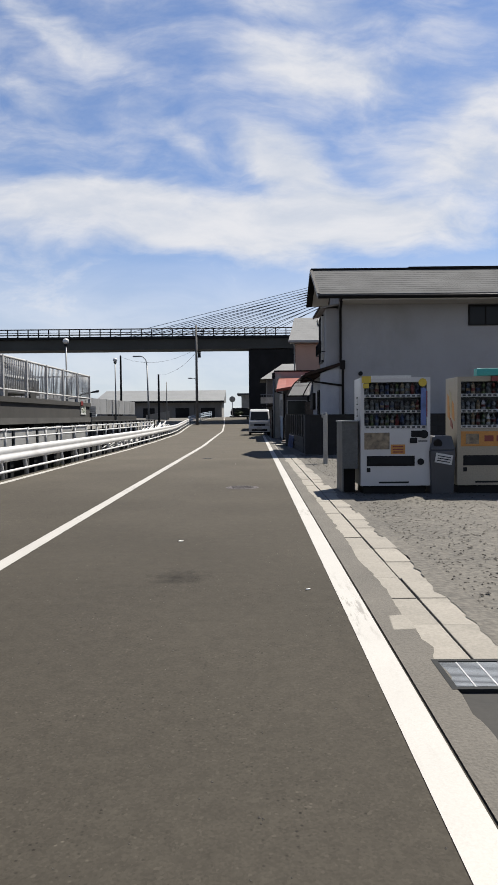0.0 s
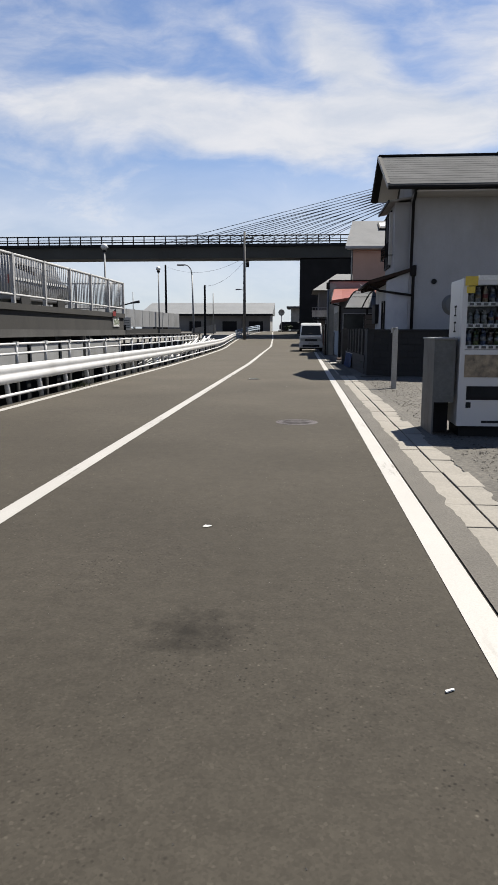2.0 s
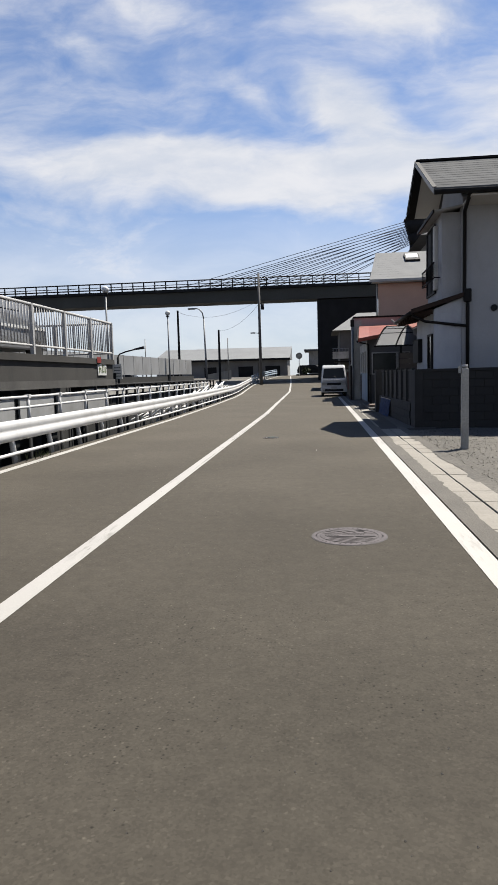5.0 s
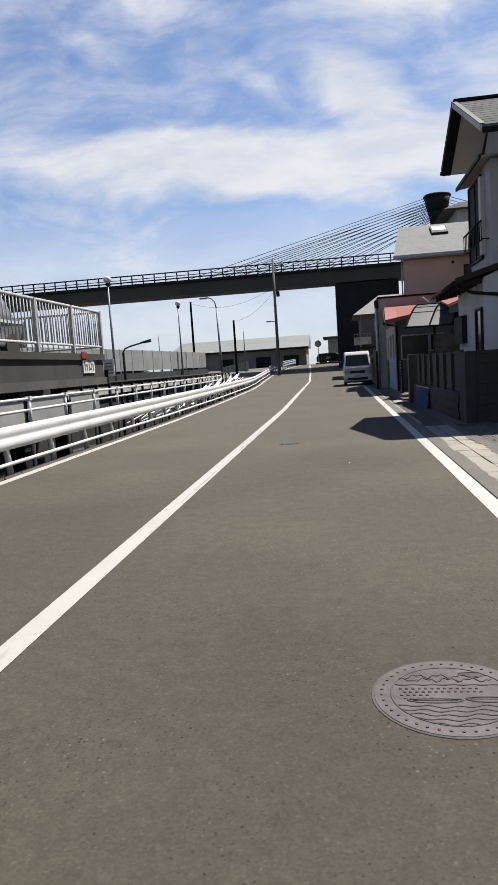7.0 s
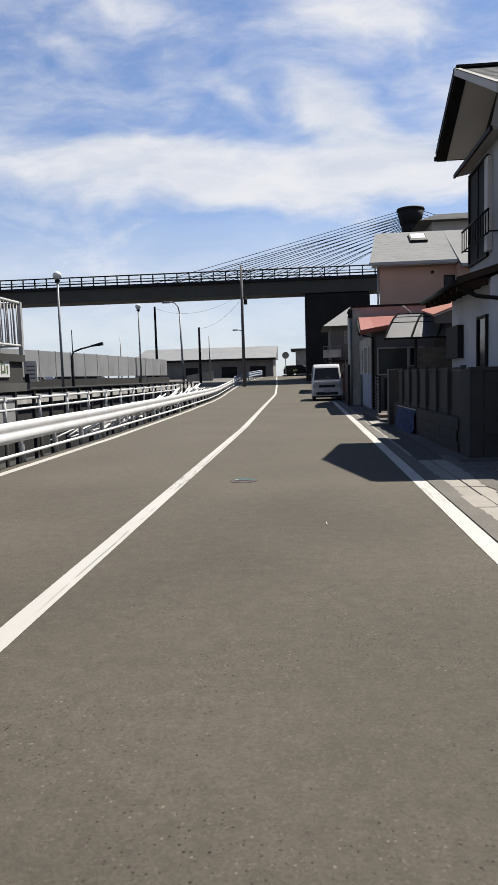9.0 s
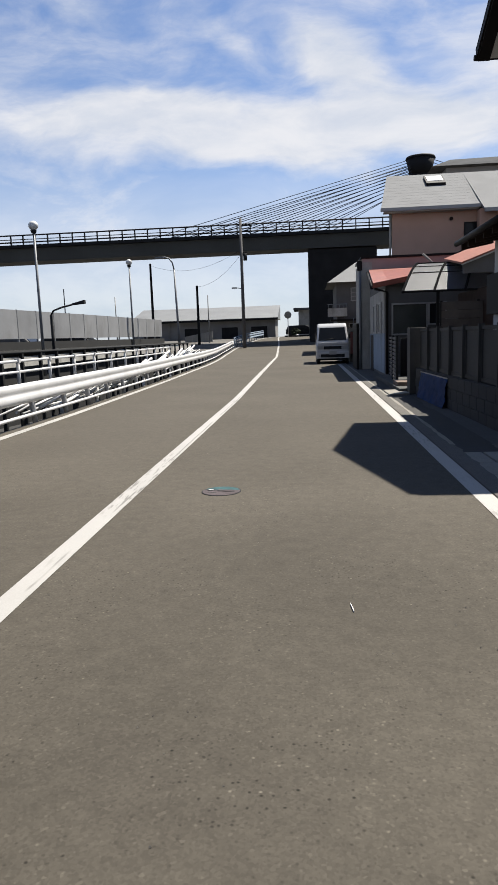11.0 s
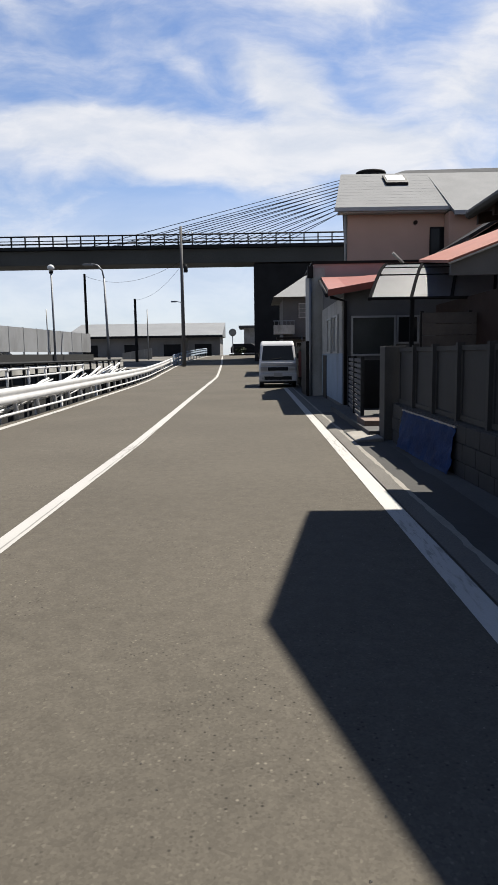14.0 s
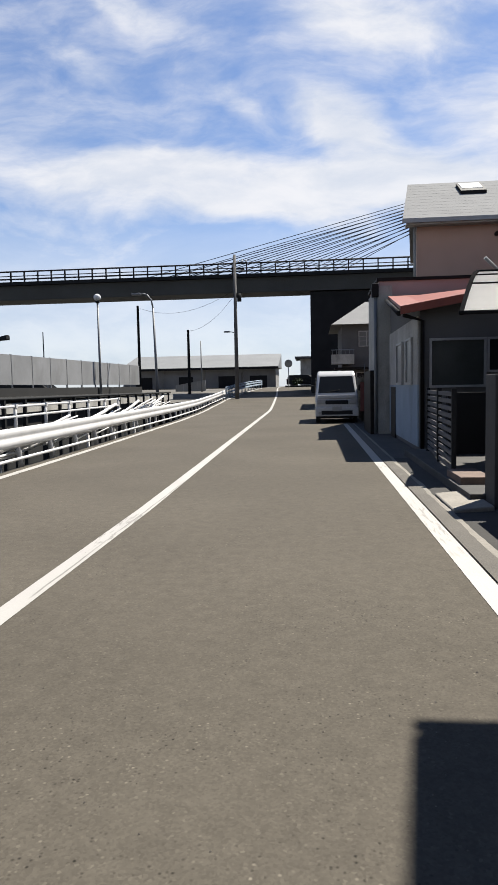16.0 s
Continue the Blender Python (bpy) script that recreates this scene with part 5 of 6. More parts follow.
    rail = part("balcony_rail", tube(bmesh.new(), [(2.56, 24.65, 4.03), (2.56, 26.58, 4.03)], 0.022, 6), "dark_trim", g)
    for k in range(12):
        part("baluster", bar(bmesh.new(), (2.56, 24.65 + 0.175 * k, 3.64), (2.56, 24.65 + 0.175 * k, 4.03), 0.01, 5), "dark_trim", rail)
    part("lower_bar", tube(bmesh.new(), [(2.56, 24.65, 3.64), (2.56, 26.58, 3.64)], 0.015, 6), "dark_trim", rail)
    for yy in (24.65, 26.58):
        part("bracket", tube(bmesh.new(), [(2.56, yy, 3.66), (2.72, yy, 3.66)], 0.015, 5), "dark_trim", rail)
    # ground floor on the road side with its pent roof
    part("lower_wall", B(2.5, xw - 0.003, 24.3, 27.2, -0.06, 2.75), "white_wall", g, "white rendered ground-floor wall")
    bm = bmesh.new()
    solid(bm, [(2.5, 24.3, 2.752), (xw, 24.3, 2.752), (xw, 27.2, 2.752), (2.5, 27.2, 2.752)], [(2.52, 24.3, 2.85), (xw, 24.3, 3.1), (xw, 27.2, 3.1), (2.52, 27.2, 2.85)])
    part("upper_wall", bm, "white_wall", g)
    roof_plate("pent_roof", g, (1.95, 24.2, 2.82), (xw + 0.05, 24.2, 3.2), (xw + 0.05, 27.4, 3.2), (1.95, 27.4, 2.82), 0.08, "brown_trim")
    part("pent_gutter", tube(bmesh.new(), [(1.92, 24.2, 2.76), (1.92, 27.4, 2.76)], 0.05), "dark_trim", g)
    part("pent_barge", solid(bmesh.new(), [(1.93, 24.17, 2.74), (xw + 0.06, 24.17, 3.12), (xw + 0.06, 24.2, 3.12), (1.93, 24.2, 2.74)], [(1.93, 24.17, 2.85), (xw + 0.06, 24.17, 3.23), (xw + 0.06, 24.2, 3.23), (1.93, 24.2, 2.85)]), "brown_trim", g)
    part("pent_pipe", tube(bmesh.new(), [(1.98, 24.3, 2.7), (2.3, 24.35, 2.55), (xw + 0.1, 24.18, 2.4)], 0.035), "dark_trim", g)
    window(g, "x", 2.498, 24.42, 24.95, 1.38, 2.2, 1, "dark_trim")
    part("shutter_box", B(2.38, 2.497, 26.15, 27.19, 1.56, 2.2), "black", g, "dark shutter box")
    for k in range(7):
        yy = 24.4 + 0.48 * k
        part("rafter", solid(bmesh.new(), [(1.98, yy, 2.64), (2.498, yy, 2.735), (2.498, yy + 0.06, 2.735), (1.98, yy + 0.06, 2.64)], [(1.98, yy, 2.742), (2.498, yy, 2.868), (2.498, yy + 0.06, 2.868), (1.98, yy + 0.06, 2.742)]), "brown_trim", g)
    # south side: small window, vents, meter
    window(g, "y", ys, 7.85, 9.0, 4.55, 5.2, 2, "dark_trim")
    window(g, "y", ys, 5.0, 6.0, 1.35, 2.15, 2, "dark_trim")
    part("vent", bar(bmesh.new(), (3.94, ys - 0.05, 2.82), (3.94, ys, 2.82), 0.08, 14), "dark_metal", g)
    part("plinth", B(xw - 0.01, xe, ys - 0.02, ys - 0.001, -0.06, 0.35), "concrete", g)
    d = thing("satellite_dish", "grey round dish on a white pipe behind the machines", "dish", (4.5, 22.5, 0))
    part("pole", bar(bmesh.new(), (4.3, 22.5, -0.02), (4.3, 22.5, 2.05), 0.08, 12), "white_metal", d, "white upright pipe")
    bm = bmesh.new()
    bmesh.ops.create_cone(bm, cap_ends=True, segments=24, radius1=0.3, radius2=0.22, depth=0.08, matrix=Matrix.Translation((4.18, 22.62, 2.05)) @ Euler((radians(80), 0, radians(12))).to_matrix().to_4x4())
    part("dish", bm, "box_metal", d, "dull grey dish")


house_one()


def side_wall():
    # block wall on the yard side, then along the road with louvred panels on top
    g = thing("block_wall", "dark weathered concrete block wall with capping", "wall", (5, 22.9, 0), kind="structure")
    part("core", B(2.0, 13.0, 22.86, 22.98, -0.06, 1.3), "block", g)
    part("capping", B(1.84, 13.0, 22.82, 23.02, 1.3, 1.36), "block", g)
    h = thing("road_wall", "low dark block wall topped with metal louvre panels", "wall", (1.8, 26.5, 0), kind="structure")

    def wx(y):
        return 1.86 - (y - 22.9) * 0.03
    bm = bmesh.new()
    solid(bm, [(wx(22.86), 22.86, -0.06), (wx(22.86) + 0.16, 22.86, -0.06), (wx(30.2) + 0.16, 30.2, -0.06), (wx(30.2), 30.2, -0.06)],
          [(wx(22.86), 22.86, 0.56), (wx(22.86) + 0.16, 22.86, 0.56), (wx(30.2) + 0.16, 30.2, 0.56), (wx(30.2), 30.2, 0.56)])
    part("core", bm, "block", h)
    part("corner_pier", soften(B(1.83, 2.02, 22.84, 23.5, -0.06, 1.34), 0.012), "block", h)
    part("end_pier", soften(B(1.52, 1.84, 29.95, 30.35, -0.06, 1.4), 0.012), "dirty_shaded_concrete", h, "pale concrete gate pier")
    y = 23.55
    k = 0
    while y + 0.86 < 29.9:
        xa = wx(y)
        for z in (0.6, 1.34):
            part("panel_rail", B(xa + 0.03, xa + 0.08, y, y + 0.9, z - 0.025, z + 0.03), "panel_post", h)
        part("panel_post", B(xa + 0.015, xa + 0.095, y - 0.035, y + 0.035, 0.56, 1.4), "panel_post", h)
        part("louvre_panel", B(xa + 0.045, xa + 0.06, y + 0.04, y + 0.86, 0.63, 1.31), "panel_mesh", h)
        part("panel_frame", B(xa + 0.03, xa + 0.07, y + 0.035, y + 0.075, 0.63, 1.31), "panel_post", h)
        part("panel_frame", B(xa + 0.03, xa + 0.07, y + 0.825, y + 0.865, 0.63, 1.31), "panel_post", h)
        y += 0.9
        k += 1
    t = thing("blue_sheet", "crumpled blue plastic sheet hung against the wall", "tarpaulin", (1.6, 28, 0))
    bm = bmesh.new()
    n, m = 22, 10
    grid = []
    for i in range(n + 1):
        row = []
        for j in range(m + 1):
            yy = 26.95 + 2.25 * i / n
            zz = 0.5 * (1 - j / m)
            fold = 0.03 * math.sin(i * 1.7 + 0.4 * j) + 0.035 * noise.noise(Vector((i * 0.5, j * 0.6, 2)))
            row.append(bm.verts.new((wx(yy) - 0.035 - 0.07 * (j / m) ** 2 - 0.9 * abs(fold), yy + 0.04 * (j / m) * math.sin(i), zz + 0.012)))
        grid.append(row)
    for i in range(n):
        for j in range(m):
            f = bm.faces.new((grid[i][j], grid[i + 1][j], grid[i + 1][j + 1], grid[i][j + 1]))
            f.smooth = True
    bmesh.ops.solidify(bm, geom=bm.faces[:], thickness=0.006)
    part("sheet", bm, "tarp", t)
    part("batten", solid(bmesh.new(), [(wx(26.95) - 0.05, 26.95, 0.505), (wx(26.95) - 0.03, 26.95, 0.505), (wx(29.2) - 0.03, 29.2, 0.505), (wx(29.2) - 0.05, 29.2, 0.505)], [(wx(26.95) - 0.05, 26.95, 0.525), (wx(26.95) - 0.03, 26.95, 0.525), (wx(29.2) - 0.03, 29.2, 0.525), (wx(29.2) - 0.05, 29.2, 0.525)]), "alu", t)


side_wall()


def gate_and_carport():
    g = thing("gate", "dark slatted metal gate standing half open", "gate", (1.7, 33.2, 0))
    for p, q in (((1.5, 31.9), (1.6, 33.5)), ((1.61, 33.52), (1.72, 35.2))):
        for x, y in (p, q):
            part("gate_post", B(x - 0.03, x + 0.03, y - 0.03, y + 0.03, 0.02, 1.24), "dark_metal", g)
        for k in range(11):
            z = 0.14 + 0.1 * k
            part("slat", solid(bmesh.new(), [(p[0] - 0.012, p[1], z), (q[0] - 0.012, q[1], z), (q[0] + 0.012, q[1], z), (p[0] + 0.012, p[1], z)],
                               [(p[0] - 0.012, p[1], z + 0.06), (q[0] - 0.012, q[1], z + 0.06), (q[0] + 0.012, q[1], z + 0.06), (p[0] + 0.012, p[1], z + 0.06)]), "house_grey", g)
    setting("porch_step", soften(B(1.35, 3.6, 30.3, 35.6, -0.05, 0.1), 0.02), "dirty_shaded_concrete", "low concrete porch floor behind the gate", "step")
    # black panel added in place of the shaded porch opening
    setting("porch_shade_panel", B(1.95, 4.8, 34.6, 34.75, -0.05, 1.15), "black", "black panel standing in for the porch's deep shade", "wall")
    setting("porch_side", B(3.5, 3.6, 30.42, 34.6, -0.05, 2.3), "brown_trim", "dark wooden porch side", "wall")
    c = thing("carport", "small curved carport roof of pale polycarbonate sheets", "carport", (3, 33.2, 0))
    n = 8

    def curve(s):
        return Vector((0.62 * s, 32.5 + 1.7 * s, 2.29 + 0.82 * (0.4 * s + 0.6 * math.sin(s * math.pi / 2))))
    ribs = [1.72, 2.48, 3.22, 4.0, 4.8]
    for x in ribs:
        part("rib", sweep(bmesh.new(), [(-0.028, -0.035), (0.028, -0.035), (0.028, 0.025), (-0.028, 0.025)], [tuple(curve(k / n) + Vector((x, 0, 0.0))) for k in range(n + 1)], True), "matte_black", c)
    for a, b in zip(ribs, ribs[1:]):
        bm = bmesh.new()
        rows = [(bm.verts.new(curve(k / n) + Vector((a, 0, 0.0))), bm.verts.new(curve(k / n) + Vector((b, 0, 0.0)))) for k in range(n + 1)]
        for p, q in zip(rows, rows[1:]):
            bm.faces.new((p[0], p[1], q[1], q[0]))
        bmesh.ops.solidify(bm, geom=bm.faces[:], thickness=0.012)
        part("roof_sheet", bm, POLY, c)
    for s in (0.0, 0.5, 0.75, 1.0):
        p = curve(s)
        part("purlin", tube(bmesh.new(), [p + Vector((1.69, 0, 0.0)), p + Vector((4.83, 0, 0.0))], 0.03 if s in (0.0, 1.0) else 0.018, 6), "matte_black", c)
    for x in (2.85, 4.6):
        part("post", B(x - 0.04, x + 0.04, 34.0, 34.08, 0.0, 3.02), "dark_metal", c)
    part("strut", tube(bmesh.new(), [(2.62, 32.75, 2.35), (3.05, 33.9, 2.95)], 0.022, 6), "matte_black", c)
    # wooden boards below the roof, in shade
    w = thing("board_screen", "brown board screen below the carport roof", "screen", (3.5, 32.2, 0))
    for k in range(5):
        part("board", B(2.55, 5.2, 31.9 + 0.004 * k, 31.93 + 0.004 * k, 1.0 + 0.2 * k, 1.19 + 0.2 * k), "board_brown", w)
    for x in (2.55, 3.4, 4.3, 5.15):
        part("stud", B(x - 0.03, x + 0.03, 31.95, 32.02, 0.0, 2.02), "dark_trim", w)


def poly_mat():
    m = bpy.data.materials.new("polycarbonate")
    m.use_nodes = True
    nt = m.node_tree
    N, K = nt.nodes.new, nt.links.new
    out = nt.nodes["Material Output"]
    b = nt.nodes["Principled BSDF"]
    b.inputs["Base Color"].default_value = (0.115, 0.12, 0.134, 1)
    b.inputs["Roughness"].default_value = 0.55
    tr = N("ShaderNodeBsdfTranslucent")
    co = N("ShaderNodeTexCoord")
    n1 = N("ShaderNodeTexNoise"); n1.inputs["Scale"].default_value = 3.0; n1.inputs["Detail"].default_value = 5
    K(co.outputs["Object"], n1.inputs["Vector"])
    r = N("ShaderNodeMapRange"); r.inputs["To Min"].default_value = 0.26; r.inputs["To Max"].default_value = 0.36
    K(n1.outputs["Fac"], r.inputs["Value"])
    cc = N("ShaderNodeCombineColor")
    for k in range(3):
        K(r.outputs[0], cc.inputs[k])
    K(cc.outputs[0], tr.inputs[0])
    mx = N("ShaderNodeMixShader"); mx.inputs[0].default_value = 0.3
    K(b.outputs[0], mx.inputs[1]); K(tr.outputs[0], mx.inputs[2]); K(mx.outputs[0], out.inputs[0])
    return m


POLY = poly_mat()
gate_and_carport()


def house_two():
    g = thing("red_roof_house", "single-storey grey house with a faded red metal roof", "house", (3.5, 38, 0))
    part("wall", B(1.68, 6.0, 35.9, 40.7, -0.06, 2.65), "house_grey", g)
    bm = bmesh.new()
    solid(bm, [(1.68, 35.9, 2.652), (4.6, 35.9, 2.652), (4.6, 40.7, 2.652), (1.68, 40.7, 2.652)],
          [(1.68, 35.9, 2.72), (4.6, 35.9, 3.2), (4.6, 40.7, 3.5), (1.68, 40.7, 3.4)])
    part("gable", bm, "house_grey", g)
    a, b, c, d = Vector((1.3, 35.6, 2.74)), Vector((4.7, 35.6, 3.3)), Vector((4.9, 40.9, 3.66)), Vector((1.64, 40.9, 3.62))
    roof_plate("roof", g, a, b, c, d, 0.07, "red_metal")
    part("red_fascia", solid(bmesh.new(), [a - Vector((0.02, 0.03, 0.14)), b - Vector((0, 0.03, 0.14)), b - Vector((0, 0, 0.14)), a - Vector((0.02, 0, 0.14))],
                             [a + Vector((-0.02, -0.03, 0.01)), b + Vector((0, -0.03, 0.01)), b + Vector((0, 0, 0.01)), a + Vector((-0.02, 0, 0.01))]), "red_metal", g)
    part("gutter", tube(bmesh.new(), [a - Vector((0.04, 0, 0.12)), d - Vector((0.04, 0, 0.12))], 0.05), "dark_trim", g)
    part("downpipe", tube(bmesh.new(), [a + Vector((0.05, 0.05, -0.15)), (1.72, 35.84, 2.5), (1.72, 35.84, 0)], 0.04), "dark_trim", g)
    part("side_cladding", B(1.655, 1.678, 36.0, 40.7, 0.1, 1.3), "pale_blue", g, "pale blue painted lower wall")
    part("side_cladding", B(1.655, 1.678, 36.0, 40.7, 1.3, 2.6), "pale_concrete", g)
    window(g, "x", 1.653, 36.6, 37.3, 1.35, 2.2, 1, "alu", "frosted")
    window(g, "x", 1.653, 38.0, 38.9, 1.35, 2.2, 1, "alu", "frosted")
    window(g, "y", 35.898, 1.9, 2.86, 1.28, 2.12, 1, "alu", "greenish_reflection")
    window(g, "y", 35.898, 2.96, 3.4, 1.55, 2.12, 1, "alu", "window")
    part("door", B(1.64, 1.652, 39.4, 40.3, 0.0, 1.25), "dark_trim", g)
    # mauve parapet building behind
    h = thing("mauve_building", "mauve rendered flat-roofed building behind the red roof", "building", (4, 44, 0))
    part("wall", B(1.42, 9.0, 41.0, 43.8, -0.06, 4.02), "pink", h)
    part("parapet", B(1.36, 9.0, 40.95, 43.85, 4.02, 4.1), "dark_trim", h)
    part("side_face", B(1.38, 1.418, 41.0, 43.8, 0.0, 3.9), "pale_concrete", h)
    part("corner_face", B(1.362, 1.76, 40.962, 40.998, 0.0, 3.9), "pale_concrete", h)
    part("rain_head", soften(B(1.22, 1.4, 40.85, 41.02, 3.6, 3.95), 0.02), "dark_trim", h)
    part("downpipe", tube(bmesh.new(), [(1.32, 40.94, 3.6), (1.32, 40.94, 0)], 0.045), "grey_metal", h)
    part("lean_to", B(1.2, 1.36, 41.2, 43.4, -0.06, 1.7), "dark_trim", h)
    # orange roof over a dark gable next to the carport
    k = thing("annex", "low annex with an orange-red metal roof and grey fascia", "building", (5, 33, 0))
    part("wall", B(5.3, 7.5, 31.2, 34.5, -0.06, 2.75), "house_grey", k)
    roof_plate("roof", k, (3.02, 32.05, 2.9), (5.7, 32.05, 3.89), (5.7, 34.65, 4.2), (3.12, 34.65, 3.26), 0.05, "annex_orange")
    part("gable", solid(bmesh.new(), [(3.08, 32.12, 2.65), (7.5, 32.12, 2.65), (7.5, 32.2, 2.65), (3.08, 32.2, 2.65)],
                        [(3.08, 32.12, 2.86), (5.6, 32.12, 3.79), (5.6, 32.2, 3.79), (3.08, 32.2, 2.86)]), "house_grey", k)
    part("gable_trim", tube(bmesh.new(), [(3.02, 32.03, 2.84), (5.7, 32.03, 3.83)], 0.02, 6), "pale_concrete", k)
    part("antenna_arm", tube(bmesh.new(), [(2.55, 34.6, 3.4), (2.9, 34.7, 3.1)], 0.03), "pale_concrete", k)


house_two()


def dark_house():
    g = thing("dark_house", "dark brown weathered house with a black gable roof", "house", (8, 40, 0))
    part("wall", B(5.75, 11.0, 38.0, 42.0, -0.06, 4.4), "brown_trim", g)
    part("gable", solid(bmesh.new(), [(5.75, 38.0, 4.4), (11.0, 38.0, 4.4), (11.0, 42.0, 4.4), (5.75, 42.0, 4.4)], [(8.35, 38.0, 5.95), (8.45, 38.0, 5.95), (8.45, 42.0, 5.95), (8.35, 42.0, 5.95)]), "brown_trim", g)
    roof_plate("roof", g, (5.1, 37.6, 4.25), (8.4, 37.6, 6.2), (8.4, 42.4, 6.2), (5.1, 42.4, 4.25), 0.1, "dark_trim")
    roof_plate("roof", g, (8.4, 37.6, 6.2), (11.6, 37.6, 4.3), (11.6, 42.4, 4.3), (8.4, 42.4, 6.2), 0.1, "dark_trim")
    part("downpipe", tube(bmesh.new(), [(5.2, 37.7, 4.1), (5.8, 37.93, 3.9), (5.8, 37.93, 0)], 0.045), "pale_concrete", g)
    window(g, "y", 37.998, 6.3, 7.4, 3.3, 4.2, 2, "alu")


dark_house()


def house_three():
    g = thing("salmon_house", "salmon rendered two-storey house with a pale grey roof", "house", (6, 47, 0))
    part("wall", solid(bmesh.new(), [(2.85, 44.0, -0.06), (6.2, 44.0, -0.06), (6.2, 50.0, -0.06), (3.7, 50.0, -0.06)], [(2.85, 44.0, 6.1), (6.2, 44.0, 6.1), (6.2, 50.0, 6.1), (3.7, 50.0, 6.1)]), "tan", g)
    part("wall", B(6.2, 13.0, 43.4, 50.0, -0.06, 6.0), "tan", g)
    y1, zr = 46.9, 8.13
    a, b, c, d = (2.38, 43.6, 6.22), (6.25, 43.6, 6.22), (6.25, y1, zr), (2.98, y1, zr)
    roof_plate("roof", g, a, b, c, d, 0.1, "steel_slate")
    roof_plate("roof", g, (6.25, 43.0, 5.95), (13.6, 43.0, 5.95), (13.6, y1, zr), (6.25, y1, zr), 0.1, "steel_slate")
    roof_plate("roof", g, (2.98, y1, zr), (13.6, y1, zr), (13.6, 50.6, 6.2), (3.6, 50.6, 6.2), 0.1, "steel_slate")
    slat_rows("roof_course", g, a, b, c, d, 12, "steel_slate", 0.003)
    part("gutter", B(2.36, 6.25, 43.52, 43.6, 6.08, 6.2), "alu", g)
    part("gutter", B(6.25, 13.6, 42.92, 43.0, 5.8, 5.94), "alu", g)
    part("eave_board", B(2.5, 6.2, 43.62, 44.0, 6.04, 6.1), "soffit", g)
    part("downpipe", tube(bmesh.new(), [(2.78, 43.95, 6.05), (2.78, 43.95, 3.9)], 0.04), "pale_concrete", g)
    window(g, "y", 43.998, 5.75, 6.18, 4.6, 5.55, 1, "dark_trim")
    part("vent_cap", bar(bmesh.new(), (5.2, 43.9, 5.75), (5.2, 44.0, 5.75), 0.07), "brown_trim", g)
    # skylight lying on the slope
    k = (zr - 6.22) / (y1 - 43.6)

    def roof(x, y, up):
        return (x, y, 6.22 + (y - 43.6) * k + up)
    bm = bmesh.new()
    solid(bm, [roof(4.5, 45.6, 0.0), roof(5.3, 45.6, 0.0), roof(5.3, 46.45, 0.0), roof(4.5, 46.45, 0.0)],
          [roof(4.5, 45.6, 0.12), roof(5.3, 45.6, 0.12), roof(5.3, 46.45, 0.1), roof(4.5, 46.45, 0.1)])
    s = part("skylight", bm, "dark_trim", g, "dark framed skylight")
    bm = bmesh.new()
    solid(bm, [roof(4.57, 45.83, 0.115), roof(5.23, 45.83, 0.115), roof(5.23, 46.39, 0.1), roof(4.57, 46.39, 0.1)],
          [roof(4.57, 45.83, 0.13), roof(5.23, 45.83, 0.13), roof(5.23, 46.39, 0.115), roof(4.57, 46.39, 0.115)])
    part("pane", bm, "lampglass", s)
    # grey house under the bridge
    h = thing("grey_house", "grey two-storey house with a hipped roof and balcony", "house", (4, 65, 0))
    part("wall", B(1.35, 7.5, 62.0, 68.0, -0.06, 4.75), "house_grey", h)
    bm = bmesh.new()
    solid(bm, [(0.75, 61.4, 4.75), (8.1, 61.4, 4.75), (8.1, 68.6, 4.75), (0.75, 68.6, 4.75)], [(2.9, 64.8, 6.35), (6.2, 64.8, 6.35), (6.2, 65.2, 6.35), (2.9, 65.2, 6.35)])
    part("roof", bm, "steel_slate", h)
    window(h, "y", 61.998, 2.35, 3.15, 3.55, 4.35, 2, "alu", "frosted", 0.06, 2)
    window(h, "y", 61.998, 2.2, 3.2, 0.9, 2.0, 2, "alu", "window")
    bal = part("balcony", B(0.75, 2.0, 61.1, 61.95, 2.5, 3.05), "pale_concrete", h, "pale balcony front")
    part("top_rail", tube(bmesh.new(), [(0.72, 61.1, 3.3), (2.0, 61.1, 3.3)], 0.03, 6), "grey_metal", bal)
    for q in range(6):
        part("baluster", bar(bmesh.new(), (0.78 + 0.24 * q, 61.1, 3.05), (0.78 + 0.24 * q, 61.1, 3.3), 0.015, 5), "grey_metal", bal)
    part("awning", B(0.9, 4.0, 61.0, 61.98, 2.2, 2.32), "dark_trim", h)
    k2 = thing("grey_block", "large grey building with a flat roof behind the houses", "building", (12, 72, 0))
    part("wall", B(9.3, 22, 66, 78, -0.06, 12.6), "stucco", k2)
    part("roof", solid(bmesh.new(), [(8.2, 65.2, 12.6), (22.6, 65.2, 12.6), (22.6, 78.6, 12.6), (8.2, 78.6, 12.6)], [(9.6, 66.2, 13.2), (22.6, 66.2, 13.35), (22.6, 78.6, 13.35), (9.6, 78.6, 13.2)]), "roof_grey", k2)
    # small things beside the parked van
    f = thing("shop_banner", "faded red banner on a pole beside the van", "banner", (1.4, 45.4, 0))
    part("pole", bar(bmesh.new(), (1.36, 45.3, -0.03), (1.36, 45.3, 2.0), 0.015, 6), "grey_metal", f)
    part("cloth", B(1.22, 1.35, 45.295, 45.305, 0.45, 1.4), "drink_wine", f)
    z = thing("garden_fence", "dark board fence along the house fronts", "fence", (1.5, 51, 0))
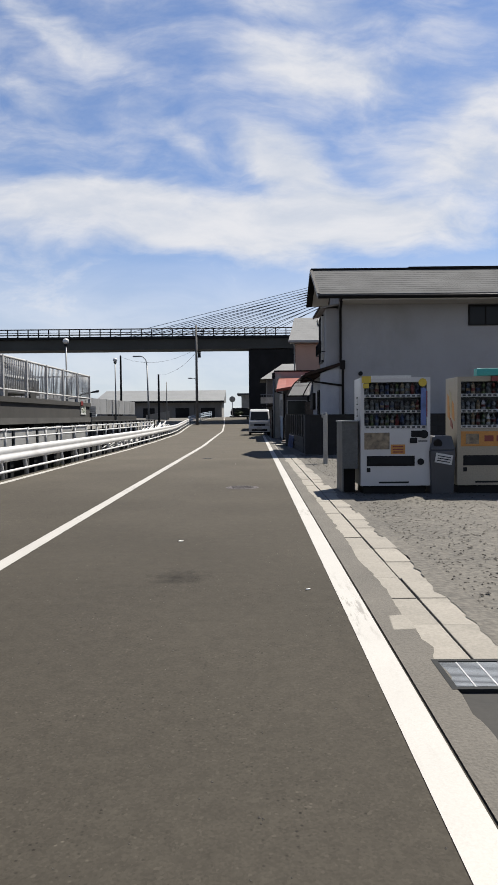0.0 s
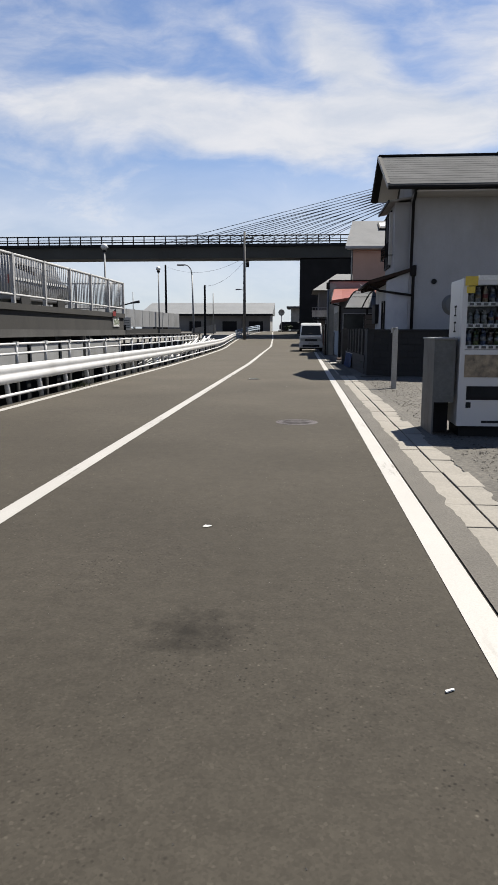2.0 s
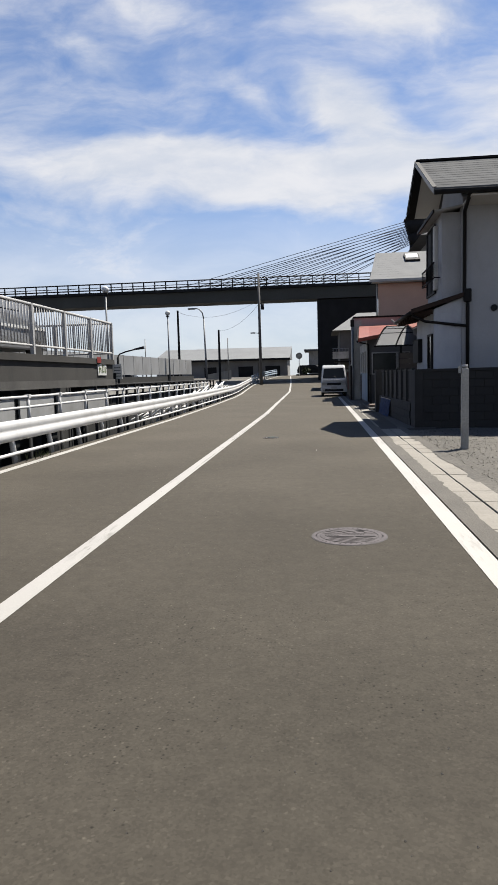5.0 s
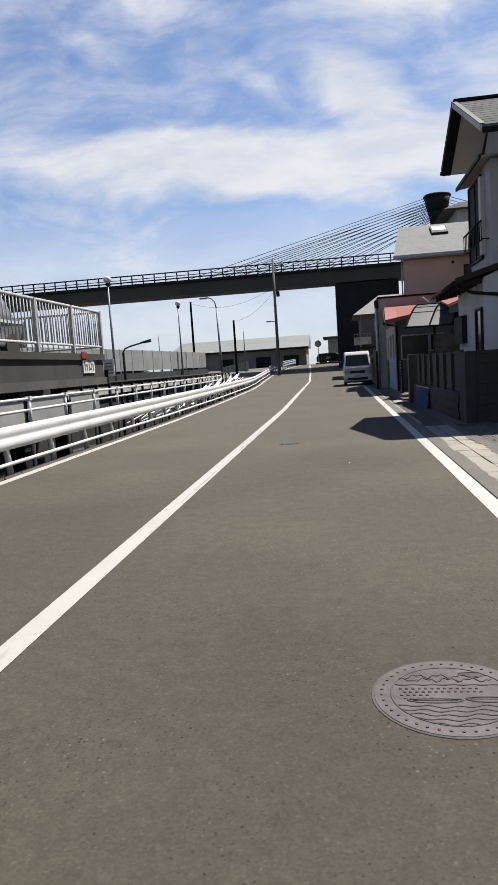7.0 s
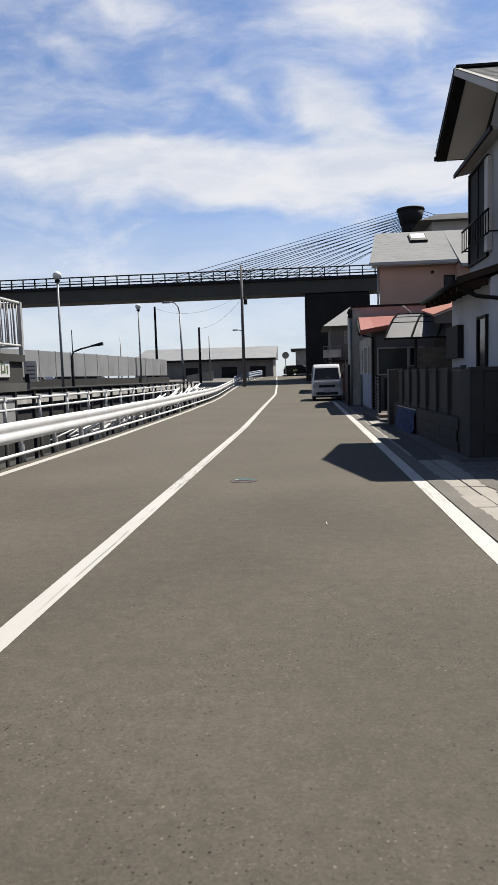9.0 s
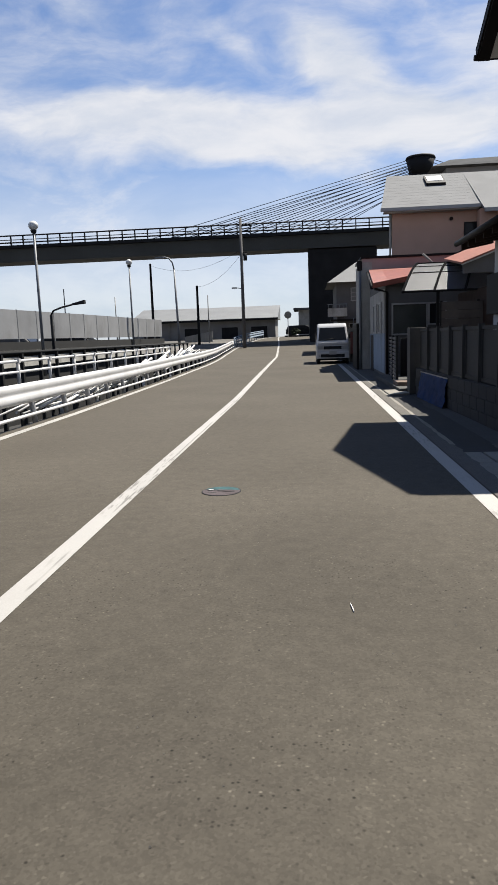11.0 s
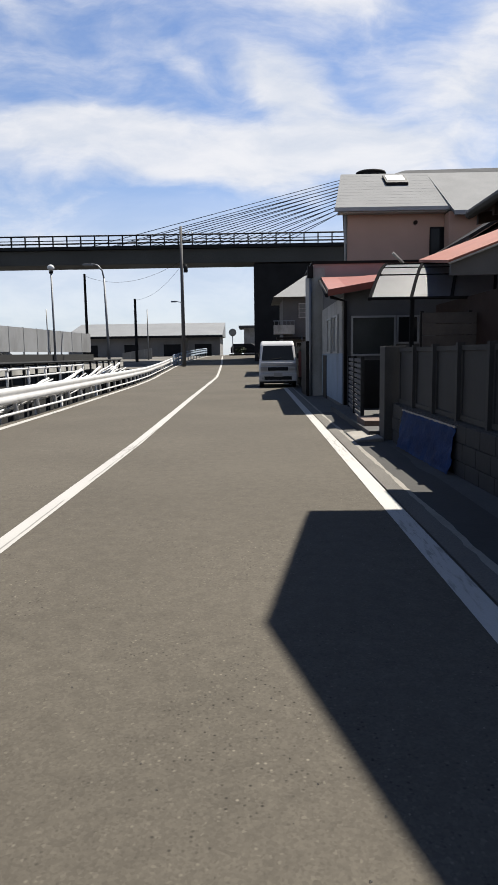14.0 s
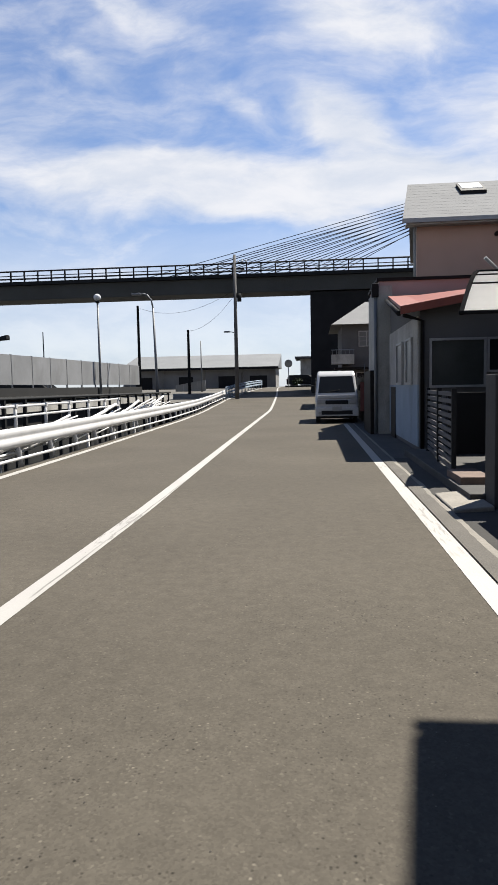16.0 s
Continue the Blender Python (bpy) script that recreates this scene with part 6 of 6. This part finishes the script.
    for q in range(30):
        part("board", B(1.45, 1.49, 44 + 0.5 * q, 44.46 + 0.5 * q, -0.04, 1.62 + 0.04 * math.sin(q * 2.3)), "dark_trim", z)


house_three()


# ---- vending machines, bins, posts ----
def vending(x0, y0, body, window_items, label, beige):
    g = thing("vending_machine", label, "vending machine", (x0 + 0.58, y0 + 0.35, 0.1), "vending machines")
    w, d, z0, z1 = 1.16, 0.7, 0.13, 1.94
    part("body", soften(B(x0, x0 + w, y0 + 0.13, y0 + d, z0, z1), 0.015), body, g)
    # front door as a frame round a deep display
    wx0, wx1, wz0, wz1 = x0 + 0.06, x0 + w - 0.06, 1.08, 1.86
    for a in ((x0, wx0, z0, z1), (wx1, x0 + w, z0, z1), (wx0, wx1, z0, wz0), (wx0, wx1, wz1, z1)):
        part("door_panel", B(a[0], a[1], y0, y0 + 0.13, a[2], a[3]), body, g)
    part("display_back", B(wx0, wx1, y0 + 0.12, y0 + 0.128, wz0, wz1), "vm_dark", g)
    rnd = random.Random(int(x0 * 10))
    cols = ("bottle_dim", "drink_dark", "bottle_dim", "bottle", "drink_dark", "photo", "drink_blue", "bottle_dim", "drink_olive", "bottle_dim", "drink_wine")
    prints = ("bottle_dim", "photo", "drink_dark", "bottle_dim", "drink_blue", "bottle_dim", "drink_wine")
    for r in range(3):
        zb = wz0 + 0.06 + 0.26 * r
        part("shelf", B(wx0, wx1, y0 + 0.006, y0 + 0.12, zb - 0.055, zb - 0.004), "vm_white", g)
        for k in range(12):
            xx = wx0 + 0.05 + k * 0.0855
            h = rnd.uniform(0.175, 0.2) if r != 1 else rnd.uniform(0.13, 0.17)
            c = cols[(k * 7 + r * 5 + rnd.randrange(4)) % 11]
            bm = bmesh.new()
            bar(bm, (xx, y0 + 0.066, zb - 0.004), (xx, y0 + 0.066, zb + h * 0.7), 0.034, 10)
            bar(bm, (xx, y0 + 0.066, zb + h * 0.7), (xx, y0 + 0.066, zb + h * 0.92), 0.034, 10, 0.014)
            bar(bm, (xx, y0 + 0.066, zb + h * 0.92), (xx, y0 + 0.066, zb + h), 0.015, 8)
            can = part("drink", bm, c, g)
            part("drink_label", bar(bmesh.new(), (xx, y0 + 0.066, zb + h * 0.25), (xx, y0 + 0.066, zb + h * 0.5), 0.0352, 10), prints[(k * 5 + r * 3 + 4) % 7], can)
            part("button", B(xx - 0.026, xx + 0.026, y0 - 0.004, y0 + 0.005, zb - 0.045, zb - 0.014), "vm_dark", g)
    part("display_pane", B(wx0, wx1, y0 - 0.002, y0 + 0.0, wz0 + 0.05, wz1), GLASS, g).visible_shadow = False
    if not beige:
        part("side_print", B(wx1 - 0.1, wx1 - 0.01, y0 - 0.006, y0 - 0.003, wz0 + 0.06, wz1 - 0.1), "cyan", g)
        part("side_print", B(wx1 - 0.01, wx1 + 0.01, y0 - 0.006, y0 - 0.001, wz0 + 0.2, wz1 - 0.15), "redprint", g)
        part("poster", B(x0 + 0.06, x0 + 0.48, y0 - 0.006, y0 - 0.001, 0.74, 1.02), "photo", g, "faded photo poster")
        part("sticker", B(x0 + 0.5, x0 + 0.74, y0 - 0.008, y0 - 0.001, 0.66, 0.82), "orange", g, "orange sticker")
        for q in range(3):
            part("sticker_print", B(x0 + 0.53, x0 + 0.71, y0 - 0.011, y0 - 0.0085, 0.685 + 0.045 * q, 0.705 + 0.045 * q), "redprint", g)
        part("corner_sign", B(x0 + 0.02, x0 + 0.17, y0 - 0.012, y0 - 0.001, 1.85, 1.96), "yellow", g, "yellow corner sign")
        part("corner_sign", B(x0 + 0.04, x0 + 0.14, y0 - 0.01, y0 - 0.001, 1.76, 1.84), "yellow", g)
        part("round_badge", bar(bmesh.new(), (x0 + 1.03, y0 - 0.014, 1.85), (x0 + 1.03, y0 - 0.001, 1.85), 0.068, 18), "yellow", g, "yellow round badge")
        part("top_strip", B(x0 + 0.18, x0 + 0.84, y0 - 0.01, y0 + 0.04, 1.92, 1.97), "lampglass", g)
    else:
        part("poster", B(x0 + 0.06, x0 + 1.1, y0 - 0.006, y0 - 0.001, 0.78, 1.03), "orange", g, "orange banner print")
        part("poster_patch", B(x0 + 0.14, x0 + 0.36, y0 - 0.009, y0 - 0.0065, 0.82, 0.99), "photo", g)
        for q in range(3):
            part("poster_print", B(x0 + 0.45 + 0.2 * q, x0 + 0.6 + 0.2 * q, y0 - 0.009, y0 - 0.0065, 0.86, 0.96), "redprint", g)
        part("top_sign", soften(B(x0 + 0.3, x0 + 1.1, y0 - 0.06, y0 + 0.1, 1.95, 2.07), 0.01), "teal", g, "teal top sign")
        part("top_sign", B(x0 + 0.55, x0 + 1.1, y0 - 0.05, y0 + 0.0, 1.86, 1.945), "redprint", g)
    part("coin_panel", soften(B(x0 + 0.84, x0 + 1.1, y0 - 0.012, y0 + 0.01, 0.94, 1.05), 0.01), "dark_metal", g)
    part("coin_slot", bar(bmesh.new(), (x0 + 1.05, y0 - 0.03, 0.99), (x0 + 1.05, y0, 0.99), 0.07, 14), "dark_metal", g)
    part("bill_slot", B(x0 + 0.82, x0 + 0.94, y0 - 0.014, y0 - 0.001, 0.84, 0.93), "dark_metal", g)
    part("price_strip", B(x0 + 0.96, x0 + 1.11, y0 - 0.006, y0 - 0.001, 0.86, 0.89), "grey_metal", g)
    part("delivery_slot", B(x0 + 0.1, x0 + 0.9, y0 - 0.004, y0 - 0.001, 0.46, 0.63), "black", g)
    part("delivery_flap", B(x0 + 0.14, x0 + 0.86, y0 - 0.018, y0 - 0.005, 0.49, 0.61), "dark_metal", g)
    part("change_cup", bar(bmesh.new(), (x0 + 1.0, y0 - 0.02, 0.53), (x0 + 1.0, y0, 0.53), 0.055, 14), "dark_metal", g)
    part("lock", B(x0 + 0.1, x0 + 0.16, y0 - 0.01, y0 - 0.001, 0.36, 0.43), "dark_metal", g)
    part("kick_slot", B(x0 + 0.3, x0 + 0.8, y0 - 0.004, y0 - 0.001, 0.17, 0.2), "black", g)
    part("plinth", B(x0 + 0.05, x0 + w - 0.05, y0 + 0.1, y0 + d - 0.05, -0.03, 0.13), "dark_metal", g)
    if not beige:
        for q in range(4):
            part("side_letter", letter(q, x0, y0), "dark_metal", g)
    else:
        for q, (ya, za, hh, paint) in enumerate(((0.15, 1.2, 0.3, "orange"), (0.3, 1.3, 0.38, "sign_cream"), (0.42, 1.22, 0.4, "orange"), (0.24, 1.06, 0.14, "redprint"))):
            part("side_print", solid(bmesh.new(), [(x0 - 0.004 - 0.001 * q, y0 + ya, za), (x0 - 0.001, y0 + ya, za), (x0 - 0.001, y0 + ya + 0.13, za + 0.06), (x0 - 0.004 - 0.001 * q, y0 + ya + 0.13, za + 0.06)],
                                     [(x0 - 0.004 - 0.001 * q, y0 + ya + 0.05, za + hh), (x0 - 0.001, y0 + ya + 0.05, za + hh), (x0 - 0.001, y0 + ya + 0.15, za + hh + 0.05), (x0 - 0.004 - 0.001 * q, y0 + ya + 0.15, za + hh + 0.05)]), paint, g)
    return g


def letter(q, x0, y0):
    """Plain strokes standing for the vertical writing on the machine's flank."""
    z = 1.5 - 0.2 * q
    bm = B(x0 - 0.004, x0 - 0.001, y0 + 0.3, y0 + 0.42, z + 0.1, z + 0.125)
    box(bm, x0 - 0.004, x0 - 0.001, y0 + 0.35, y0 + 0.37, z, z + 0.1)
    box(bm, x0 - 0.004, x0 - 0.001, y0 + 0.3, y0 + 0.42, z - 0.01, z + 0.01)
    return bm


GLASS = glass_mat("display_glass", (0.86, 0.89, 0.9))
vending(1.86, 11.2, "vm_white", None, "white drinks vending machine with yellow corner signs", False)
vending(3.47, 11.2, "vm_beige", None, "beige drinks vending machine with an orange banner", True)


def bins():
    g = thing("waste_bin", "dark grey plastic waste bin with a white label", "bin", (3.2, 11.3, 0))
    bm = solid(bmesh.new(), [(3.03, 11.15, -0.02), (3.4, 11.15, -0.02), (3.4, 11.55, -0.02), (3.03, 11.55, -0.02)], [(3.0, 11.12, 0.72), (3.42, 11.12, 0.72), (3.42, 11.58, 0.72), (3.0, 11.58, 0.72)])
    bmesh.ops.recalc_face_normals(bm, faces=bm.faces[:])
    part("body", soften(bm, 0.03, 3), "dark_bin", g)
    bm = solid(bmesh.new(), [(3.0, 11.12, 0.722), (3.42, 11.12, 0.722), (3.42, 11.58, 0.722), (3.0, 11.58, 0.722)], [(3.06, 11.2, 0.96), (3.38, 11.2, 0.96), (3.38, 11.5, 0.96), (3.06, 11.5, 0.96)])
    bmesh.ops.recalc_face_normals(bm, faces=bm.faces[:])
    part("lid", soften(bm, 0.03, 3), "dark_bin", g)
    part("hole", bar(bmesh.new(), (3.13, 11.125, 0.83), (3.13, 11.18, 0.85), 0.07, 16), "black", g)
    tilt = Matrix.Translation((3.22, 11.1, 0.58)) @ Matrix.Rotation(radians(10), 4, "Y")
    bm = B(-0.14, 0.14, -0.005, 0.012, -0.08, 0.08)
    bm.transform(tilt)
    part("label", bm, "button", g, "white printed label")
    for k in range(3):
        bm = B(-0.11, 0.11, -0.0075, -0.0045, -0.05 + 0.04 * k, -0.035 + 0.04 * k)
        bm.transform(tilt)
        part("label_print", bm, "dark_metal", g)
    h = thing("metal_box", "grey sheet-metal box with a dark open base", "metal box", (1.63, 11.7, 0))
    part("back", B(1.58, 1.82, 11.95, 12.0, -0.02, 1.2), "box_metal", h)
    part("side", B(1.56, 1.58, 11.25, 12.0, -0.02, 1.2), "box_metal", h)
    part("front", B(1.58, 1.82, 11.25, 11.27, 0.42, 1.2), "box_metal", h)
    part("lid", soften(B(1.55, 1.83, 11.22, 12.02, 1.2, 1.225), 0.006), "grey_metal", h)
    for k in range(5):
        part("rib", B(1.58, 1.82, 11.243, 11.25, 0.5 + 0.14 * k, 0.512 + 0.14 * k), "box_metal", h)
    # black sheet added for the shade within the open base
    part("inside", B(1.59, 1.81, 11.5, 11.52, 0.0, 0.42), "black", h)
    p = thing("marker_post", "short weathered concrete marker post with metal caps", "post", (2.06, 18.53, 0))
    part("post", soften(B(2.0, 2.11, 18.47, 18.6, -0.05, 1.34), 0.012), "pale_concrete", p)
    part("cap", soften(B(1.955, 1.998, 18.5, 18.57, 1.26, 1.38), 0.01), "alu", p)
    part("cap", bar(bmesh.new(), (2.055, 18.535, 1.34), (2.055, 18.535, 1.4), 0.05, 10), "alu", p)


bins()


# ---- small things on the road ----
def manhole(x, y, r):
    """Cast cover: a smooth studded rim round a pictorial relief of hills, waves, scales and two boats."""
    g = thing("manhole_cover", "mauve-grey cast-iron manhole cover with a pictorial relief", "manhole cover", (x, y, 0))
    part("ring", bar(bmesh.new(), (x, y, -0.02), (x, y, 0.003), r, 48), "iron", g, "dark joint round the cover")
    part("cover", bar(bmesh.new(), (x, y, -0.01), (x, y, 0.0055), r * 0.965, 48), "cover_plate", g)

    def inside(px, py):
        return math.hypot(px, py) < 0.76

    def rib(name, pts, w):
        """A low ridge along points given in fractions of the radius, kept within the rim."""
        run = []
        for q in pts + [(9, 9)]:
            if inside(*q):
                run.append((x + q[0] * r, y + q[1] * r, 0.0055))
                continue
            if len(run) > 1:
                part(name, tube(bmesh.new(), run, w, 5), "iron", g)
            run = []
    rib("rim_line", [(0.755 * math.cos(math.tau * k / 40), 0.755 * math.sin(math.tau * k / 40)) for k in range(41)], 0.003)
    for k in range(40):
        a = math.tau * k / 40
        px, py = x + r * 0.87 * math.cos(a), y + r * 0.87 * math.sin(a)
        part("cast_stud", bar(bmesh.new(), (px, py, 0.005), (px, py, 0.009), 0.006, 6), "iron", g)
    # hills at the top
    for row, base in enumerate((0.34, 0.44)):
        rib("hill_line", [(-0.74 + 0.04 * k, base + 0.1 * abs(math.sin(k * 0.42 + row)) + 0.03 * math.sin(k * 1.9)) for k in range(38)], 0.004)
    rib("horizon_line", [(-0.76 + 0.04 * k, 0.26 + 0.008 * math.sin(k)) for k in range(39)], 0.004)
    # waves at the bottom
    for row in range(5):
        z = -0.3 - 0.1 * row
        rib("wave_line", [(-0.74 + 0.03 * k, z + 0.022 * math.sin(k * 0.55 + row * 1.3) + 0.02 * math.sin(k * 0.21)) for k in range(50)], 0.0035)
    # scales between
    for i in range(13):
        for j in range(4):
            px, py = -0.62 + 0.08 * i + 0.04 * (j % 2), 0.16 - 0.085 * j
            if i > 4 and j > 1 or not inside(px, py):
                continue
            c = math.cos(0.3 * i)
            part("scale", soften(B(x + (px - 0.02) * r, x + (px + 0.02) * r, y + (py - 0.018 - 0.006 * c) * r, y + (py + 0.018) * r, 0.005, 0.0095), 0.002, 1), "iron", g)
    # two hulls
    for cx, cy, w, h in ((-0.22, -0.14, 0.34, 0.055), (0.42, -0.1, 0.26, 0.07), (0.38, 0.58, 0.2, 0.06)):
        loop = [(cx + w * math.cos(math.tau * k / 20), cy + h * math.sin(math.tau * k / 20) * (1.3 if k > 10 else 0.6)) for k in range(21)]
        rib("hull_line", loop, 0.004)
        rib("hull_line", [(cx - w * 0.8 + w * 1.6 * k / 9, cy - 0.01) for k in range(10)], 0.003)
    return g


manhole(-0.145, 12.33, 0.305)


def enamel_cover(x, y, r):
    g = thing("manhole_cover", "round cover, half teal enamel and half mauve-grey iron", "manhole cover", (x, y, 0))
    part("ring", bar(bmesh.new(), (x, y, -0.02), (x, y, 0.004), r, 40), "dark_metal", g, "dark joint round the cover")

    part("cover", bar(bmesh.new(), (x, y, 0.0), (x, y, 0.006), r * 0.95, 40), "cover_mauve", g, "mauve-grey iron plate")
    arc = [(x + r * 0.93 * math.cos(radians(8 + 150 * k / 24)), y + r * 0.93 * math.sin(radians(8 + 150 * k / 24))) for k in range(25)]
    part("enamel_field", solid(bmesh.new(), [(px, py, 0.004) for px, py in arc], [(px, py, 0.0075) for px, py in arc]), "cover_teal", g, "worn teal enamel field")
    part("band_line", solid(bmesh.new(), [(x - r * 0.72, y + 0.012, 0.0055), (x + r * 0.7, y - 0.05, 0.0055), (x + r * 0.7, y - 0.042, 0.0055), (x - r * 0.72, y + 0.022, 0.0055)], [(x - r * 0.72, y + 0.012, 0.0085), (x + r * 0.7, y - 0.05, 0.0085), (x + r * 0.7, y - 0.042, 0.0085), (x - r * 0.72, y + 0.022, 0.0085)]), "dark_metal", g)
    for dx, dy, w in ((0.02, 0.03, 0.03), (0.075, 0.028, 0.018), (0.11, 0.02, 0.014), (-0.06, -0.07, 0.02), (-0.1, -0.04, 0.015)):
        part("cast_mark", B(x + dx - w, x + dx + w, y + dy - 0.006, y + dy + 0.006, 0.0055, 0.0092), "iron", g)
    part("emblem", bar(bmesh.new(), (x - 0.01, y + 0.02, 0.0065), (x - 0.01, y + 0.02, 0.0105), 0.026, 16), "iron", g)
    part("reflector", B(x - 0.115, x - 0.075, y + 0.03, y + 0.048, 0.0078, 0.011), "button", g)


enamel_cover(-1.4, 21.04, 0.172)


def scraps():
    bm = solid(bmesh.new(), [(-0.735, 6.995, 0.003), (-0.695, 6.99, 0.003), (-0.675, 7.025, 0.003), (-0.725, 7.04, 0.003)], [(-0.735, 6.995, 0.005), (-0.695, 6.99, 0.007), (-0.675, 7.025, 0.006), (-0.725, 7.04, 0.005)])
    single("paper_scrap", bm, "chip", "small white scrap lying on the asphalt", "litter")
    for sx, sy, turn, ln in ((-0.435, 18.5, 1.68, 2.4), (0.47, 5.0, 0.5, 1.0)):
        m = Matrix.Translation((sx, sy, 0)) @ Matrix.Rotation(turn, 4, "Z") @ Matrix.Diagonal((ln, 1 / ln ** 1.2, 1, 1))
        bot = [m @ Vector(p) for p in ((-0.02, -0.005, 0.003), (0.02, -0.004, 0.003), (0.02, 0.005, 0.003), (-0.017, 0.005, 0.003))]
        single("paper_scrap", solid(bmesh.new(), bot, [p + Vector((0, 0, 0.006)) for p in bot]), "chip", "narrow white sliver lying on the asphalt", "litter")
    rnd = random.Random(3)
    bm = bmesh.new()
    for k in range(1800):
        x, y = rnd.uniform(-3.2, 0.65), rnd.uniform(1.2, 30)
        r = rnd.uniform(0.002, 0.006)
        v = [bm.verts.new((x + r * math.cos(a), y + r * math.sin(a), 0.001)) for a in (0, 2.1, 4.2)] + [bm.verts.new((x, y, r + 0.001))]
        for f in ((0, 1, 3), (1, 2, 3), (2, 0, 3)):
            bm.faces.new([v[i] for i in f])
    tagged(new("grit", mesh_of("grit", bm, "stone")), "pale grit strewn over the asphalt", "grit", kind="stuff")
    rnd = random.Random(8)
    # weeds by the guardrail
    bm = bmesh.new()
    for k in range(60):
        c = rnd.choice(((-5.3, 18.4), (-5.4, 12.5)))
        x, y = rnd.gauss(c[0], 0.1), rnd.gauss(c[1], 0.25)
        a, h = rnd.random() * 6, rnd.uniform(0.05, 0.16)
        w = 0.012
        v = [bm.verts.new(p) for p in ((x - w, y, -0.02), (x + w, y, -0.02), (x + 0.06 * math.cos(a), y + 0.06 * math.sin(a), h))]
        bm.faces.new(v)
    tagged(new("weeds", mesh_of("weeds", bm, "weed")), "small green weeds at the guardrail's foot", "weeds", kind="stuff")


scraps()


# ---- gutter slabs, block courses (pieces) ----
def gutter():
    g = thing("gutter_pavement", "two rows of pale concrete gutter slabs", "pavement", (1.2, 10, 0), kind="structure")
    rnd = random.Random(21)
    rows = ((0.985, 1.219), (1.235, 1.47))
    shapes = []
    for x0, x1 in rows:
        bm = soften(B(x0, x1, 0.003, 0.597, -0.05, 0.009), 0.003, 1)
        shapes.append(mesh_of("slab", bm, "slab"))
    for k in range(-6, 52):
        y = 3.52 + 0.6 * k
        if -0.7 < y - 3.0 < -0.05:
            continue
        if y > 22.2:
            break
        for me in shapes:
            ob = new("slab", me)
            ob.parent = g
            ob.matrix_parent_inverse = g.matrix_basis.inverted()
            ob.location = (rnd.uniform(-0.004, 0.004), y, rnd.uniform(-0.0015, 0.0015))
            ob.rotation_euler = (rnd.uniform(-0.001, 0.001), rnd.uniform(-0.003, 0.003), 0)
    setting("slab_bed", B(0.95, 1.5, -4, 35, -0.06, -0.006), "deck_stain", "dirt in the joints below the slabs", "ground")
    d = thing("drain_grate", "steel drain grate set between the gutter slabs", "drain grate", (1.25, 3.3, 0))
    for a in ((1.0, 1.5, 3.12, 3.15), (1.0, 1.5, 3.48, 3.51), (1.0, 1.03, 3.15, 3.48), (1.47, 1.5, 3.15, 3.48)):
        part("grate_frame", B(a[0], a[1], a[2], a[3], -0.04, 0.014), "dark_metal", d)
    for k in range(22):
        part("grate_bar", B(1.03, 1.47, 3.153 + 0.015 * k, 3.164 + 0.015 * k, -0.02, 0.008), "grate", d)
    for k in range(3):
        part("cross_bar", B(1.12 + 0.11 * k, 1.128 + 0.11 * k, 3.15, 3.48, -0.025, 0.0105), "galv", d)
    setting("drain_pit", B(1.03, 1.47, 3.15, 3.48, -0.058, -0.045), "black", "dark bottom of the drain", "drain")
    bm = bmesh.new()
    prev = None
    for k in range(101):
        y = 22.72 + 0.4 * max(0, k - 1) + (0.03 if k else 0)
        dip = 0.02 * noise.noise(Vector((y * 0.6, 5, 0)))
        cur = [bm.verts.new((x, y, z + (dip if 0 < i < 4 else 0) if k else -0.055)) for i, (x, z) in enumerate(((0.86, -0.02), (1.02, -0.02), (1.3, -0.025), (1.7, 0.006), (2.3, 0.008)))]
        if prev:
            for i in range(4):
                bm.faces.new((prev[i], prev[i + 1], cur[i + 1], cur[i]))
        prev = cur
    setting("verge", bm, "slab_dirty_shaded", "dirty patched concrete strip before the houses, darkened for shade", "pavement")
    r = thing("ramp_plate", "pale worn concrete ramp slab before the gate", "ramp", (1.3, 30.3, 0))
    part("slab", soften(solid(bmesh.new(), [(1.07, 29.75, -0.03), (1.5, 29.85, -0.03), (1.5, 30.95, -0.03), (1.07, 30.85, -0.03)], [(1.07, 29.75, 0.025), (1.5, 29.85, 0.045), (1.5, 30.95, 0.045), (1.07, 30.85, 0.025)]), 0.01, 1), "slab", r)
    part("step", soften(B(1.4, 1.78, 31.0, 31.85, -0.03, 0.19), 0.015, 2), "rust", r, "brown stone step")


gutter()


def block_courses():
    g = bpy.data.objects["block_wall"]
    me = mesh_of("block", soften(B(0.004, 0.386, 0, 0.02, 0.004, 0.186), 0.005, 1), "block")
    for r in range(7):
        for k in range(15):
            ob = new("block", me)
            ob.parent = g
            ob.matrix_parent_inverse = g.matrix_basis.inverted()
            ob.location = (2.03 + 0.39 * k + (0.195 if r % 2 else 0), 22.842, -0.03 + 0.19 * r)
    h = bpy.data.objects["road_wall"]
    me = mesh_of("block", soften(B(0, 0.018, 0.004, 0.386, 0.004, 0.186), 0.005, 1), "block")
    for r in range(3):
        for k in range(16):
            y = 23.55 + 0.39 * k + (0.1 if r % 2 else 0)
            ob = new("block", me)
            ob.parent = h
            ob.matrix_parent_inverse = h.matrix_basis.inverted()
            ob.location = (1.86 - (y + 0.2 - 22.9) * 0.03 - 0.021, y, -0.02 + 0.19 * r)
            ob.rotation_euler = (0, 0, 0.03)


block_courses()
